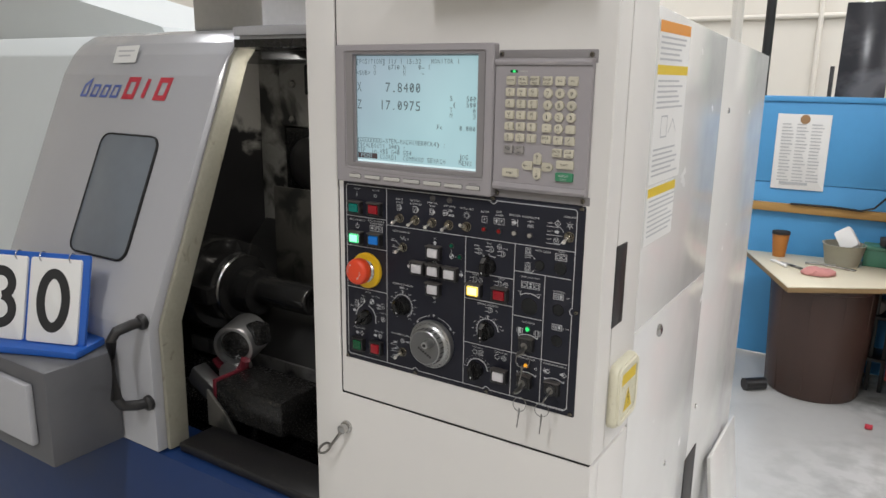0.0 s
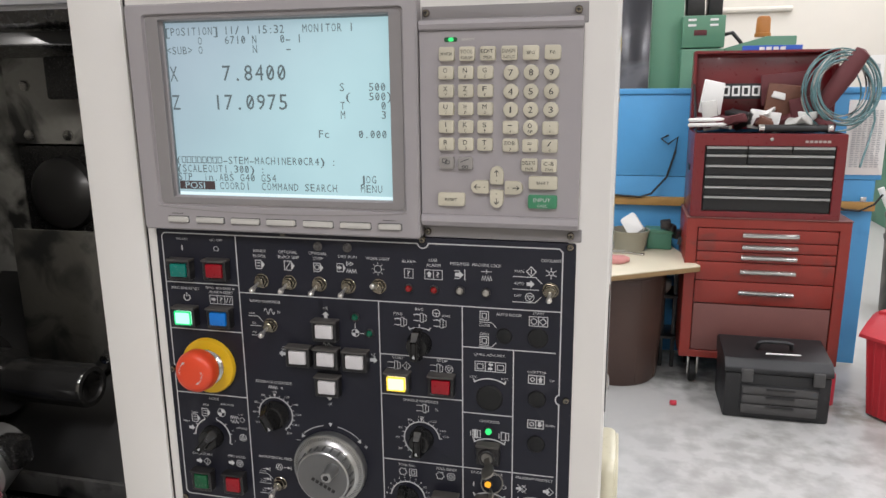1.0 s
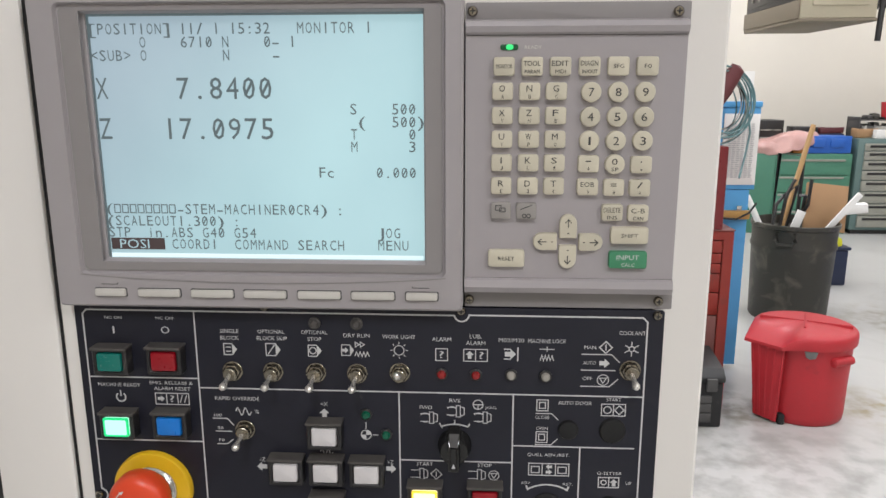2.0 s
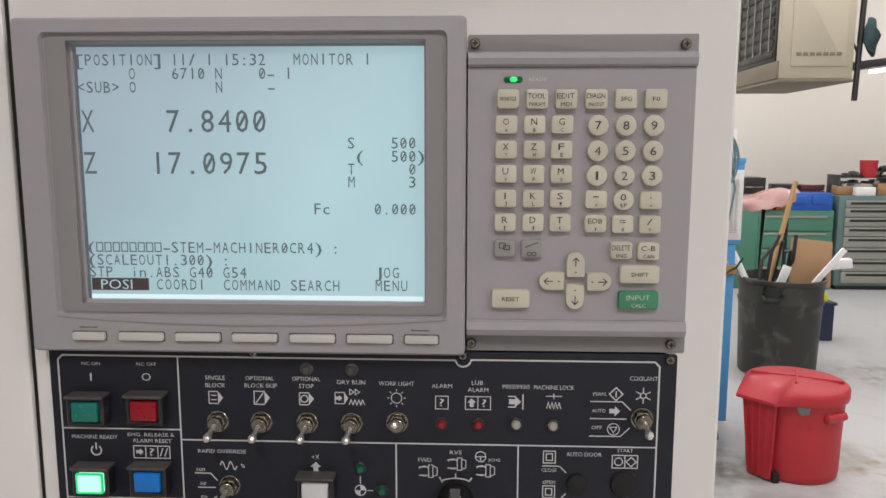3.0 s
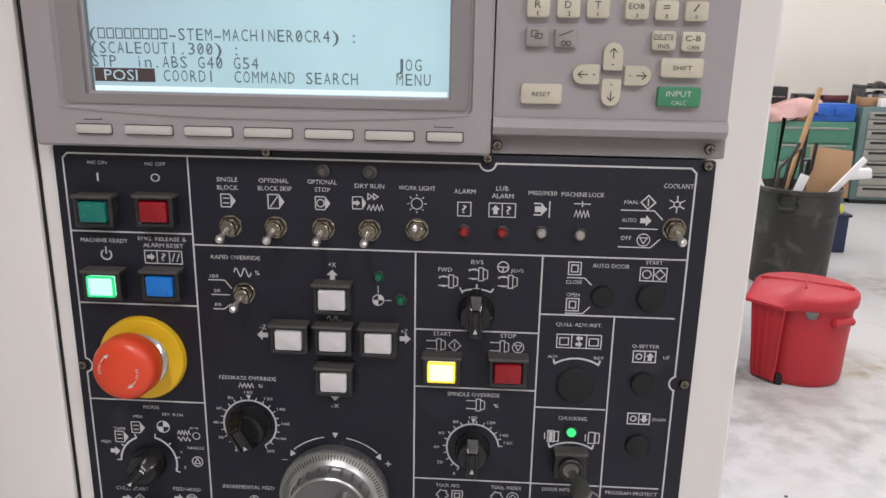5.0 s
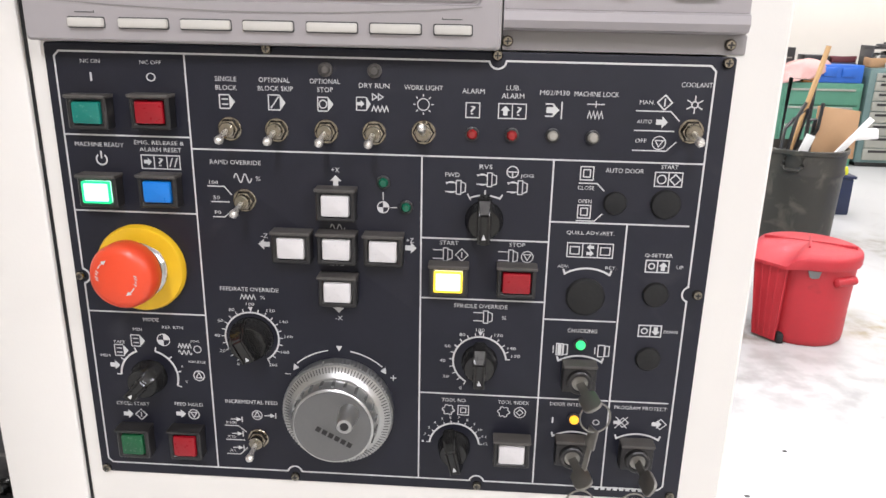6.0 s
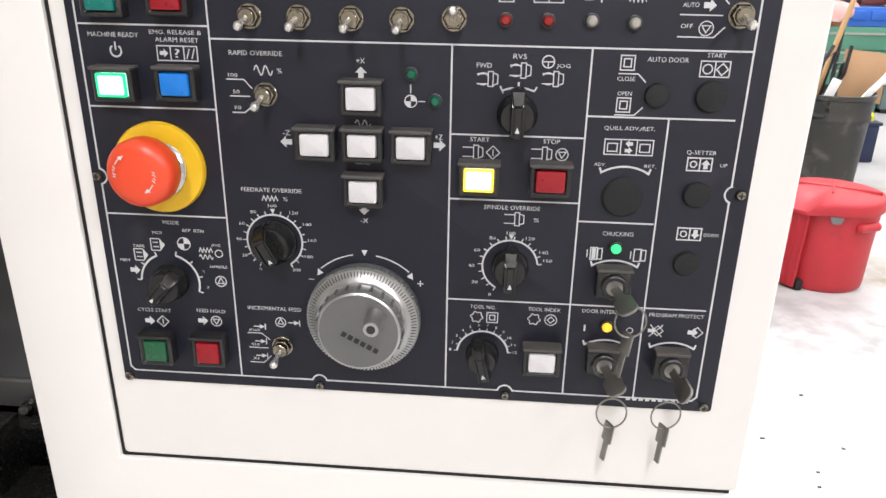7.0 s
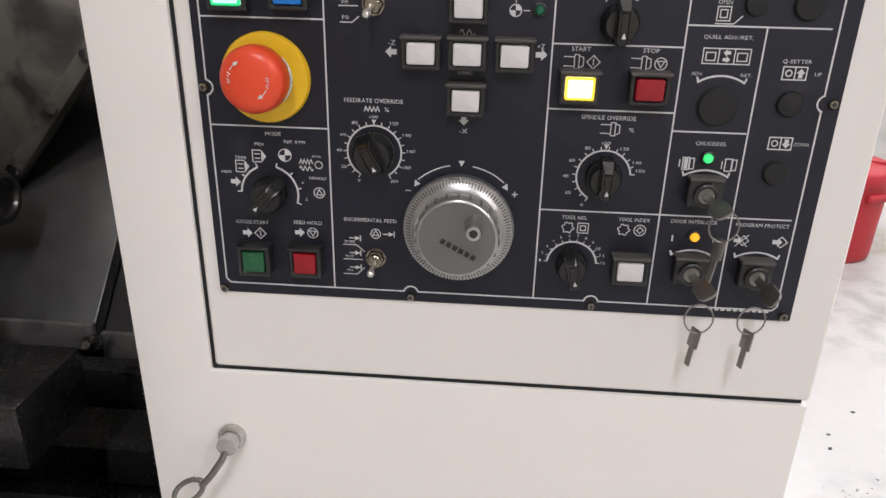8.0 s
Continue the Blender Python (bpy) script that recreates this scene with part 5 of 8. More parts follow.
def push_button(cx, cz, lens, label="", w=0.0215, h=0.0175, square=False):
    x, z = lean(cx, cz, 0.010)
    if square:
        w = h = 0.0195
    b = part("push_button", ring(x - w / 2 - 0.0012, x + w / 2 + 0.0012, z - h / 2 - 0.0012, z + h / 2 + 0.0012, x - w / 2 + 0.0018, x + w / 2 - 0.0018, z - h / 2 + 0.0018, z + h / 2 - 0.0018, PF - 0.0095, PF, 0.0012, 0.001, 0.0008), M_BLACK, pan, label)
    part("lens", slab(x - w / 2 + 0.0022, x + w / 2 - 0.0022, z - h / 2 + 0.0022, z + h / 2 - 0.0022, PF - 0.0108, PF - 0.002, 0.0012, 0.0012), lens, b)
    part("hinge_bar", slab(x - w / 2 - 0.0018, x + w / 2 + 0.0018, z + h / 2 - 0.0002, z + h / 2 + 0.0019, PF - 0.0112, PF, 0.0006, 0.0006), M_BLACK if square else M_GREYBAR, b)
    rim = {G_GREEN: G_GREEN_RIM, G_YELLOW: G_YELLOW_RIM}.get(lens)
    if rim:
        part("lens_rim", ring(x - w / 2 + 0.0019, x + w / 2 - 0.0019, z - h / 2 + 0.0019, z + h / 2 - 0.0019, x - w / 2 + 0.0032, x + w / 2 - 0.0032, z - h / 2 + 0.0032, z + h / 2 - 0.0032, PF - 0.0112, PF - 0.0095, 0.001, 0.001, 0.0004), rim, b)
    return b


for cx, cz, lens, lab in ((-0.7035, 1.4565, M_DGREEN, "black push button with teal green lens"), (-0.6645, 1.4577, M_RED, "black push button with red lens"), (-0.7030, 1.4075, G_GREEN, "push button with lit green lens"), (-0.6645, 1.4087, M_BLUE, "black push button with blue lens"),
                          (-0.5530, 1.4035, M_WHITE, "push button with white lens"), (-0.5530, 1.3752, M_WHITE, ""), (-0.5820, 1.3750, M_WHITE, ""), (-0.5235, 1.3750, M_WHITE, ""), (-0.5530, 1.3465, M_WHITE, ""),
                          (-0.4820, 1.3570, G_YELLOW, "push button with lit yellow lens"), (-0.4390, 1.3575, M_RED, "black push button with red lens"), (-0.4362, 1.2335, M_WHITE, "push button with white lens")):
    push_button(cx, cz, lens, lab)
push_button(-0.7000, 1.2268, M_FGREEN, "square push button with dark green lens", square=True)
push_button(-0.6630, 1.2275, M_RED, "square push button with red lens", square=True)


def toggle(cx, cz, dirn):
    t = part("toggle_switch", turned((cx, PF, cz), (0, -1, 0), [(0, 0.0066), (0.0016, 0.0066), (0.0032, 0.0056), (0.0034, 0.0048)], 6), M_CHROME, pan)
    part("washer", turned((cx, PF, cz), (0, -1, 0), [(0, 0.0073), (0.0006, 0.0073), (0.0010, 0.0069)], 20), M_CHROME, t)
    part("bushing", turned((cx, PF - 0.0028, cz), (0, -1, 0), [(0, 0.0046), (0.0045, 0.0046), (0.005, 0.0040), (0.005, 0.0026)], 20), M_CHROME, t)
    b = Vector((cx, PF - 0.0066, cz))
    d = Vector(dirn).normalized()
    part("lever", turned(b, d, [(0, 0.0014), (0.0075, 0.0015), (0.0100, 0.0021), (0.0118, 0.0027), (0.0136, 0.0025), (0.0148, 0.0015), (0.0151, 0.0)], 14), M_LEVER, t, "nickel-plated lever with a rounded tip")


for tx in (-0.6168, -0.5880, -0.5577, -0.5287):
    x, z = lean(tx, 1.4478, 0.004)
    toggle(x, z + 0.001, (-0.06, -1, -0.34))
toggle(*lean(-0.4990, 1.4500, 0.004), (0.02, -1, 0.42))
toggle(*lean(-0.3420, 1.4550, 0.004), (0.04, -1, -0.30))
toggle(*lean(-0.6105, 1.4045, 0.004), (-0.10, -1, -0.36))
toggle(*lean(-0.6115, 1.2345, 0.004), (-0.06, -1, -0.30))


def knob(cx, cz, ang, r=0.0122, long=0.0165, hw=0.0042, tri=-0.30, worn=False):
    """Black rotary knob with a grip bar; ang clockwise from the top; worn adds a grey plate on the grip's end."""
    k = part("rotary_knob", turned((cx, PF, cz), (0, -1, 0), [(0, r), (0.003, r), (0.0045, r * 0.93), (0.011, r * 0.86), (0.0125, r * 0.78)], 28), M_KNOB, pan)
    a = radians(ang)
    rot = Matrix.Translation((cx, 0, cz)) @ Matrix.Rotation(a, 4, "Y")
    bm = loft([[(hw, PF - 0.004, long), (-hw, PF - 0.004, long), (-hw, PF - 0.004, -long * 0.8), (hw, PF - 0.004, -long * 0.8)],
               [(hw, PF - 0.014, long * 0.86), (-hw, PF - 0.014, long * 0.86), (-hw, PF - 0.014, -long * 0.72), (hw, PF - 0.014, -long * 0.72)],
               [(hw * 0.7, PF - 0.0215, long * 0.48), (-hw * 0.7, PF - 0.0215, long * 0.48), (-hw * 0.7, PF - 0.0215, -long * 0.6), (hw * 0.7, PF - 0.0215, -long * 0.6)]])
    bmesh.ops.bevel(bm, geom=bm.edges[:], offset=0.0012, segments=2, affect="EDGES")
    part("grip", moved(bm, rot), M_KNOB, k)
    for s in (-1, 1):
        part("grip_ridge", moved(bbox(s * hw * 0.72 - 0.0006, s * hw * 0.72 + 0.0006, PF - 0.0222, PF - 0.0205, -long * 0.56, long * 0.44, 0.0004), rot), M_KNOB, k)
    if worn:
        part("worn_end", moved(loft([[(-hw * 0.8, PF - 0.0143, long * 0.86), (hw * 0.8, PF - 0.0143, long * 0.86), (hw * 0.55, PF - 0.0218, long * 0.50), (-hw * 0.55, PF - 0.0218, long * 0.50)],
                                     [(-hw * 0.8, PF - 0.0146, long * 0.87), (hw * 0.8, PF - 0.0146, long * 0.87), (hw * 0.55, PF - 0.0222, long * 0.52), (-hw * 0.55, PF - 0.0222, long * 0.52)]]), rot), M_GRIP_END, k, "mottled grey plate on the end of the grip")
    part("pointer", moved(flat([[(-0.0013, long * (tri - 0.10)), (0.0013, long * (tri - 0.10)), (0, long * (tri + 0.10))]], PF - 0.0219), rot), M_PRINT, k)


knob(-0.682, 1.281, 42)
knob(-0.610, 1.3128, -28, 0.0145, 0.0150, 0.0052, -0.40)
knob(-0.461, 1.3985, 0, 0.0118, 0.0170, worn=True)
knob(-0.4605, 1.3030, 0, 0.0118, 0.0160, worn=True)
knob(-0.4755, 1.2395, -14, 0.0110, 0.0160)

# emergency stop
EX, EZ = -0.6785, 1.3590
es = part("emergency_stop", turned((EX, PF, EZ), (0, -1, 0), [(0, 0.0285), (0.0035, 0.0285), (0.005, 0.0275), (0.005, 0.0)], 48), M_YELLOW, pan, "yellow collar of the emergency stop")
part("neck", turned((EX, PF - 0.005, EZ), (0, -1, 0.12), [(0, 0.0185), (0.0015, 0.0185), (0.002, 0.0172), (0.003, 0.0180), (0.004, 0.0170), (0.005, 0.0180), (0.006, 0.0170), (0.007, 0.0178), (0.0095, 0.0165)], 40), M_STEEL, es, "ribbed steel neck")
part("mushroom_head", turned((EX - 0.0008, PF - 0.0125, EZ + 0.0018), (-0.02, -1, 0.06), [(0, 0.0150), (0.001, 0.0190), (0.004, 0.0207), (0.013, 0.0203), (0.0165, 0.0184), (0.0185, 0.0145), (0.0195, 0.0075), (0.0198, 0.0)], 48), M_ORANGE, es, "red mushroom push head")
for a, b in ((-70, 30), (110, 210)):
    ax, az = EX - 0.0014, EZ + 0.0036
    ticks = [[(ax + r0 * math.sin(radians(w)), az + r0 * math.cos(radians(w))), (ax + r1 * math.sin(radians(w + 5)), az + r1 * math.cos(radians(w + 5)))] for w, r0, r1 in ((a - 30, 0.0112, 0.0128), (a - 22, 0.0110, 0.0130), (a - 12, 0.0116, 0.0128), (a - 4, 0.0110, 0.0130))]
    tip = [(ax + r0 * math.sin(radians(w)), az + r0 * math.cos(radians(w))) for w, r0 in ((a + 30, 0.0106), (a + 30, 0.0134), (a + 46, 0.0120))]
    part("head_mark", join(strokes(ticks + [arc(ax, az, 0.0120, a + 8, a + 30, 5)], 0.0006, PF - 0.0322), flat([tip], PF - 0.0322)), M_PRINT, es, "worn white turn arrow")

# lamps
for cx, cz, m_, lab in ((-0.470, 1.4500, M_LED_RED, "unlit red lamp"), (-0.4465, 1.4500, M_LED_RED, ""), (-0.4225, 1.4505, M_LED_OFF, "clear lamp"), (-0.399, 1.4500, M_LED_OFF, ""), (-0.557, 1.4852, M_GREYBAR, "blank plug"), (-0.528, 1.4852, M_GREYBAR, ""),
                        (-0.523, 1.4190, M_LED_GRN, "unlit green lamp"), (-0.5090, 1.4040, M_LED_GRN, ""), (-0.396, 1.3170, G_LED, "lit green lamp"), (-0.3962, 1.2628, G_AMBER, "lit amber lamp")):
    x, z = lean(cx, cz, 0.003)
    ld = part("lamp_rim", turned((x, PF, z), (0, -1, 0), [(0, 0.0042), (0.0016, 0.0042), (0.0020, 0.0036), (0.0020, 0.0028)], 20), M_BLACK if m_ is not M_GREYBAR else M_GREYBAR, pan, lab)
    part("lamp_lens", turned((x, PF - 0.001, z), (0, -1, 0), [(0, 0.0031), (0.002, 0.0030), (0.0033, 0.0020), (0.0036, 0.0)], 20), m_, ld)
for cx, cz, r in ((-0.383, 1.4115, 0.0070), (-0.353, 1.4117, 0.0090), (-0.396, 1.3508, 0.0122), (-0.353, 1.3540, 0.0080), (-0.353, 1.3100, 0.0080)):
    part("blank_plug", turned((cx, PF, cz), (0, -1, 0), [(0, r), (0.0010, r), (0.0022, r * 0.9), (0.0027, r * 0.5), (0.0028, 0.0)], 32), M_RUBBER, pan, "black rubber blanking plug")

# handwheel
WX, WZ = -0.5530, 1.2640
hw = part("handwheel", turned((WX, PF, WZ), (0, -1, 0), [(0, 0.0365), (0.008, 0.0365), (0.0095, 0.0355), (0.0100, 0.0330), (0.0140, 0.0290), (0.0140, 0.0)], 96), M_ALU, pan, "silver handwheel with graduated skirt")
bm = bmesh.new()
for k in range(100):
    a = 2 * math.pi * k / 100
    r0, r1 = (0.0318, 0.0352) if k % 10 else (0.0312, 0.0352)
    w_ = 0.0003
    vs = []
    for rr, s in ((r0, -1), (r1, -1), (r1, 1), (r0, 1)):
        yy = PF - (0.0102 + (0.0332 - rr) * 0.95 if rr < 0.033 else 0.0101)
        vs.append(bm.verts.new((WX + rr * math.sin(a) + s * w_ * math.cos(a), yy - 0.0002, WZ + rr * math.cos(a) - s * w_ * math.sin(a))))
    bm.faces.new(vs)
tagged(part("graduation", bm, M_KTXT, hw), kind="stuff")
part("knurl", join(*[bbox(WX + 0.0363 * math.sin(2 * math.pi * k / 90) - 0.0006, WX + 0.0363 * math.sin(2 * math.pi * k / 90) + 0.0006, PF - 0.0085, PF - 0.002, WZ + 0.0363 * math.cos(2 * math.pi * k / 90) - 0.0006, WZ + 0.0363 * math.cos(2 * math.pi * k / 90) + 0.0006) for k in range(90)]), M_ALU, hw)
part("hub", turned((WX, PF - 0.012, WZ), (0, -1, 0), [(0, 0.0275), (0.009, 0.0270), (0.012, 0.0265), (0.0128, 0.0255), (0.0128, 0.0)], 64), M_ALU, hw)
part("hub_face", turned((WX, PF - 0.0245, WZ), (0, -1, 0), [(0, 0.0252), (0.0008, 0.0248), (0.0008, 0.0)], 64), M_ALU_D, hw, "dull grey face of the handwheel")
part("hub_flutes", join(*[bbox(WX + 0.0271 * math.sin(a) - 0.0009, WX + 0.0271 * math.sin(a) + 0.0009, PF - 0.022, PF - 0.0135, WZ + 0.0271 * math.cos(a) - 0.0009, WZ + 0.0271 * math.cos(a) + 0.0009) for a in [2 * math.pi * k / 22 for k in range(22)]]), M_ALU_D, hw)
part("crank_knob", turned((WX + 0.011, PF - 0.025, WZ + 0.011), (0, -1, 0), [(0, 0.0065), (0.010, 0.0055), (0.016, 0.0052), (0.017, 0.0045), (0.017, 0.0)], 24), M_ALU, hw)
part("crank_screw", turned((WX + 0.011, PF - 0.042, WZ + 0.011), (0, -1, 0), [(0, 0.0028), (0.0006, 0.0026), (0.0006, 0.0)], 14), M_BLACK, hw)
part("name_bar", moved(flat([[(-0.013 + 0.0045 * k, -0.0018), (-0.0098 + 0.0045 * k, -0.0018), (-0.0098 + 0.0045 * k, 0.0018), (-0.013 + 0.0045 * k, 0.0018)] for k in range(6)], PF - 0.0256), Matrix.Translation((WX + 0.001, 0, WZ - 0.007)) @ Matrix.Rotation(radians(28), 4, "Y")), M_BLACK, hw)


# key switches with keys
def key_switch(cx, cz, ang, bow, sway):
    x, z = lean(cx, cz, 0.008)
    s = part("key_switch", slab(x - 0.0108, x + 0.0108, z - 0.0115, z + 0.0058, PF - 0.0085, PF, 0.0015, 0.0015), M_BLACK, pan, "black square key switch")
    part("hinge_bar", slab(x - 0.0110, x + 0.0110, z + 0.0059, z + 0.0084, PF - 0.0100, PF, 0.0008, 0.0008), M_GREYBAR, s)
    part("barrel", turned((x, PF - 0.0085, z - 0.003), (0, -1, 0), [(0, 0.0082), (0.003, 0.0080), (0.0036, 0.0072), (0.0036, 0.0056), (0.002, 0.0054)], 28), M_BLACK, s)
    part("lock_face", turned((x, PF - 0.0090, z - 0.003), (0, -1, 0), [(0, 0.0053), (0.0026, 0.0051), (0.0026, 0.0)], 24), M_KEYS, s)
    a = radians(ang)
    # flat key: blade and bow, standing out of the lock and drooping a little
    bm = join(bbox(-0.0007, 0.0007, -0.012, 0.0, -0.0028, 0.0028, 0.0003, 1), moved(slab(-0.0060, 0.0060, -0.011 - bow, -0.011, -0.0009, 0.0009, 0.0045, 0.0005, 5), Matrix(((0, 1, 0, 0), (0, 0, 1, 0), (1, 0, 0, 0), (0, 0, 0, 1)))))
    part("key_blade", moved(bm, Matrix.Translation((x, PF - 0.0110, z - 0.003)) @ Matrix.Rotation(radians(7), 4, "X") @ Matrix.Rotation(radians(sway), 4, "Z") @ Matrix.Rotation(a, 4, "Y")), M_KEYS, s, "worn steel key in the lock")
    return x, z, s


key_switch(-0.3950, 1.2950, 62, 0.017, 12)
ax_, az_, as_ = key_switch(-0.3960, 1.2390, 62, 0.017, 12)
bx_, bz_, bs_ = key_switch(-0.3525, 1.2385, 30, 0.017, 8)


def key_ring(cx, cz, y, r, tilt, parent, drop, seed):
    pts = [(cx + r * math.cos(a), y + 0.002 * math.sin(a + tilt), cz + r * math.sin(a)) for a in [2 * math.pi * k / 28 for k in range(28)]]
    part("key_ring", tube(pts, 0.0006, 6, True), M_KEYS, parent)
    bm = join(bbox(-0.0008, 0.0008, -0.0045, 0.0045, -0.014, 0.0, 0.0008, 2), bbox(-0.0006, 0.0006, -0.0024, 0.0020, -drop, -0.012, 0.0003, 1))
    part("spare_key", moved(bm, Matrix.Translation((cx, y, cz - r + 0.002)) @ Matrix.Rotation(radians(seed), 4, "Y") @ Matrix.Rotation(radians(30), 4, "Z")), M_KEYS, parent, "spare key hanging from the ring")


key_ring(ax_ + 0.005, 1.2165, PF - 0.026, 0.0095, 0.3, as_, 0.028, 6)
key_ring(bx_ - 0.004, 1.2170, PF - 0.026, 0.0095, 1.2, bs_, 0.028, 4)
key_ring(ax_ + 0.009, 1.283, PF - 0.030, 0.0095, 0.8, as_, 0.030, 8)

# ---------- lathe ----------
lathe = thing("cnc_lathe", (-1.2, 1.4, 0.0), "grey and white machining lathe with its sliding door open", "machine tool")
SX = CX1 - 0.001
for nm, y0, y1, z0, z1 in (("side_cover", 1.047, 1.482, 1.287, 1.756), ("side_cover", 1.047, 1.482, 0.03, 1.285), ("side_cover", 1.4835, 1.950, 0.03, 1.737)):
    drop = 0.021 if z1 > 1.5 else 0.0        # the top edge falls towards the rear
    part(nm, prism([(y0, z0), (y1, z0), (y1, z1 - drop), (y0, z1)], SX - 0.03, SX, "x", 0.0015), M_SIDE, lathe, "glossy white side cover")
part("rear_cover", bbox(-3.2, SX - 0.03, 1.92, 1.95, 0.03, 1.705), M_SIDE, lathe)
# thin black sheet paints the dark inside of an opening left uncut
part("side_opening", bbox(SX - 0.01, SX + 0.002, 1.47, 1.56, 0.25, 0.875, 0.0008), M_BLACK, lathe, "black sheet for the dark opening in the side cover")
part("cover_lock", turned((SX, 1.178, 1.252), (1, 0, 0), [(0, 0.011), (0.003, 0.011), (0.005, 0.008), (0.005, 0)], 20), M_STEEL, lathe, "round steel cover lock")
for yy, zz in ((1.55, 1.60), (1.52, 0.98), (1.30, 0.95)):
    part("cover_screw", turned((SX, yy, zz), (1, 0, 0), [(0, 0.006), (0.002, 0.005), (0.0025, 0)], 12), M_STEEL, lathe)
# roof, front header, apron
part("roof_panel", prism([(1.12, 1.735), (1.92, 1.695), (1.92, 1.714), (1.12, 1.754)], -1.218, SX - 0.03, "x", 0.003), M_DOOR, lathe)
part("roof_panel", bbox(-1.70, -1.2185, 1.302, 1.92, 1.735, 1.756, 0.003), M_DOOR, lathe)
part("door_header", prism([(1.128, 1.716), (1.165, 1.716), (1.165, 1.757), (1.150, 1.757), (1.128, 1.744)], -1.209, CX0 - 0.001, "x", 0.003), M_DOOR, lathe, "grey header rail above the door opening")
part("header_trim", bbox(-0.98, CX0 - 0.001, 1.122, 1.150, 1.756, 1.772, 0.002), M_BLACK, lathe)
part("apron", bbox(-3.2, CX0 - 0.001, 0.872, 0.99, 0.03, 0.878, 0.004), M_APRON, lathe, "dark blue enamelled lower apron")
part("base_plinth", bbox(-3.15, SX - 0.04, 0.95, 1.9, 0.0, 0.03), M_BLACK, lathe)
# fixed headstock cover beside the door and the raised rear cowling
part("headstock_cover", prism([(0.935, 0.88), (0.935, 1.12), (1.17, 1.70), (1.24, 1.752), (1.92, 1.752), (1.92, 0.88)], -3.2, -1.702, "x", 0.006), M_ROOF, lathe, "pale grey headstock cover")
part("rear_cowling", prism([(-3.2, 1.757), (-1.80, 1.757), (-1.82, 1.785), (-2.58, 1.955), (-3.2, 2.12)], 1.40, 1.92, "y"), M_ROOF, lathe)
part("exhaust_box", bbox(-1.486, -1.252, 1.24, 1.50, 1.7575, 2.35, 0.004), M_ALU, lathe, "square sheet-metal extraction duct")
# sliding door, pushed open
prof = [(0.865, 0.884), (0.865, 1.150), (0.869, 1.166), (1.080, 1.652), (1.092, 1.670), (1.110, 1.698), (1.136, 1.724), (1.172, 1.745), (1.22, 1.756), (1.30, 1.760), (1.30, 1.752), (1.18, 1.740), (1.150, 1.722), (1.122, 1.690), (0.905, 1.162), (0.900, 1.142), (0.900, 0.884)]
door = part("sliding_door", prism(prof, -1.79, -1.222, "x", 0.0025), M_DOOR, lathe, "silver grey sliding door, open")
part("edge_strip", prism([(0.887, 0.884), (0.887, 1.150), (0.891, 1.165), (1.110, 1.690), (1.134, 1.722), (1.178, 1.712), (1.150, 1.680), (0.938, 1.156), (0.935, 0.884)], -1.221, -1.210, "x", 0.002), M_SEAL, door, "yellowed dirty edge strip of the door")
SL = Matrix.Translation((0, 0.8440, 1.1205)) @ Matrix.Rotation(radians(-23.9), 4, "X")
part("window_gasket", moved(ring(-1.5545, -1.3475, 0.1585, 0.4405, -1.550, -1.352, 0.163, 0.436, -0.004, 0.002, 0.03, 0.024, 0.002), SL), M_RUBBER, door)
part("window_pane", moved(slab(-1.551, -1.351, 0.162, 0.437, -0.0015, 0.002, 0.024, 0.0005), SL), M_WINDOW, door, "grimy grey window pane")
# maker's name as plain shapes: four slanted blue blocks, three red ones
for k in range(4):
    x = -1.690 + 0.039 * k
    part("name_block", moved(strokes([[(x + 0.002, 0.527), (x + 0.024, 0.527), (x + 0.030, 0.553 + (0.014 if k == 0 else 0)), (x + 0.009, 0.553), (x + 0.002, 0.527)]], 0.006, -0.0006), SL), M_SIGNBL, door)
for k in range(3):
    x = -1.525 + 0.056 * k
    part("name_block", moved(strokes([[(x + 0.004, 0.528), (x + 0.036, 0.528), (x + 0.044, 0.570), (x + 0.012, 0.570), (x + 0.004, 0.528)]] if k != 1 else [[(x + 0.016, 0.526), (x + 0.026, 0.572)]], 0.012, -0.0006), SL), M_SIGNR, door)
part("sticker", moved(flat([[(-1.60, 0.610), (-1.515, 0.612), (-1.517, 0.655), (-1.602, 0.652)]], -0.0006), SL), M_PAPER, door)
part("sticker_print", moved(strokes([[(-1.59, 0.64), (-1.53, 0.641)], [(-1.585, 0.628), (-1.54, 0.629)]], 0.004, -0.0010), SL), M_INK, door)
hd = part("door_handle", tube([(-1.236, 0.866, 1.170), (-1.242, 0.84, 1.168), (-1.252, 0.815, 1.160), (-1.258, 0.806, 1.142), (-1.258, 0.806, 1.020), (-1.252, 0.815, 1.002), (-1.242, 0.84, 0.996), (-1.236, 0.866, 0.994)], 0.011, 12), M_BLACK, door, "black bow door handle")
for zz in (1.170, 0.994):
    part("handle_foot", turned((-1.236, 0.866, zz), (0, -1, 0), [(0, 0.017), (0.008, 0.016), (0.012, 0.012)], 16), M_BLACK, hd)
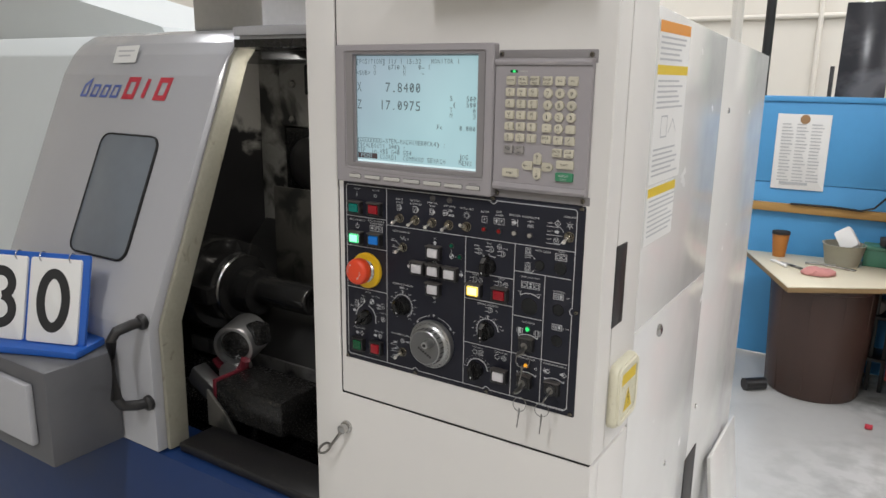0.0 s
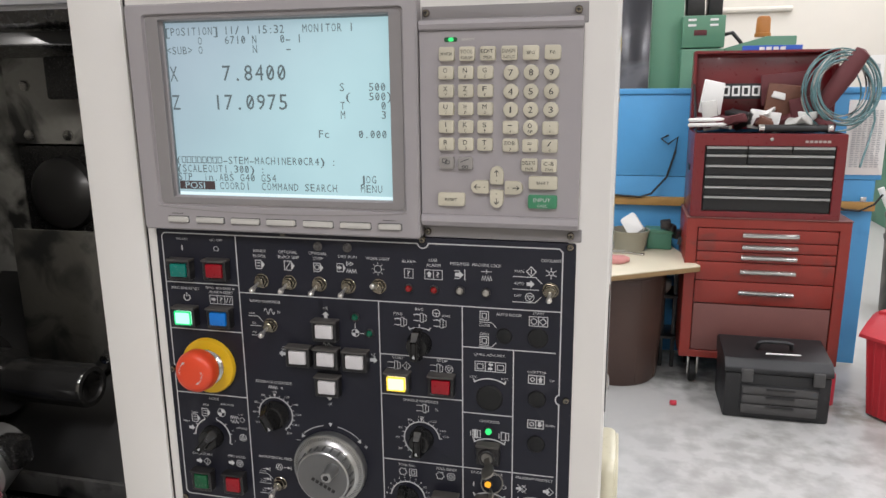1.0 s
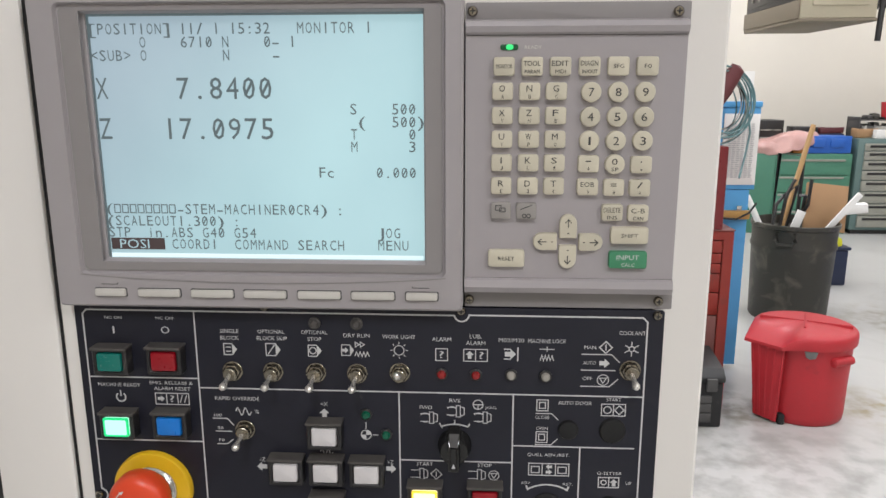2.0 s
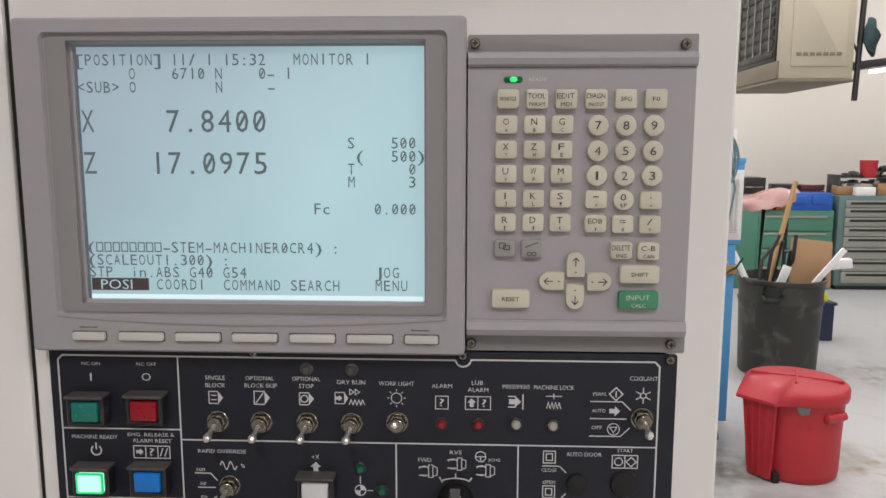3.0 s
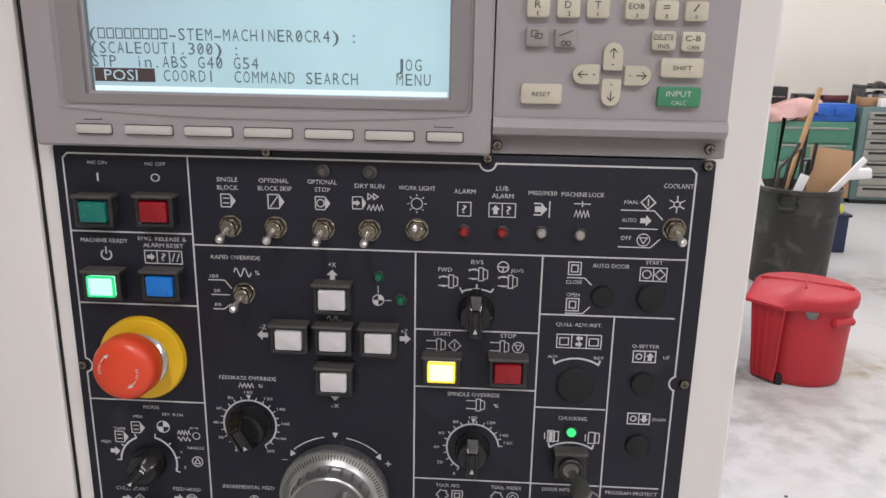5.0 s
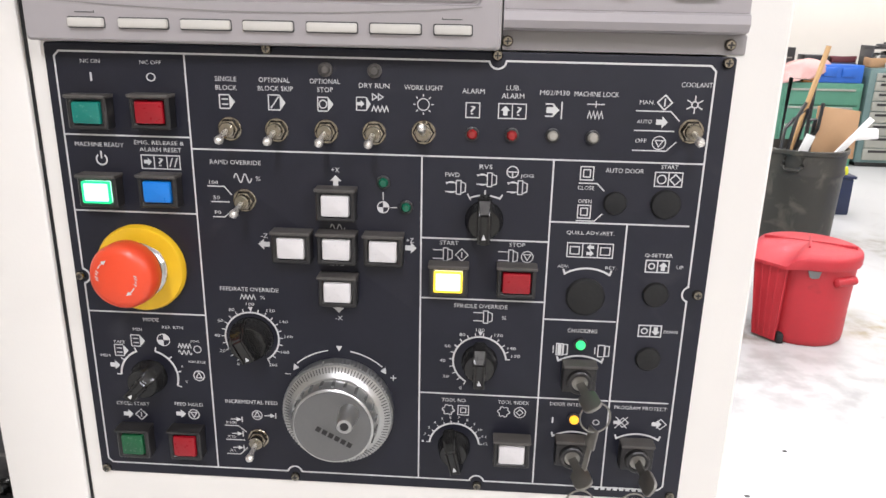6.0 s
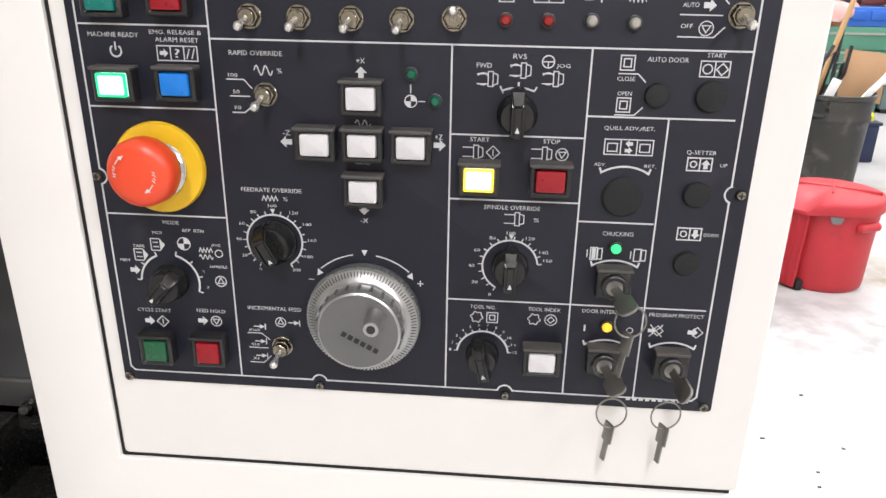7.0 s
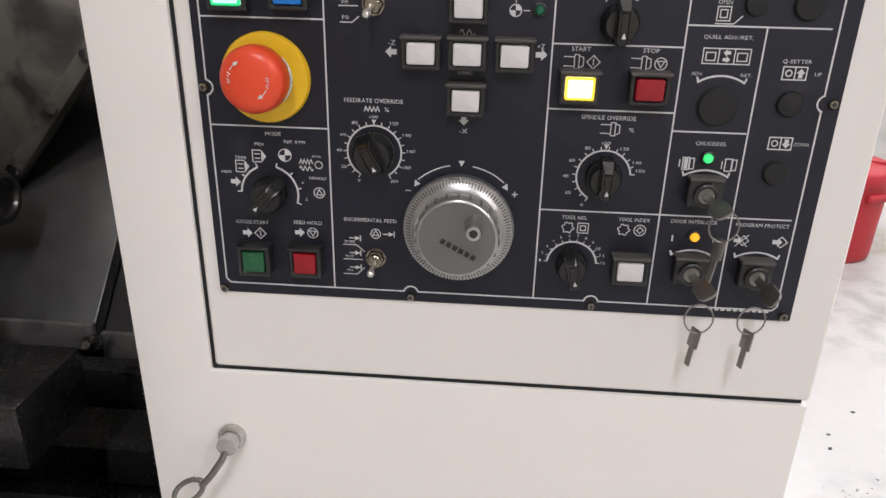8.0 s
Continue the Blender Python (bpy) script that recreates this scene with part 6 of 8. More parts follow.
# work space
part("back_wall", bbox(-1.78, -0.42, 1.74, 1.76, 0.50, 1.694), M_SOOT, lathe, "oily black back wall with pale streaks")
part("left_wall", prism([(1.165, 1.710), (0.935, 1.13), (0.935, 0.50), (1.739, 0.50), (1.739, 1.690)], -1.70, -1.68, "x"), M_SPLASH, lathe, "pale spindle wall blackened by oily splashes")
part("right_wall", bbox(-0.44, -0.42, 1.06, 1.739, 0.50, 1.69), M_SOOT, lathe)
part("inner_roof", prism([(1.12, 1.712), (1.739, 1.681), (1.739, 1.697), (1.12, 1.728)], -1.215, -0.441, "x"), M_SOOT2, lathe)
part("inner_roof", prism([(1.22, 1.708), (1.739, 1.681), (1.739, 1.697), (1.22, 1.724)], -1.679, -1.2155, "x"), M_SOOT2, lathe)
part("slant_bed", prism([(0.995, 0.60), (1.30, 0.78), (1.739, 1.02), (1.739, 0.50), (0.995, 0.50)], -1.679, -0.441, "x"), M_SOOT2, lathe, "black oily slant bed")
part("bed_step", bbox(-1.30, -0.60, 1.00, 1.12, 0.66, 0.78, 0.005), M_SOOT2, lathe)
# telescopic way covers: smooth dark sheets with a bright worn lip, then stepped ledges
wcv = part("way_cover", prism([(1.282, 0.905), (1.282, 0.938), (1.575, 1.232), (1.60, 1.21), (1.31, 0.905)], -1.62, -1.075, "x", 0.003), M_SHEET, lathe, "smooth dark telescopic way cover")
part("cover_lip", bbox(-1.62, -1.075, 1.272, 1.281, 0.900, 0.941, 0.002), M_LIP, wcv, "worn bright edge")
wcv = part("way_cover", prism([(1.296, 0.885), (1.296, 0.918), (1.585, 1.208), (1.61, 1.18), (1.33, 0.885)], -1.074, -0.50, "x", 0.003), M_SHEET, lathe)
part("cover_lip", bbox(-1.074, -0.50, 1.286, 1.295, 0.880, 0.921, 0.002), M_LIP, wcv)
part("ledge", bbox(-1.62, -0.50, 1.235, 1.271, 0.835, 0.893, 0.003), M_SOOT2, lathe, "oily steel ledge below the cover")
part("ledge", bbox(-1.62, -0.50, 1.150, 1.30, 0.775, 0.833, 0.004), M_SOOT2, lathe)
part("splash_plate", prism([(-1.245, 1.09), (-1.055, 1.318), (-1.055, 1.36), (-1.44, 1.36), (-1.44, 1.09)], 1.436, 1.444, "y", 0.002), M_GRIME, lathe, "spotted grimy plate behind the rail")
rail = part("splash_rail", moved(bbox(-0.14, 0.20, 1.405, 1.435, -0.012, 0.012, 0.004), Matrix.Translation((-1.17, 0, 1.196)) @ Matrix.Rotation(radians(-50.3), 4, "Y")), M_GRIME, lathe, "grimy diagonal rail across the back")
for k in (-0.10, 0.02, 0.12):
    part("bolt", turned((-1.17 + 0.639 * k, 1.405, 1.196 + 0.769 * k), (0, -1, 0), [(0, 0.010), (0.006, 0.009), (0.007, 0)], 6), M_STEEL, rail)
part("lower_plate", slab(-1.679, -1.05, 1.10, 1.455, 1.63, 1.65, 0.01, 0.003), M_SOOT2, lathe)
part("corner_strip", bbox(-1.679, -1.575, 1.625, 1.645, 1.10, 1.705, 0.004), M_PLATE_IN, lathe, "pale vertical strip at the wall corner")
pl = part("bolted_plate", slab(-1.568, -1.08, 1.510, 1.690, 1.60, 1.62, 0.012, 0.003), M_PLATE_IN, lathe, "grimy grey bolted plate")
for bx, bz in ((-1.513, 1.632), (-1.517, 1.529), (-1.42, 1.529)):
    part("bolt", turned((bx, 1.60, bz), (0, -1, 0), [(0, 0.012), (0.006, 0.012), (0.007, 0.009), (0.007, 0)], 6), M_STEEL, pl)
# no hollow here: a dark slab carries the recess's shade
part("recess", slab(-1.56, -1.08, 1.26, 1.506, 1.612, 1.63, 0.01, 0.002), M_SOOT2, lathe, "dark slab for the shaded recess behind the round cover")
part("pulley_cover", turned((-1.452, 1.612, 1.405), (0, -1, 0), [(0, 0.078), (0.02, 0.076), (0.034, 0.062), (0.042, 0.030), (0.044, 0)], 40), M_SHEET, lathe, "dark round pulley cover")
part("under_bar", moved(bbox(-0.15, 0.15, 1.575, 1.611, -0.020, 0.018, 0.004), Matrix.Translation((-1.43, 0, 1.255)) @ Matrix.Rotation(radians(-16), 4, "Y")), M_PLATE_IN, lathe, "pale bar under the round cover")
part("lamp_box", bbox(-1.340, -1.12, 1.46, 1.599, 1.606, 1.685, 0.006), M_SOOT2, lathe, "black work lamp housing")
ck = part("chuck", turned((-1.679, 1.30, 1.105), (1, 0, 0), [(0, 0.10), (0.05, 0.10), (0.055, 0.128), (0.17, 0.128), (0.185, 0.12), (0.185, 0.06)], 56), M_DSTEEL, lathe, "dark steel lathe chuck")
part("chuck_nose", turned((-1.495, 1.30, 1.105), (1, 0, 0), [(0, 0.098), (0.05, 0.095), (0.056, 0.085), (0.075, 0.085), (0.080, 0.064), (0.14, 0.060), (0.145, 0.040)], 48), M_DSTEEL, ck)
part("chuck_ring", turned((-1.440, 1.30, 1.105), (1, 0, 0), [(0, 0.0855), (0.004, 0.089), (0.010, 0.089), (0.014, 0.0855)], 48), M_STEEL, ck, "bright ring on the chuck nose")
part("bar_stub", turned((-1.35, 1.30, 1.112), (1, 0, 0), [(0, 0.038), (0.165, 0.038), (0.171, 0.035), (0.171, 0.027), (0.165, 0.025), (0.15, 0)], 40), M_DSTEEL, ck, "polished bar in the chuck")
for k in range(3):
    a = radians(90 + 120 * k)
    part("jaw", moved(bbox(-1.497, -1.43, -0.022, 0.022, 0.045, 0.118, 0.004), Matrix.Translation((0, 1.30, 1.105)) @ Matrix.Rotation(a, 4, "X")), M_DSTEEL, ck)
tr = part("turret_holder", turned((-1.262, 1.165, 1.052), (0.42, -1, -0.05), [(0, 0.050), (0.085, 0.050), (0.090, 0.047), (0.090, 0.040), (0.074, 0.037), (0.074, 0)], 36), M_ALU, lathe, "silver boring bar holder")
part("holder_bore", turned((-1.237, 1.105, 1.049), (0.42, -1, -0.05), [(0, 0.034), (0.014, 0.034), (0.016, 0.018), (0.010, 0.016), (0.010, 0)], 28), M_SOOT2, tr)
part("red_guard", tube([(-1.245 + 0.056 * math.cos(a), 1.085, 1.040 + 0.058 * math.sin(a)) for a in [radians(215 + 13 * k) for k in range(11)]], 0.011, 8), M_GUARD, tr, "red plastic guard")
part("holder_clamp", moved(bbox(-0.025, 0.025, 1.11, 1.15, -0.025, 0.025, 0.010), Matrix.Translation((-1.195, 0, 1.075))), M_SOOT2, tr)
part("small_holder", turned((-1.252, 1.13, 0.985), (0.3, -1, 0), [(0, 0.026), (0.06, 0.026), (0.06, 0)], 20), M_ALU, tr)
part("tool_arm", moved(bbox(-0.075, 0.03, -0.02, 0.02, -0.022, 0.022, 0.006), Matrix.Translation((-1.255, 1.05, 0.945)) @ Matrix.Rotation(radians(28), 4, "Y")), M_ALU_D, tr)
part("red_guard", bbox(-1.205, -1.194, 1.00, 1.10, 0.915, 1.005, 0.003), M_GUARD, tr)
part("coolant_block", bbox(-1.192, -0.995, 0.998, 1.12, 0.925, 1.003, 0.004), M_SOOT2, lathe, "black steel block on the slide")
for k in range(5):
    part("coolant_nozzle", turned((-1.00 + 0.055 * k, 1.16 + 0.02 * (k % 2), 0.985 + 0.012 * (k % 3)), (0.3, -1, 0.5 - 0.2 * k), [(0, 0.010), (0.03, 0.010), (0.034, 0.006), (0.05, 0.005), (0.05, 0)], 12), M_ALU_D if k % 2 else M_SOOT2, lathe)
part("drip_plate", prism([(-1.208, 0.902), (-1.12, 0.902), (-1.15, 0.94), (-1.208, 0.985)], 0.985, 0.993, "y", 0.002), M_GRIME, lathe, "grimy plate at the sill")
d = bpy.data.lights.new("work_light", "AREA")
d.shape, d.size, d.size_y, d.energy, d.color = "RECTANGLE", 0.35, 0.04, 1.4, (1.0, 0.97, 0.92)
wl = new("work_light", d)
wl.matrix_world = look((-1.0, 1.205, 1.684), (-1.25, 1.62, 1.15))
part("work_lamp", bbox(-1.19, -0.81, 1.170, 1.195, 1.688, 1.706, 0.004), M_RUBBER, lathe, "slim work lamp under the lathe roof")
part("wet_sill", bbox(-1.199, CX0 - 0.001, 0.90, 0.995, 0.879, 0.90, 0.004), M_BLACK, lathe)

# warning sheet on the side cover
lab = thing("warning_label", (SX, 1.13, 1.42), "white safety notice with orange and yellow bands", "label")
TS2 = Matrix(((0, -1, 0, SX), (1, 0, 0, 0), (0, 0, 1, 0), (0, 0, 0, 1)))
for z0, z1 in ((1.508, 1.738), (1.417, 1.503)):
    part("sheet", moved(slab(1.052, 1.212 if z0 > 1.5 else 1.195, z0, z1, -0.0012, 0.0, 0.003, 0.0003), TS2), M_PAPER, lab)
for z0, z1, m_, y1 in ((1.722, 1.738, M_LBLO, 1.212), (1.664, 1.678, M_LBLY, 1.212), (1.489, 1.503, M_LBLY, 1.195)):
    part("band", moved(flat([[(1.0525, z0), (y1 - 0.0005, z0), (y1 - 0.0005, z1 - 0.0005), (1.0525, z1 - 0.0005)]], -0.0016), TS2), m_, lab)
zz = 1.714
while zz > 1.425:
    if not any(a - 0.003 < zz < b + 0.003 for a, b in ((1.664, 1.678), (1.485, 1.512), (1.565, 1.610))):
        y1 = 1.075 + random.uniform(0.07, 0.125)
        part("text_bar", moved(flat([[(1.06, zz), (y1, zz), (y1, zz + 0.0028), (1.06, zz + 0.0028)]], -0.0016), TS2), M_INK, lab)
    zz -= 0.0075
part("diagram", moved(strokes([rect2(1.09, 1.12, 1.575, 1.605), [(1.13, 1.58), (1.15, 1.60), (1.17, 1.58)]], 0.002, -0.0016), TS2), M_INK, lab)

# ---------- chip box and number stand ----------
cb = thing("chip_box", (-1.7, 0.79, 0.885), "grey painted sheet-metal box fixed to the lathe front", "metal box")
part("body", bbox(-2.3, -1.330, 0.706, 0.862, 0.888, 1.090, 0.005), M_CHIPBOX, cb)
part("front_pocket", bbox(-2.25, -1.372, 0.690, 0.705, 0.93, 1.06, 0.004), M_DOOR, cb, "pale front pocket")
ns = thing("number_stand", (-1.45, 0.80, 1.091), "blue flip-card stand showing black numerals 3 and 0", "number stand")
NM = Matrix.Translation((-1.372, 0.80, 1.107)) @ Matrix.Rotation(radians(20), 4, "Z")
part("base", moved(prism([(-0.50, -0.045), (0.022, -0.028), (0.018, 0.10), (-0.50, 0.10)], -0.0155, -0.001, "z", 0.002), NM), M_TRAYB, ns, "blue plastic base")
TL = NM @ Matrix.Rotation(radians(-14), 4, "X")
part("backboard", moved(slab(-0.275, 0.014, 0.0, 0.188, 0.006, 0.012, 0.003, 0.001), TL), M_TRAYB, ns, "blue backboard")
for x0, digit in ((-0.122, "0"), (-0.252, "3")):
    c = part("card", moved(slab(x0, x0 + 0.121, 0.002, 0.178, 0.0, 0.0055, 0.006, 0.0008), TL), M_PAPER, ns, "white flip card")
    lines = [[(x0 + 0.060 + 0.030 * math.sin(a), 0.090 + 0.056 * math.cos(a)) for a in [2 * math.pi * k / 32 for k in range(33)]]]
    if digit == "3":
        lines = [[(x0 + 0.060 + 0.028 * math.sin(radians(a)), 0.118 + 0.027 * math.cos(radians(a))) for a in range(-70, 171, 16)], [(x0 + 0.060 + 0.032 * math.sin(radians(a)), 0.064 + 0.030 * math.cos(radians(a))) for a in range(10, 251, 16)]]
    part("numeral", moved(strokes(lines, 0.021, -0.0004), TL), M_INKD, c, "black numeral")
    for dx in (0.025, 0.096):
        part("binding_ring", moved(tube([(x0 + dx, 0.004 + 0.010 * math.cos(a), 0.180 + 0.010 * math.sin(a)) for a in [2 * math.pi * k / 16 for k in range(16)]], 0.0014, 6, True), TL), M_STEEL, c)

# ---------- blue partition ----------
part_ = thing("partition", (-0.4, 4.68, 0.0), "sky blue painted board partition with an ochre rail", "partition")
part("upper_board", bbox(-2.4, 1.1, 4.655, 4.70, 1.085, 1.548, 0.003), M_BLUEP, part_)
part("lower_board", bbox(-2.4, 1.076, 4.66, 4.70, 0.02, 1.083, 0.003), M_BLUEP, part_)
part("top_rail", bbox(-2.4, 1.104, 4.645, 4.71, 1.549, 1.580, 0.004), M_BLUEP, part_)
part("wood_rail", bbox(-2.4, 1.08, 4.630, 4.658, 0.915, 0.965, 0.004), M_OCHRE, part_, "ochre wooden rail")
part("clip", bbox(1.00, 1.03, 4.622, 4.632, 0.97, 0.995, 0.003), M_STEEL, part_)


def notice(name, x0, x1, z0, z1, rows, cols, label, y=4.653):
    p = thing(name, ((x0 + x1) / 2, y, z0), label, "poster")
    part("sheet", bent(slab(x0, x1, z0, z1, y - 0.002, y, 0.002, 0.0004), 0.002, 9, rows), M_PAPER, p)
    for c in range(cols):
        for r in range(rows):
            xa = x0 + 0.03 + c * (x1 - x0 - 0.05) / cols
            za = z1 - 0.06 - r * (z1 - z0 - 0.09) / rows
            w_ = (x1 - x0 - 0.05) / cols * random.uniform(0.55, 0.85)
            part("text_bar", flat([[(xa, za), (xa + w_, za), (xa + w_, za + 0.006), (xa, za + 0.006)]], y - 0.005), M_INK, p)
    return p


po = notice("notice", -0.645, -0.365, 1.050, 1.480, 18, 3, "white printed notice pinned to the blue board")
part("emblem", turned((-0.50, 4.650, 1.452), (0, -1, 0), [(0, 0.026), (0.002, 0.026), (0.002, 0.016), (0.003, 0.015), (0.003, 0)], 24), M_CARDB, po, "brown round emblem")
part("title_bar", flat([[(-0.60, 1.078), (-0.45, 1.078), (-0.45, 1.092), (-0.60, 1.092)]], 4.647), M_INK, po)
notice("chart", 0.900, 1.098, 1.112, 1.512, 26, 6, "white wall chart full of fine columns on the blue board")
sg = thing("small_sign", (1.03, 4.68, 1.58), "small white sign standing on the partition", "sign")
part("card", slab(0.985, 1.055, 1.581, 1.745, 4.674, 4.682, 0.002, 0.001), M_PAPER, sg)
part("picture", flat([[(0.995, 1.59), (1.045, 1.59), (1.045, 1.62), (0.995, 1.62)], [(1.005, 1.66), (1.035, 1.66), (1.035, 1.70), (1.005, 1.70)]], 4.6735), M_INK, sg)
single("cable", tube([(-0.02, 4.645, 1.32), (-0.06, 4.64, 1.30), (-0.02, 4.63, 1.27), (0.03, 4.635, 1.31), (0.02, 4.64, 1.22), (-0.02, 4.63, 1.08), (-0.10, 4.625, 0.985), (-0.16, 4.62, 0.965), (-0.30, 4.622, 0.972), (-0.52, 4.622, 0.970)], 0.006, 8), M_CABLE, "black cable looped down the blue board", "cable")
single("cable", tube([(0.84, 4.62, 0.96), (0.92, 4.61, 0.925), (1.00, 4.61, 0.92), (1.07, 4.62, 0.955), (1.11, 4.63, 1.01)], 0.006, 8), M_CABLE, "dark cable along the wooden rail", "cable")

# machine tops behind the partition
gm = thing("green_machine", (0.02, 5.0, 0.0), "machine-green enamelled column of another machine", "machine tool")
part("column", bbox(-0.135, 0.045, 4.93, 5.3, 0.0, 2.30, 0.006), M_GREENM, gm)
part("head", bbox(0.035, 0.270, 4.86, 5.25, 0.0, 1.800, 0.006), M_GREENM, gm)
part("head", bbox(0.035, 0.270, 4.86, 5.25, 1.806, 1.985, 0.006), M_GREENM, gm)
for xx in (0.065, 0.185):
    for zz in (1.925, 1.955):
        part("vent_slot", slab(xx, xx + 0.045, zz, zz + 0.012, 4.856, 4.86, 0.003, 0.001), M_PAPER, gm)
part("name_plate", slab(0.10, 0.17, 1.875, 1.905, 4.855, 4.86, 0.003, 0.001), M_MAROON, gm)
part("motor", bent(join(bbox(0.06, 0.16, 4.95, 5.15, 1.986, 2.12, 0.01), bbox(0.18, 0.26, 4.95, 5.12, 1.986, 2.20, 0.01)), 0.004, 20), M_BLACK, gm, "dark motor on top")
part("conduit", tube([(0.272, 4.95, 1.88), (0.32, 4.94, 1.89), (0.37, 4.93, 1.83), (0.395, 4.93, 1.70), (0.39, 4.93, 1.5)], 0.012, 10), M_BLACK, gm)
dp = thing("smoked_guard", (-0.28, 4.9, 0.0), "dark smoked guard panel of a machine", "machine guard")
part("panel", prism([(-0.41, 0.0), (-0.14, 0.0), (-0.14, 2.10), (-0.385, 2.10)], 4.88, 4.91, "y", 0.003), M_GLASSD, dp)
part("frame", bbox(-0.43, -0.41, 4.87, 4.92, 0.0, 1.75, 0.003), M_BLACK, dp)
va = thing("machine_sign", (0.48, 4.80, 1.55), "green machine top with a blue sign and amber beacon", "machine tool")
part("body", prism([(0.27, 0.0), (0.66, 0.0), (0.66, 1.865), (0.50, 1.865), (0.27, 1.80)], 4.90, 5.2, "y", 0.005), M_GREENM, va)
part("sign", slab(0.335, 0.635, 1.757, 1.803, 4.62, 4.635, 0.003, 0.001), M_SIGNB, va, "blue sign with white blocks")
for k in range(4):
    part("sign_block", flat([[(0.42 + 0.035 * k, 1.766), (0.446 + 0.035 * k, 1.766), (0.446 + 0.035 * k, 1.795), (0.42 + 0.035 * k, 1.795)]], 4.6195), M_PAPER, va)
part("sign_post", bbox(0.46, 0.50, 4.636, 4.90, 1.765, 1.795, 0.003), M_GREENM, va)
part("beacon", turned((0.49, 4.98, 1.865), (0, 0, 1), [(0, 0.045), (0.02, 0.045), (0.022, 0.040), (0.10, 0.038), (0.115, 0.030), (0.118, 0)], 24), M_CUP, va, "amber beacon")
single("conduit_pipe", tube([(-0.80, 4.98, 0.0), (-0.80, 4.98, 4.2)], 0.028, 10), M_CABLE, "dark steel pipe rising behind the lathe", "pipe")
single("conduit_pipe", tube([(-1.00, 5.02, 0.0), (-1.00, 5.02, 4.2)], 0.035, 10), M_WALL, "cream painted pipe rising along the wall", "pipe")
single("conduit_pipe", tube([(-4.0, 9.86, 2.42), (1.6, 9.86, 2.42)], 0.03, 8), M_WALL, "cream painted conduit along the back wall", "pipe")
single("conduit_pipe", tube([(-1.05, 9.85, 0.1), (-1.05, 9.85, 4.2)], 0.03, 8), M_WALL, "cream painted conduit along the back wall", "pipe")

# ---------- red tool storage ----------
tc_ = thing("tool_chest", (0.435, 4.4, 0.93), "dark red tool chest with black drawers, lid open, cluttered", "tool chest")
part("body", ring(0.080, 0.792, 0.934, 1.362, 0.135, 0.745, 0.965, 1.300, 4.20, 4.22, 0.006, 0.003, 0.003), M_CHEST, tc_)
part("side", bbox(0.080, 0.098, 4.22, 4.58, 0.934, 1.362, 0.003), M_CHEST, tc_)
part("side", bbox(0.774, 0.792, 4.22, 4.58, 0.934, 1.362, 0.003), M_CHEST, tc_)
part("inner_back", bbox(0.098, 0.774, 4.225, 4.58, 0.940, 1.345, 0.0), M_BLACK, tc_)
part("lid", bbox(0.080, 0.792, 4.560, 4.585, 1.362, 1.775, 0.005), M_CHEST, tc_, "open lid standing up")
part("lid_rim", ring(0.080, 0.792, 1.366, 1.775, 0.096, 0.776, 1.382, 1.760, 4.50, 4.56, 0.006, 0.004, 0.002), M_CHEST, tc_)
part("lid_stay", tube([(0.09, 4.24, 1.36), (0.088, 4.50, 1.60)], 0.006, 6), M_BLACK, tc_)
rowsz = [(1.262, 1.296, (0.139, 0.338, 0.545, 0.741)), (1.208, 1.256, (0.139, 0.338, 0.741)), (1.152, 1.203, (0.139, 0.741)), (1.100, 1.147, (0.139, 0.741)), (1.048, 1.095, (0.139, 0.741)), (0.970, 1.043, (0.139, 0.741))]
for z0, z1, xs in rowsz:
    for xa, xb in zip(xs, xs[1:]):
        d = part("drawer", bbox(xa + 0.003, xb - 0.003, 4.204, 4.224, z0, z1, 0.002), M_DRAWB, tc_)
        part("drawer_pull", prism([(4.204, z1 - 0.012), (4.192, z1 - 0.010), (4.190, z1 + 0.001), (4.204, z1 + 0.002)], xa + 0.004, xb - 0.004, "x"), M_ALU, d, "silver drawer pull strip")
part("lock", turned((0.445, 4.20, 1.335), (0, -1, 0), [(0, 0.009), (0.004, 0.009), (0.005, 0)], 14), M_STEEL, tc_)
for k in range(6):
    part("name_block", flat([[(0.60 + 0.02 * k, 1.318), (0.615 + 0.02 * k, 1.318), (0.615 + 0.02 * k, 1.330), (0.60 + 0.02 * k, 1.330)]], 4.1992), M_ALU, tc_)
part("side_grip", bbox(0.073, 0.080, 4.33, 4.43, 1.16, 1.19, 0.003), M_BLACK, tc_)

rc = thing("roller_cabinet", (0.46, 4.4, 0.0), "brick red roller tool cabinet with silver pulls on casters", "tool cabinet")
part("body", ring(0.070, 0.852, 0.165, 0.928, 0.125, 0.800, 0.205, 0.880, 4.19, 4.21, 0.005, 0.003, 0.003), M_ROLLER, rc)
part("side", bbox(0.070, 0.088, 4.21, 4.60, 0.165, 0.928, 0.003), M_ROLLER, rc)
part("side", bbox(0.834, 0.852, 4.21, 4.60, 0.165, 0.928, 0.003), M_ROLLER, rc)
part("core", bbox(0.088, 0.834, 4.216, 4.60, 0.17, 0.915), M_BLACK, rc)
part("top", bbox(0.066, 0.856, 4.186, 4.605, 0.929, 0.934, 0.001), M_ROLLDUST, rc)
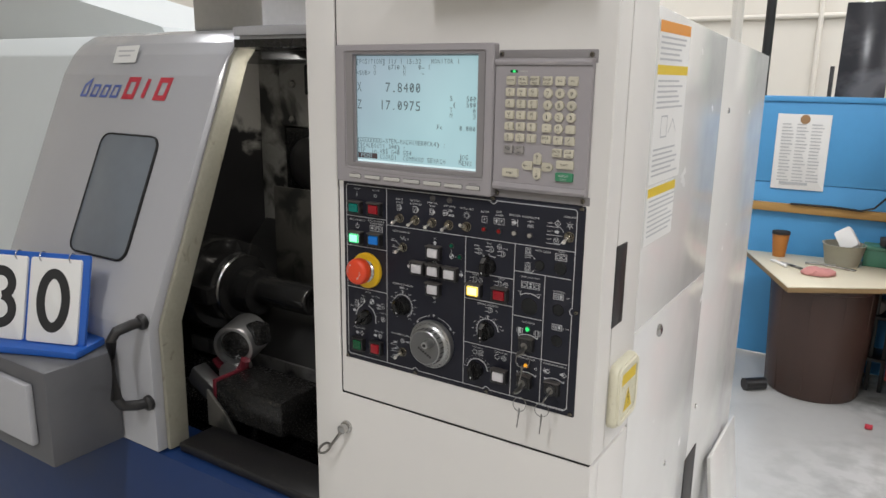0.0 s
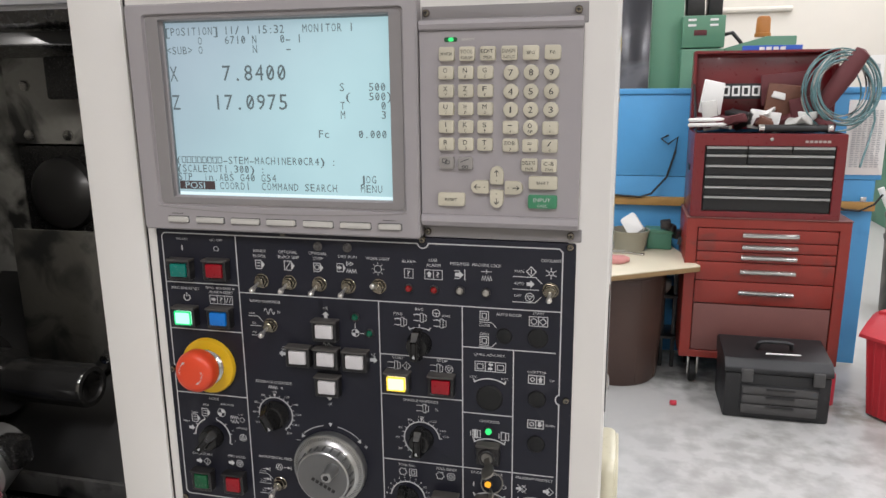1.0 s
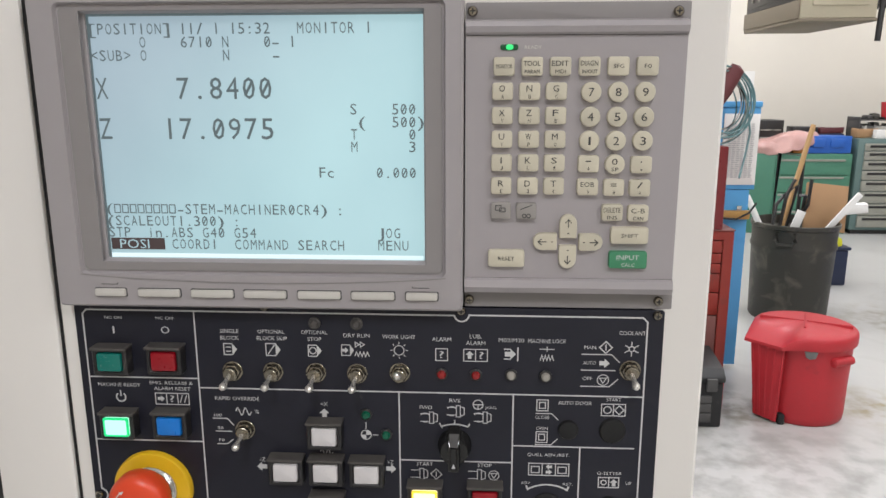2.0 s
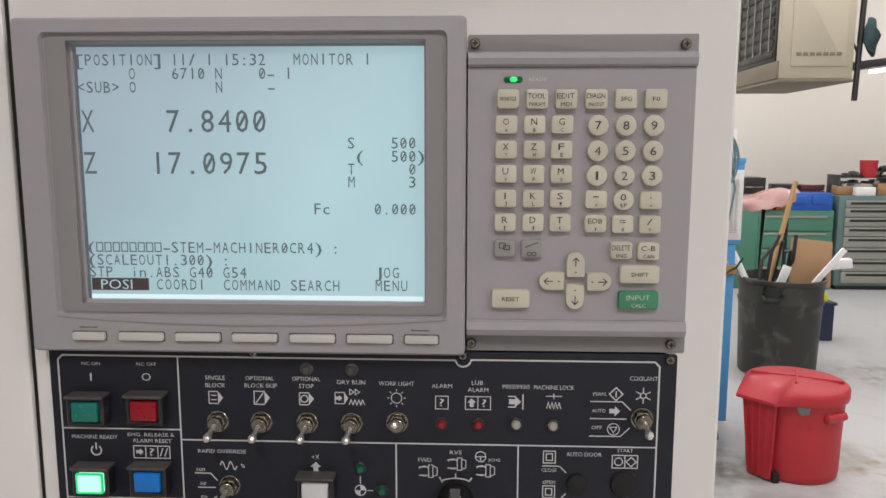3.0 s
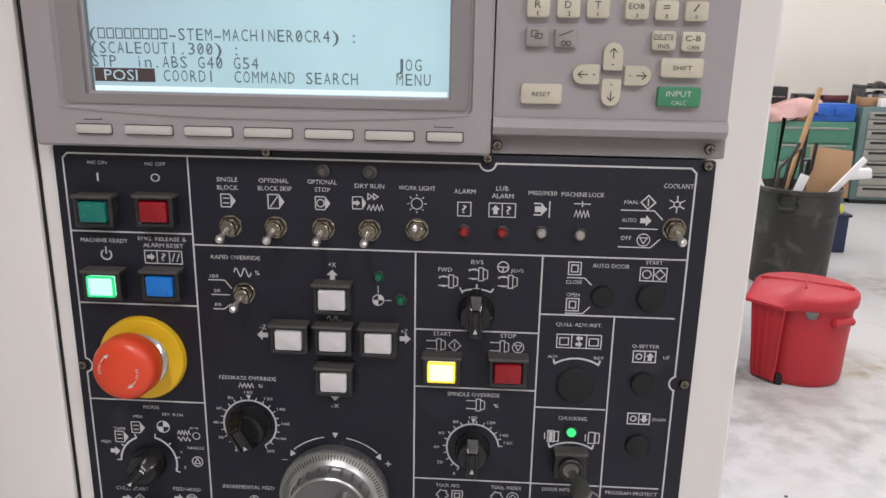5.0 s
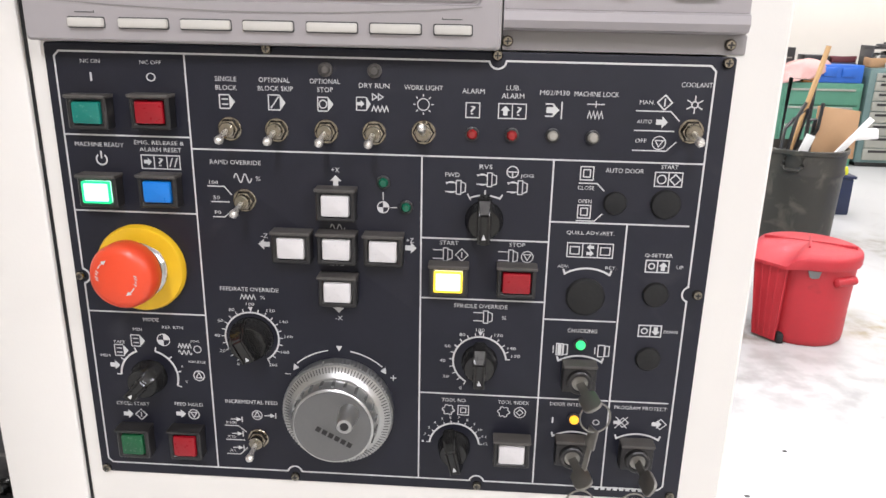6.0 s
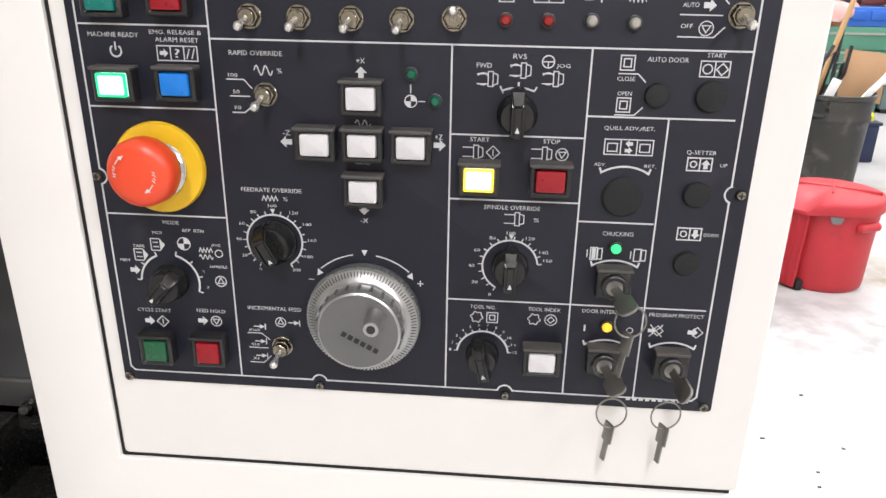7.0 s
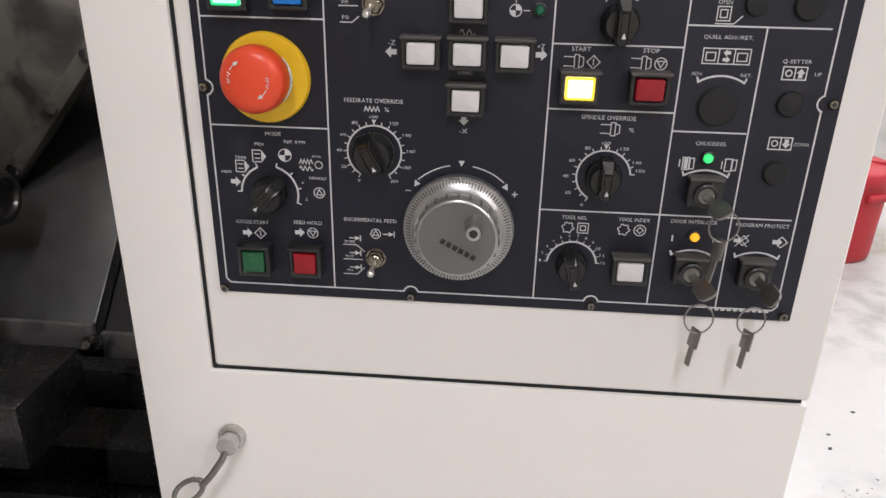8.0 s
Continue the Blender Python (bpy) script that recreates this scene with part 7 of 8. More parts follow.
for z0, z1 in ((0.812, 0.876), (0.756, 0.808), (0.702, 0.752), (0.598, 0.698), (0.474, 0.594)):
    d = part("drawer", bbox(0.129, 0.796, 4.192, 4.215, z0, z1, 0.004), M_ROLLER, rc)
    zh = z0 + (z1 - z0) * 0.55
    part("drawer_pull", prism([(4.192, zh - 0.013), (4.172, zh - 0.010), (4.168, zh + 0.004), (4.180, zh + 0.012), (4.192, zh + 0.013)], 0.345, 0.612, "x", 0.001), M_STEEL, d, "silver drawer pull")
part("lower_panel", bbox(0.129, 0.796, 4.194, 4.215, 0.209, 0.468, 0.004), M_ROLLDUST, rc, "dusty faded lower panel")
for cx in (0.15, 0.77):
    for cy in (4.27, 4.53):
        c = part("caster", turned((cx - 0.018, cy, 0.065), (1, 0, 0), [(0, 0.060), (0.004, 0.065), (0.032, 0.065), (0.036, 0.060)], 24), M_RUBBER, rc)
        part("caster_fork", join(bbox(cx - 0.028, cx - 0.020, cy - 0.03, cy + 0.03, 0.05, 0.165), bbox(cx + 0.020, cx + 0.028, cy - 0.03, cy + 0.03, 0.05, 0.165)), M_STEEL, c)

# clutter in the open chest
ml = thing("air_hose", (0.70, 4.42, 1.37), "coil of teal and grey air hose hung on the lid", "hose")
for k in range(16):
    r = 0.160 + random.uniform(-0.035, 0.028)
    cx, cz = 0.775 + random.uniform(-0.03, 0.03), 1.575 + random.uniform(-0.02, 0.02)
    ph = random.uniform(0, 1)
    pts = [(cx + r * math.cos(a) * 0.95, 4.40 + 0.05 * math.sin(a + ph) - 0.007 * k, cz + r * math.sin(a) * 1.08) for a in [2 * math.pi * j / 40 for j in range(40)]]
    part("hose_turn", tube(pts, 0.0040, 6, True), M_HOSE if k % 4 else M_PLATE_IN, ml)
part("hose_tail", tube([(0.93, 4.36, 1.52), (0.935, 4.33, 1.42), (0.90, 4.28, 1.30), (0.86, 4.22, 1.20)], 0.0055, 6), M_HOSE, ml)
single("rolled_cloth", bent(moved(turned((0, 0, -0.17), (0, 0, 1), [(0, 0.02), (0.02, 0.04), (0.20, 0.05), (0.33, 0.035), (0.34, 0.0)], 20), Matrix.Translation((0.775, 4.36, 1.62)) @ Matrix.Rotation(radians(32), 4, "Y")), 0.012, 14), M_MAROON, "maroon rolled cloth sticking up from the chest", "cloth")
st = thing("sticker_sheet", (0.27, 4.49, 1.53), "dark banner with pale block letters inside the lid", "banner")
part("banner", slab(0.22, 0.44, 1.525, 1.605, 4.490, 4.498, 0.003, 0.001), M_CABLE, st)
for k in range(4):
    part("block", strokes([rect2(0.235 + 0.05 * k, 0.265 + 0.05 * k, 1.545, 1.588)], 0.010, 4.489), M_PAPER, st)
for x0, x1, y, z0, z1, tilt, m_, nm, lb in ((0.115, 0.225, 4.40, 1.45, 1.62, 6, M_PAPER, "paper_sheet", "white paper leaning in the chest"), (0.12, 0.20, 4.34, 1.37, 1.52, -8, M_PLBAG, "plastic_bag", "pale crumpled plastic bag in the chest"),
                                            (0.35, 0.50, 4.36, 1.37, 1.47, 10, M_PAPER, "paper_sheet", "white folded paper lying in the chest"), (0.42, 0.66, 4.47, 1.50, 1.66, -5, M_MAROON, "leather_pouch", "maroon pouch in the open chest"), (0.44, 0.62, 4.43, 1.42, 1.60, 8, M_RUST, "cloth_bag", "brown printed bag leaning in the chest"), (0.56, 0.72, 4.40, 1.40, 1.54, -12, M_MAROON, "leather_pouch", "dark maroon pouch leaning in the chest"), (0.47, 0.53, 4.415, 1.53, 1.565, 14, M_PAPER, "paper_label", "small pale label on the brown bag")):
    single(nm, bent(moved(bbox(x0 - (x0 + x1) / 2, x1 - (x0 + x1) / 2, -0.012, 0.012, -(z1 - z0) / 2, (z1 - z0) / 2, 0.005), Matrix.Translation(((x0 + x1) / 2, y, (z0 + z1) / 2)) @ Matrix.Rotation(radians(tilt), 4, "Y")), 0.01, 16, int(x0 * 100)), m_, lb, nm.replace("_", " "))
for k in range(16):
    x, y = 0.13 + 0.60 * random.random(), 4.26 + 0.20 * random.random()
    m_, nm, lb = random.choice([(M_PLBAG, "plastic_bag", "crumpled clear plastic bag in the chest"), (M_MAROON, "leather_pouch", "crumpled maroon pouch in the chest"), (M_BLACK, "machine_part", "dark machine part in the chest"), (M_PAPER, "paper_scrap", "white paper scrap in the chest"), (M_PLATE_IN, "hand_tool", "grey hand tool in the chest"), (M_RUST, "small_part", "rusty brown part in the chest")])
    bm = bbox(-0.06 - 0.03 * random.random(), 0.07, -0.035, 0.035, -0.012, 0.018 + 0.02 * random.random(), 0.008)
    bmesh.ops.subdivide_edges(bm, edges=bm.edges[:], cuts=2)
    single(nm, bent(moved(bm, Matrix.Translation((x, y, 1.385 + 0.05 * random.random())) @ Euler((random.uniform(-0.5, 0.5), random.uniform(-0.5, 0.5), random.uniform(0, 3))).to_matrix().to_4x4()), 0.02, 18, k), m_, lb, nm.replace("_", " "))
fl = thing("flashlight", (0.55, 4.23, 1.37), "black metal flashlight lying on the chest edge", "flashlight")
part("barrel", turned((0.40, 4.235, 1.387), (1, 0, 0), [(0, 0.018), (0.30, 0.018), (0.305, 0.016)], 20), M_CABLE, fl)
for xx in (0.385, 0.70):
    part("end_ring", turned((xx, 4.235, 1.387), (1, 0, 0), [(0, 0.021), (0.025, 0.021)], 20), M_STEEL, fl)
single("white_hose", tube([(0.10 + 0.10 * math.cos(a) + 0.06, 4.30 + 0.07 * math.sin(a), 1.385 + 0.004 * a) for a in [0.4 * k for k in range(30)]], 0.010, 8), M_PAPER, "white coiled hose lying in the chest", "hose")

# black tool case
tb = thing("tool_case", (0.49, 3.99, 0.0), "black moulded tool case with three grey drawers on the floor", "tool box")
part("body", bbox(0.262, 0.742, 3.835, 4.155, 0.0, 0.235, 0.012), M_TBOX, tb)
part("lid", prism([(3.828, 0.237), (3.828, 0.262), (3.87, 0.300), (4.12, 0.330), (4.158, 0.310), (4.158, 0.237)], 0.256, 0.748, "x", 0.008), M_TBOX, tb)
part("drawer_well", bbox(0.335, 0.690, 3.828, 3.84, 0.028, 0.180, 0.004), M_TBOX, tb)
for z0, z1 in ((0.032, 0.082), (0.086, 0.130), (0.134, 0.172)):
    d = part("drawer", bbox(0.342, 0.684, 3.818, 3.836, z0, z1, 0.006), M_TBOXG, tb)
    part("grip", bbox(0.45, 0.58, 3.812, 3.822, z1 - 0.012, z1 - 0.002, 0.003), M_TBOX, d)
for xx in (0.335, 0.655):
    part("latch", bbox(xx, xx + 0.052, 3.815, 3.835, 0.195, 0.262, 0.006), M_TBOXG, tb)
part("handle", tube([(0.42, 3.97, 0.318), (0.425, 3.96, 0.352), (0.45, 3.955, 0.362), (0.55, 3.955, 0.362), (0.575, 3.96, 0.352), (0.58, 3.97, 0.320)], 0.011, 10), M_TBOX, tb)
single("pen", turned((0.45, 3.90, 0.318), (1, 0.05, 0), [(0, 0.004), (0.15, 0.004), (0.16, 0.001)], 8), M_PAPER, "white pen lying on the black tool case", "pen")
single("spray_can", turned((0.80, 4.10, 0.0), (0, 0, 1), [(0, 0.03), (0.16, 0.03), (0.175, 0.02), (0.19, 0.014), (0.19, 0)], 20), M_SIGNR, "red spray can standing by the cabinet", "spray can")

# ---------- red waste can ----------
WCX, WCY = 1.205, 4.075
wc = thing("waste_can", (WCX, WCY, 0.0), "red plastic oily-waste can with a closed lid and pedal", "waste can")
LIP_A, LIP_B = Vector((0.882, 4.008)), Vector((1.012, 3.858))      # straight lip over the pedal


def can_loop(r, z, n=56):
    return [(WCX + r * math.cos(2 * math.pi * k / n), WCY + r * math.sin(2 * math.pi * k / n), z) for k in range(n)]


def lid_loop(r, z, reach=1.0, fall=0.0):
    """Outline of the lid: a round drawn out to the straight lip; reach shortens the lip, fall lowers it."""
    pts = [(WCX + r * math.cos(radians(-112 + 272 * k / 46)), WCY + r * math.sin(radians(-112 + 272 * k / 46)), z) for k in range(47)]
    c = Vector((WCX, WCY))
    a, b = pts[-1], pts[0]
    for p, q, w in ((Vector(a[:2]), LIP_A, (0.45, 0.85)), (None, None, None), (Vector(b[:2]), LIP_B, (0.85, 0.45))):
        if p is None:
            for t in (0.0, 0.33, 0.67, 1.0):
                m = c + (LIP_A.lerp(LIP_B, t) - c) * reach
                pts.append((m.x, m.y, z - fall))
        else:
            for t in w:
                m = p.lerp(c + (q - c) * reach, t)
                pts.append((m.x, m.y, z - fall * t * t))
    return pts


part("body", loft([can_loop(0.204, 0.0), can_loop(0.213, 0.010), can_loop(0.217, 0.04), can_loop(0.220, 0.20), can_loop(0.226, 0.34), can_loop(0.229, 0.412)]), M_CAN, wc)
part("lid", loft([lid_loop(0.230, 0.402, 0.88, 0.004), lid_loop(0.243, 0.404, 1.0, 0.004), lid_loop(0.246, 0.414, 1.0, 0.006), lid_loop(0.246, 0.446, 0.995, 0.030), lid_loop(0.243, 0.461, 0.97, 0.042), lid_loop(0.234, 0.470, 0.92, 0.046),
                  lid_loop(0.205, 0.477, 0.76, 0.036), lid_loop(0.12, 0.484, 0.45, 0.016), lid_loop(0.02, 0.487, 0.06)]), M_CAN, wc, "shallow red lid drawn out to a lip over the pedal")
for turn, half in ((-24, 0.215), (66, 0.12)):
    part("lid_rib", moved(bbox(-half, half, -0.006, 0.006, 0.470, 0.4925, 0.004), Matrix.Translation((WCX, WCY, 0)) @ Matrix.Rotation(radians(turn), 4, "Z")), M_CAN, wc)
part("side_grip", turned((WCX + 0.045, WCY - 0.232, 0.346), (0.86, 0.40, 0), [(0, 0.012), (0.006, 0.022), (0.125, 0.022), (0.131, 0.012)], 14), M_CAN, wc)
part("latch", prism([(-0.030, 0.0), (0.030, 0.0), (0.022, -0.034), (-0.005, -0.040), (-0.022, -0.030)], -0.006, 0.006, "y", 0.002), M_ALU_D, wc, "worn metal latch").matrix_local = Matrix.Translation((-0.058, -0.226, 0.402)) @ Matrix.Rotation(radians(-14), 4, "Z")
SHB = [(1.026, 3.892), (0.955, 3.99), (1.00, 4.14), (1.11, 4.02)]
SHT = [(1.030, 3.876), (0.918, 4.000), (0.985, 4.14), (1.11, 4.02)]
part("pedal_shield", loft([[(x, y, 0.012) for x, y in SHB], [(x, y, 0.40) for x, y in SHT]]), M_CAN, wc, "ribbed red pedal housing")
for t in (0.02, 0.28, 0.52, 0.76, 0.98):
    p0, p1 = Vector((*SHB[0], 0.016)).lerp(Vector((*SHB[1], 0.016)), t), Vector((*SHT[0], 0.396)).lerp(Vector((*SHT[1], 0.396)), t)
    part("pedal_rib", tube([p0, p1], 0.0065, 8), M_CAN, wc)
# black block stands in for the shade inside a notch
part("pedal", bbox(1.034, 1.068, 3.876, 3.93, 0.002, 0.055, 0.008), M_RUBBER, wc, "black block for the shaded notch by the pedal housing")

# ---------- brown barrel and table ----------
br = thing("barrel", (-0.27, 4.32, 0.0), "dark brown plastic barrel carrying a table top", "barrel")
part("body", turned((-0.27, 4.32, 0), (0, 0, 1), [(0, 0.225), (0.015, 0.235), (0.30, 0.252), (0.60, 0.262), (0.605, 0.272), (0.652, 0.274), (0.655, 0.26), (0.655, 0)], 56), M_DRUM, br)
for k in range(10):
    a = 2 * math.pi * k / 10 + 0.2
    part("rib", tube([(-0.27 + 0.233 * math.cos(a), 4.32 + 0.233 * math.sin(a), 0.02), (-0.27 + 0.259 * math.cos(a), 4.32 + 0.259 * math.sin(a), 0.60)], 0.006, 6), M_DRUM, br)
tt = thing("table_top", (-0.25, 4.25, 0.656), "worn cream laminate board lying on the barrel", "table top")
quad = [(-0.39, 3.79), (0.145, 4.13), (0.02, 4.625), (-0.72, 4.52)]
part("core", prism(quad, 0.657, 0.681, "z", 0.002), M_EDGE, tt)
part("laminate", prism(quad, 0.682, 0.687, "z", 0.001), M_TABLE, tt)
cp = thing("paper_cup", (-0.53, 4.46, 0.687), "orange paper cup with a brown lid", "cup")
part("cup", turned((-0.53, 4.46, 0.688), (0, 0, 1), [(0, 0.033), (0.13, 0.046), (0.13, 0)], 28), M_CUP, cp)
part("lid", turned((-0.53, 4.46, 0.818), (0, 0, 1), [(0, 0.049), (0.014, 0.048), (0.016, 0.04), (0.016, 0)], 28), M_CABLE, cp)
tbw = thing("tub", (-0.21, 4.46, 0.687), "stone grey plastic tub holding a white bottle", "tub")
part("bowl", turned((-0.21, 4.46, 0.688), (0, 0, 1), [(0, 0.085), (0.11, 0.105), (0.115, 0.110), (0.115, 0.100), (0.02, 0.08), (0.02, 0)], 32), M_BOWL, tbw)
single("white_bottle", moved(slab(-0.045, 0.045, -0.06, 0.06, -0.02, 0.02, 0.015, 0.006), Matrix.Translation((-0.20, 4.45, 0.83)) @ Matrix.Rotation(radians(-35), 4, "Y") @ Matrix.Rotation(radians(-30), 4, "X")), M_PAPER, "white bottle lying in the grey tub", "bottle")
gb = thing("green_crate", (-0.05, 4.54, 0.687), "small green plastic crate with black parts", "crate")
part("body", bbox(-0.115, 0.02, 4.48, 4.60, 0.688, 0.79, 0.006), M_GREENC, gb)
part("rim", bbox(-0.122, 0.027, 4.474, 4.606, 0.780, 0.800, 0.004), M_GREENC, gb)
for k in range(6):
    bm = bbox(-0.03, 0.03, -0.025, 0.025, -0.02, 0.03, 0.008)
    single("machine_part", bent(moved(bm, Matrix.Translation((-0.02 + 0.035 * k, 4.47 + 0.05 * random.random(), 0.83 - 0.03 * k)) @ Matrix.Rotation(k, 4, "Z")), 0.008, 20, k), M_BLACK, "black machine part heaped at the table edge", "machine part")
rag = bmesh.new()
bmesh.ops.create_icosphere(rag, subdivisions=3, radius=1)
for v in rag.verts:
    v.co = Vector((v.co.x * 0.085, v.co.y * 0.055, max(v.co.z, -0.15) * 0.035))
single("rag", bent(moved(rag, Matrix.Translation((-0.29, 4.13, 0.694)) @ Matrix.Rotation(0.4, 4, "Z")), 0.014, 24, 3), M_PINK, "crumpled pink shop rag on the table top", "rag")
for k, (x, y, rz, m_) in enumerate(((-0.50, 4.26, 2.2, M_PAPER), (-0.44, 4.24, 2.5, M_PLATE_IN), (-0.30, 4.36, 0.2, M_PLATE_IN), (-0.20, 4.33, -0.2, M_STEEL))):
    single("hand_tool", moved(join(bbox(-0.08, 0.02, -0.008, 0.008, 0, 0.012, 0.004), bbox(0.015, 0.07, -0.016, 0.016, 0, 0.010, 0.004)), Matrix.Translation((x, y, 0.688)) @ Matrix.Rotation(rz, 4, "Z")), m_, "small metal hand tool lying on the table top", "tool")
single("pipe_end", turned((-0.575, 4.06, 0.034), (0.75, 0.65, 0), [(0, 0.034), (0.12, 0.034), (0.12, 0.026), (0.01, 0.026), (0.01, 0)], 20), M_BLACK, "short black pipe lying on the floor", "pipe")
single("red_scrap", bent(bbox(0.015, 0.05, 3.90, 3.93, 0.0, 0.025, 0.006), 0.006, 30), M_SIGNR, "small red scrap on the floor", "scrap")
bk = thing("black_shelf", (0.0, 4.6, 0.0), "dark steel shelf frame beside the cabinet", "shelf")
for xx in (-0.02, 0.045):
    part("upright", bbox(xx, xx + 0.022, 4.44, 4.47, 0.0, 0.66, 0.002), M_BLACK, bk)
for zz in (0.18, 0.42):
    part("shelf", bbox(-0.12, 0.068, 4.41, 4.62, zz, zz + 0.018, 0.002), M_BLACK, bk)
single("plastic_bag", bent(bbox(-0.06, 0.03, 4.44, 4.55, 0.439, 0.51, 0.02), 0.02, 18), M_PLBAG, "pale plastic bag on the dark shelf", "plastic bag")

# ---------- far end of the hall ----------
BIN = Matrix.Translation((-0.23, -0.38, 0.035))
BNX, BNY = 1.815, 5.76
gbn = thing("trash_bin", (BNX, BNY, 0.0), "olive grey plastic trash bin full of scrap", "trash bin")
part("body", turned((BNX, BNY, 0), (0, 0, 1), [(0, 0.258), (0.015, 0.266), (0.52, 0.283), (0.535, 0.291), (0.555, 0.291), (0.57, 0.284), (0.68, 0.289), (0.685, 0.299), (0.712, 0.3), (0.716, 0.29), (0.65, 0.275), (0.65, 0.0)], 56), M_BIN, gbn)
part("grip", tube([(BNX + 0.297 * math.cos(radians(a)), BNY + 0.297 * math.sin(radians(a)), z) for a, z in ((226, 0.675), (225, 0.61), (228, 0.58), (246, 0.58), (249, 0.61), (248, 0.675))], 0.014, 8), M_BIN, gbn)
single("broom_stick", moved(tube([(2.02, 6.30, 0.61), (2.19, 6.34, 1.36)], 0.018, 8), BIN), M_WOOD, "pale wooden stick standing in the bin", "stick")
single("cardboard", moved(moved(bbox(-0.15, 0.15, -0.006, 0.006, 0, 0.34, 0.002), Matrix.Translation((2.24, 6.12, 0.61)) @ Matrix.Rotation(radians(6), 4, "Y") @ Matrix.Rotation(radians(-14), 4, "X")), BIN), M_CARDB, "brown cardboard sheet standing in the bin", "cardboard")
single("white_strip", moved(moved(bbox(-0.02, 0.02, -0.01, 0.01, 0, 0.36, 0.002), Matrix.Translation((2.20, 6.02, 0.61)) @ Matrix.Rotation(radians(38), 4, "Y")), BIN), M_PAPER, "white strip leaning in the bin", "strip")
single("white_foam", moved(bent(moved(bbox(-0.11, 0.11, -0.03, 0.03, -0.035, 0.035, 0.01), Matrix.Translation((2.46, 6.20, 0.76)) @ Matrix.Rotation(radians(-6), 4, "Y")), 0.008, 12), BIN), M_PAPER, "white foam piece lying over the bin edge", "foam")
single("white_paper", moved(moved(bbox(-0.03, 0.03, -0.008, 0.008, 0, 0.17, 0.002), Matrix.Translation((1.98, 6.02, 0.61)) @ Matrix.Rotation(radians(18), 4, "Y")), BIN), M_PAPER, "white paper standing in the bin", "paper")
single("light_tube", moved(tube([(1.80, 6.1, 0.61), (1.68, 6.12, 0.86)], 0.022, 10), BIN), M_PAPER, "white tube sticking out of the bin", "tube")
for k in range(5):
    x = 1.86 + 0.06 * k
    single("scrap_bar", moved(tube([(x, 6.08 + 0.03 * k, 0.61), (x + random.uniform(-0.08, 0.1), 6.12, 0.80 + 0.07 * (k % 3)), (x + random.uniform(-0.1, 0.1), 6.14, 0.86 + 0.12 * (k % 2))], 0.013, 7), BIN), M_BLACK, "black bent scrap bar in the bin", "scrap bar")
single("dark_stand", tube([(2.02, 6.75, 0.0), (2.05, 6.75, 1.12), (2.25, 6.75, 1.10), (2.24, 6.75, 0.0)], 0.018, 8), M_BLACK, "black tubular stand behind the bin", "stand")
nb = thing("navy_bucket", (2.57, 6.72, 0.0), "navy plastic bin with a yellow item on top", "bucket")
part("body", prism([(-0.085, -0.085), (0.085, -0.085), (0.085, 0.085), (-0.085, 0.085)], 0.0, 0.31, "z", 0.012), M_NAVY, nb).matrix_local = Matrix.Identity(4)
part("rim", bbox(2.47, 2.67, 6.62, 6.82, 0.311, 0.338, 0.008), M_NAVY, nb)
part("yellow_item", bent(bbox(2.52, 2.60, 6.64, 6.72, 0.339, 0.41, 0.02), 0.015, 14), M_LIME, nb, "yellow lump on top")
gc = thing("green_cabinet", (3.2, 9.3, 0.0), "green steel drawer cabinet with pale pulls", "drawer cabinet")
part("body", bbox(2.60, 3.76, 9.02, 9.6, 0.0, 0.93, 0.006), M_GREENC, gc)
for k in range(4):
    d = part("drawer", bbox(2.90, 3.72, 9.0, 9.02, 0.09 + 0.20 * k, 0.275 + 0.20 * k, 0.004), M_GREENC, gc)
    part("drawer_pull", bbox(2.95, 3.67, 8.985, 9.0, 0.245 + 0.20 * k, 0.268 + 0.20 * k, 0.003), M_GREYC, d)
gd = thing("grey_drawer_cabinet", (4.3, 9.3, 0.0), "grey steel cabinet with eight shallow drawers", "drawer cabinet")
part("body", bbox(3.80, 5.0, 9.0, 9.6, 0.05, 1.10, 0.006), M_TEALC, gd)
part("base", bbox(3.83, 4.97, 9.03, 9.6, 0.0, 0.05), M_BLACK, gd)
for z0, z1 in ((0.97, 1.05), (0.86, 0.96), (0.75, 0.85), (0.635, 0.74), (0.505, 0.625), (0.365, 0.495), (0.225, 0.355), (0.085, 0.215)):
    d = part("drawer", bbox(3.87, 4.93, 8.975, 9.0, z0, z1, 0.004), M_GREYC, gd)
    part("finger_groove", bbox(3.92, 4.88, 8.968, 8.976, z1 - 0.045, z1 - 0.018, 0.002), M_BLACK, d)
tbx = thing("dark_tool_chest", (2.7, 9.4, 0.93), "dark steel chest standing on the green cabinet", "tool chest")
part("body", bbox(2.45, 3.05, 9.25, 9.6, 0.931, 1.30, 0.006), M_DRAWB, tbx)
for k in range(3):
    part("drawer_strip", bbox(2.48, 3.02, 9.24, 9.25, 1.0 + 0.09 * k, 1.015 + 0.09 * k, 0.002), M_PLATE_IN, tbx)
bag = bmesh.new()
bmesh.ops.create_icosphere(bag, subdivisions=4, radius=1)
for v in bag.verts:
    v.co = Vector((v.co.x * 0.42, v.co.y * 0.16, max(v.co.z, -0.3) * 0.16))
single("pink_bag", bent(moved(bag, Matrix.Translation((3.02, 9.13, 1.0)) @ Matrix.Rotation(radians(-14), 4, "Y")), 0.06, 6, 2), M_PINKBAG, "pale pink plastic bag lying on the green cabinet", "plastic bag")
bt = thing("blue_tray", (3.48, 9.15, 0.93), "blue plastic parts tray on the green cabinet", "tray")
part("body", bbox(3.24, 3.74, 9.03, 9.30, 0.932, 1.13, 0.01), M_TRAYB, bt)
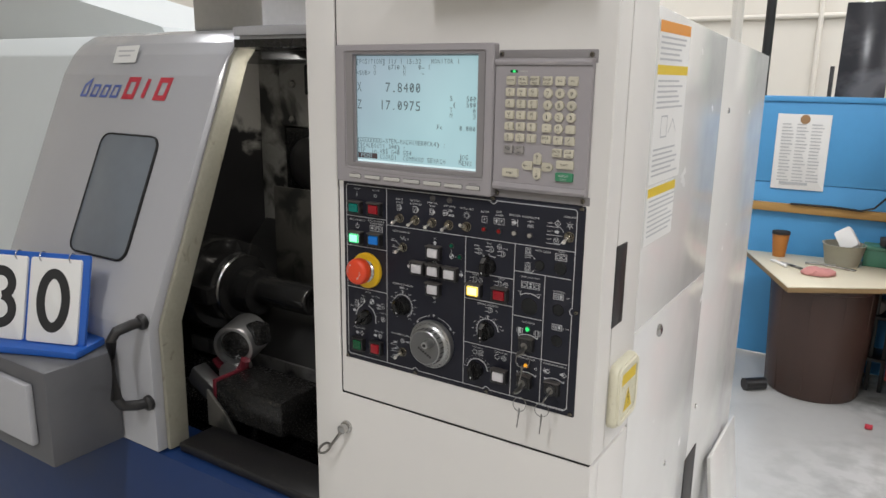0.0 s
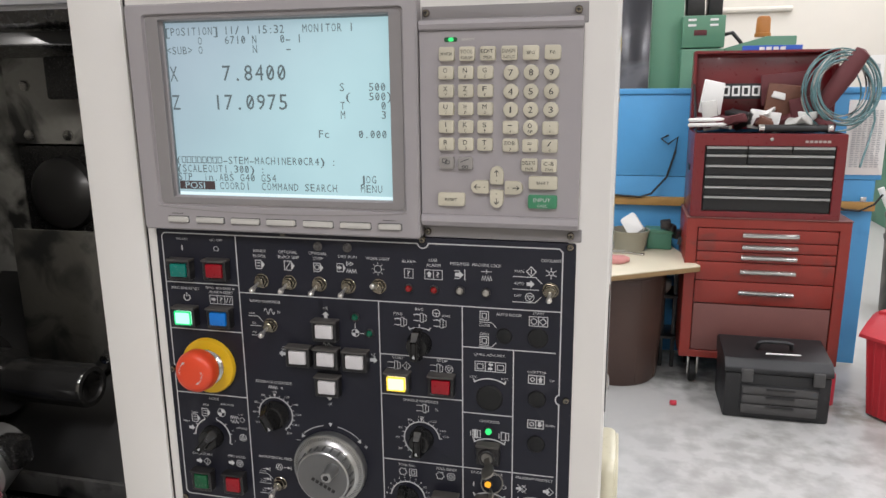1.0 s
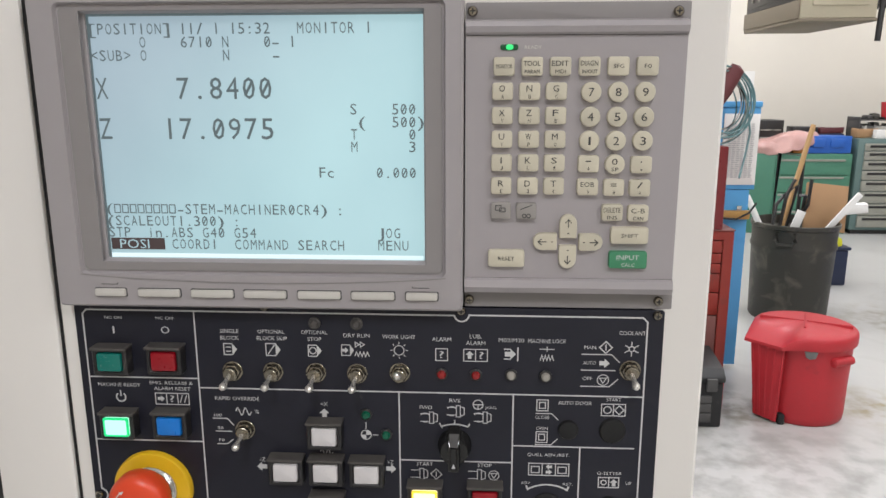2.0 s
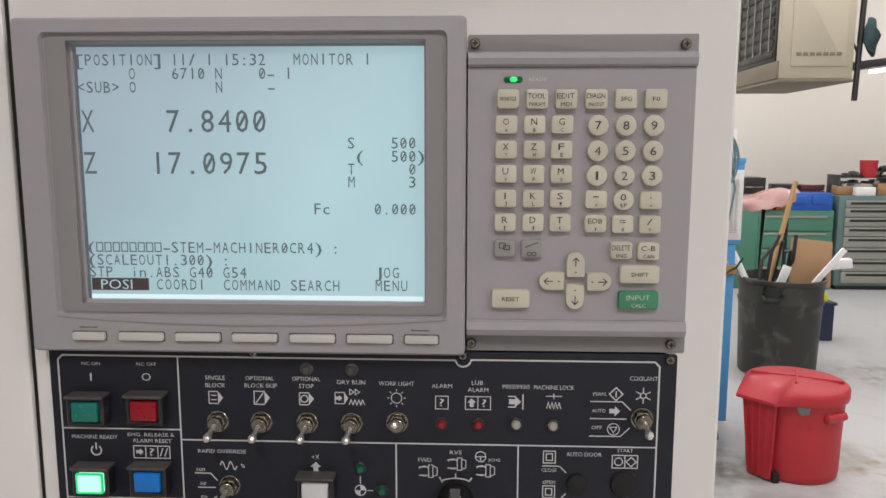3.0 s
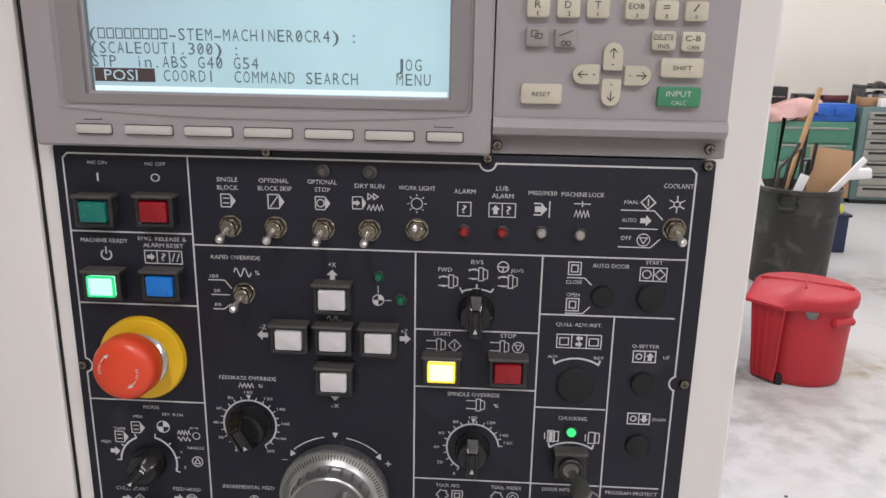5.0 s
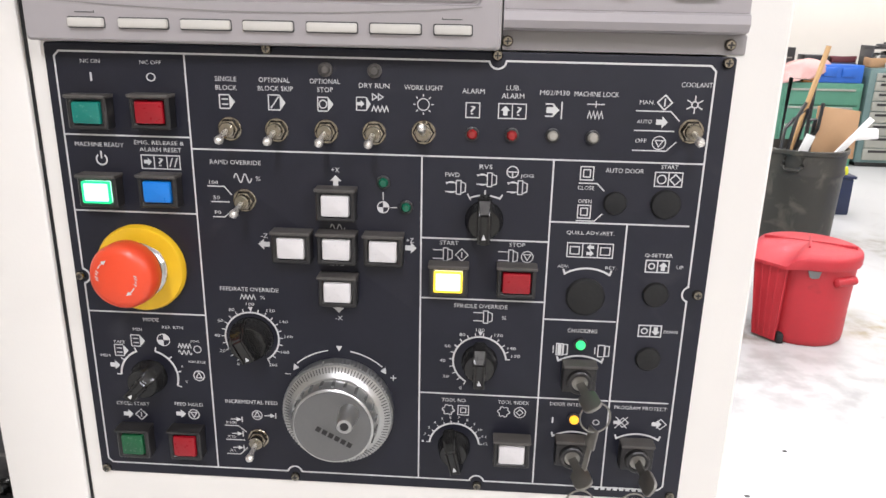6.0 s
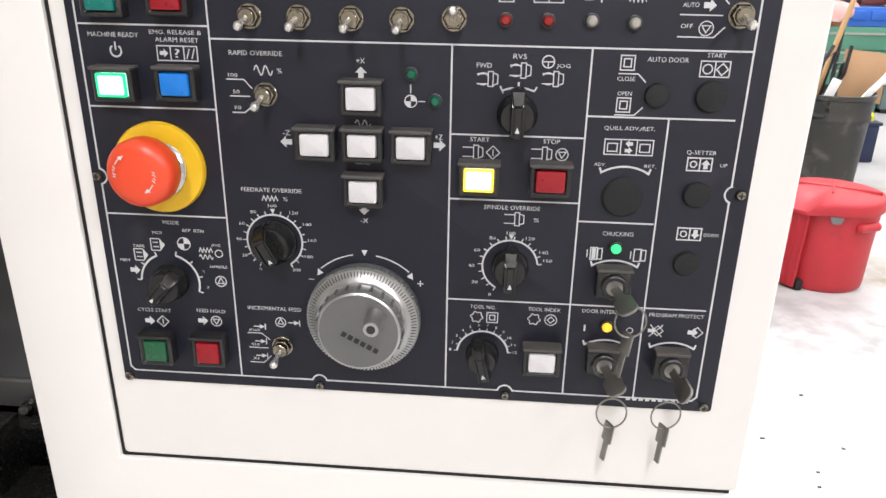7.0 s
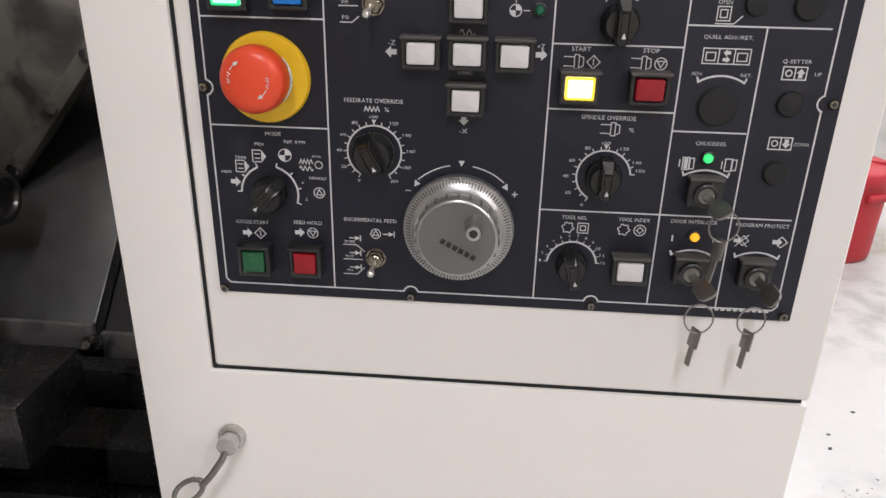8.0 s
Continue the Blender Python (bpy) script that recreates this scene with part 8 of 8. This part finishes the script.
part("scoop", bbox(3.30, 3.44, 9.01, 9.03, 1.00, 1.10, 0.008), M_TRAYB, bt)
part("scoop", bbox(3.50, 3.66, 9.01, 9.03, 1.00, 1.10, 0.008), M_TRAYB, bt)
single("orange_box", bbox(3.10, 3.22, 9.04, 9.14, 0.932, 1.08, 0.005), M_CUP, "orange box on the green cabinet", "box")
single("navy_box", bbox(3.35, 3.78, 9.32, 9.6, 0.932, 1.14, 0.006), M_NAVY, "dark navy box behind the blue tray", "box")
for k in range(14):
    x = 3.3 + 1.55 * random.random()
    on = 1.101 if x > 3.82 else 1.141
    s = 0.05 + 0.06 * random.random()
    m_, lb = random.choice([(M_CARDB, "brown carton among the stores on the cabinet"), (M_PLATE_IN, "grey metal part stored on the cabinet"), (M_BLACK, "black tool stored on the cabinet"), (M_MAROON, "maroon box stored on the cabinet")])
    single("stored_item", bent(bbox(x - s * 1.4, x + s * 1.4, (9.15 if x > 3.82 else 9.36), (9.15 if x > 3.82 else 9.36) + s * 2, on, on + s * (1.3 if x > 3.82 else 0.7), 0.01), 0.015, 9, k), m_, lb, "stored item")
rk = thing("parts_rack", (4.14, 9.3, 1.101), "dark grey metal parts rack heaped with tools", "rack")
for zz in (1.102, 1.20, 1.30):
    part("shelf", bbox(3.86, 4.46, 9.16, 9.46, zz, zz + 0.012, 0.002), M_TBOXG, rk)
for xx in (3.86, 4.445):
    part("side", bbox(xx, xx + 0.015, 9.16, 9.46, 1.115, 1.34, 0.002), M_TBOXG, rk)
for k in range(7):
    part("tool", bent(bbox(3.885 + 0.08 * k, 3.945 + 0.08 * k, 9.2, 9.32, 1.115, 1.15 + 0.03 * (k % 3), 0.008), 0.012, 15, k), (M_BLACK, M_PLATE_IN, M_CARDB)[k % 3], rk)
    part("tool", bent(bbox(3.880 + 0.08 * k, 3.945 + 0.08 * k, 9.2, 9.34, 1.213, 1.24 + 0.02 * (k % 3), 0.008), 0.012, 15, k + 9), (M_TBOXG, M_BLACK, M_PLATE_IN)[k % 3], rk)
    if k != 4:
        part("tool", bent(bbox(3.880 + 0.08 * k, 3.945 + 0.08 * k, 9.2, 9.34, 1.313, 1.335 + 0.022 * (k % 3), 0.01), 0.014, 12, k + 20), (M_BLACK, M_TBOXG, M_GRIME)[k % 3], rk)
single("paper_label_box", bbox(4.0, 4.22, 9.03, 9.12, 1.101, 1.20, 0.006), M_PAPER, "white carton on the drawer cabinet", "carton")
single("red_tub", turned((4.232, 9.25, 1.313), (0, 0, 1), [(0, 0.085), (0.18, 0.098), (0.195, 0.098), (0.195, 0)], 24), M_CAN, "red plastic tub on top of the rack", "tub")
single("black_coil", bent(tube([(4.43 + 0.07 * math.cos(a), 9.25 + 0.05 * math.sin(a), 1.395 + 0.03 * math.sin(2 * a)) for a in [0.45 * k for k in range(14)]], 0.03, 8, True), 0.01, 10), M_BLACK, "black coiled lead on the rack", "cable")
bb = thing("blue_bin", (3.2, 5.6, 0.0), "blue steel bin at the edge of the aisle", "bin")
part("body", bbox(2.98, 3.45, 5.35, 5.85, 0.06, 0.62, 0.008), M_TRAYB, bb)
part("foot", bbox(3.02, 3.41, 5.40, 5.80, 0.0, 0.06), M_BLACK, bb)

# air cleaner under the ceiling
ac = thing("air_cleaner", (2.16, 6.8, 2.21), "beige air cleaner with a dark side grille, hung from the ceiling", "air cleaner")
part("casing", bbox(1.883, 2.434, 6.2, 7.376, 2.165, 3.0, 0.008), M_AC, ac)
part("side_skirt", bbox(1.866, 1.8825, 6.21, 7.37, 2.166, 2.298, 0.002), M_ACB, ac, "brown lower side panel")
part("base_plate", bbox(1.876, 2.441, 6.193, 7.383, 2.140, 2.164, 0.003), M_ACB, ac)
part("front_panel", slab(1.965, 2.375, 2.255, 2.95, 6.190, 6.2, 0.006, 0.003), M_AC, ac)
for k in range(7):
    part("slot", slab(2.00 + 0.05 * k, 2.038 + 0.05 * k, 2.335, 2.360, 6.186, 6.191, 0.004, 0.001), M_ACB, ac)
part("grille_frame", bbox(1.870, 1.884, 6.26, 7.32, 2.30, 2.98, 0.003), M_BLACK, ac)
for k in range(7):
    z = 2.335 + 0.08 * k
    part("grille_slat", bbox(1.862, 1.872, 6.30, 7.28, z, z + 0.055, 0.002), M_BLACK, ac)
for k in range(6):
    part("grille_bar", bbox(1.856, 1.864, 6.36 + 0.16 * k, 6.375 + 0.16 * k, 2.38, 2.96, 0.001), M_GREYC, ac)
for xx, yy in ((1.95, 6.3), (2.37, 6.3), (1.95, 7.25), (2.37, 7.25)):
    part("hanger", tube([(xx, yy, 3.0), (xx, yy, CEIL)], 0.008, 6), M_STEEL, ac)
single("hanging_rod", tube([(2.47, 6.22, 2.00), (2.53, 6.22, CEIL)], 0.022, 8), M_BLACK, "dark steel rod hanging from the ceiling", "rod")
gl = bmesh.new()
bmesh.ops.create_icosphere(gl, subdivisions=3, radius=1)
for v in gl.verts:
    v.co = Vector((v.co.x * 0.045, v.co.y * 0.05, v.co.z * 0.14))
single("work_glove", bent(moved(gl, Matrix.Translation((2.545, 6.18, 2.47))), 0.03, 14, 5), M_GLOVE, "dark teal work glove hung on the steel rod", "glove")
bl = thing("hanging_light", (3.2, 7.4, 2.55), "dark steel tray hung on wires with a lit tube", "hanging light")
part("tray", moved(bbox(-0.75, 0.75, -0.12, 0.12, 0, 0.07, 0.006), Matrix.Translation((3.45, 7.4, 2.40)) @ Matrix.Rotation(radians(-7), 4, "Y")), M_DRAWB, bl)
part("wire", tube([(2.86, 7.4, 2.40), (2.95, 7.4, 2.75), (3.00, 7.4, CEIL)], 0.010, 6), M_BLACK, bl)
part("wire", tube([(3.10, 7.4, 2.43), (2.95, 7.4, 2.75)], 0.010, 6), M_BLACK, bl)
part("tube", moved(turned((-0.6, 0, 0), (1, 0, 0), [(0, 0.016), (1.2, 0.016)], 10), Matrix.Translation((3.75, 7.34, 2.405)) @ Matrix.Rotation(radians(-7), 4, "Y")), G_TUBE, bl)

# ---------- on the floor near the lathe ----------
single("white_sheet", moved(prism([(1.60, 0.0), (1.93, 0.0), (1.93, 0.80), (1.66, 0.80)], -0.004, 0.004, "x", 0.0015), Matrix.Translation((-0.185, 0, 0.002)) @ Matrix.Rotation(radians(-7), 4, "Y")), M_SIDE, "white sheet leaning against the lathe side", "metal sheet")
wb = thing("white_tub", (0.15, 2.02, 0.0), "white plastic tub with a blue mark on the floor", "tub")
part("body", turned((0.15, 2.02, 0.0), (0, 0, 1), [(0, 0.085), (0.10, 0.10), (0.11, 0.105), (0.115, 0.10), (0.115, 0.0)], 32), M_PAPER, wb)
part("mark", flat([[(0.18, 0.02), (0.23, 0.02), (0.205, 0.07)]], 1.93), M_TRAYB, wb)
sw_ = bmesh.new()
for k in range(260):
    a, rr = random.uniform(0, 6.28), abs(random.gauss(0, 0.075))
    x, y = 0.58 + rr * math.cos(a), 2.02 + rr * math.sin(a) * 1.2
    l, h, d = random.uniform(0.006, 0.02), random.uniform(0.001, 0.02) * max(0.2, 1 - rr / 0.15), random.uniform(0, 6.28)
    vs = [sw_.verts.new((x, y, 0.001)), sw_.verts.new((x + l * math.cos(d), y + l * math.sin(d), h * 0.5 + 0.001)), sw_.verts.new((x + l * math.cos(d + 0.5), y + l * math.sin(d + 0.5), h + 0.002))]
    sw_.faces.new(vs)
single("swarf", sw_, M_SWARF, "heap of grey metal chips on the floor", "metal chips", kind="stuff", smooth=False)
for k in range(6):
    x, y = 0.42 + 0.5 * random.random(), 2.2 + 0.8 * random.random()
    single("floor_chip", bent(bbox(x, x + 0.012, y, y + 0.006, 0, 0.003), 0.004, 60, k), M_BLACK, "dark metal chip lying on the floor", "metal chip", "floor chips")

set_words()
set_cells()
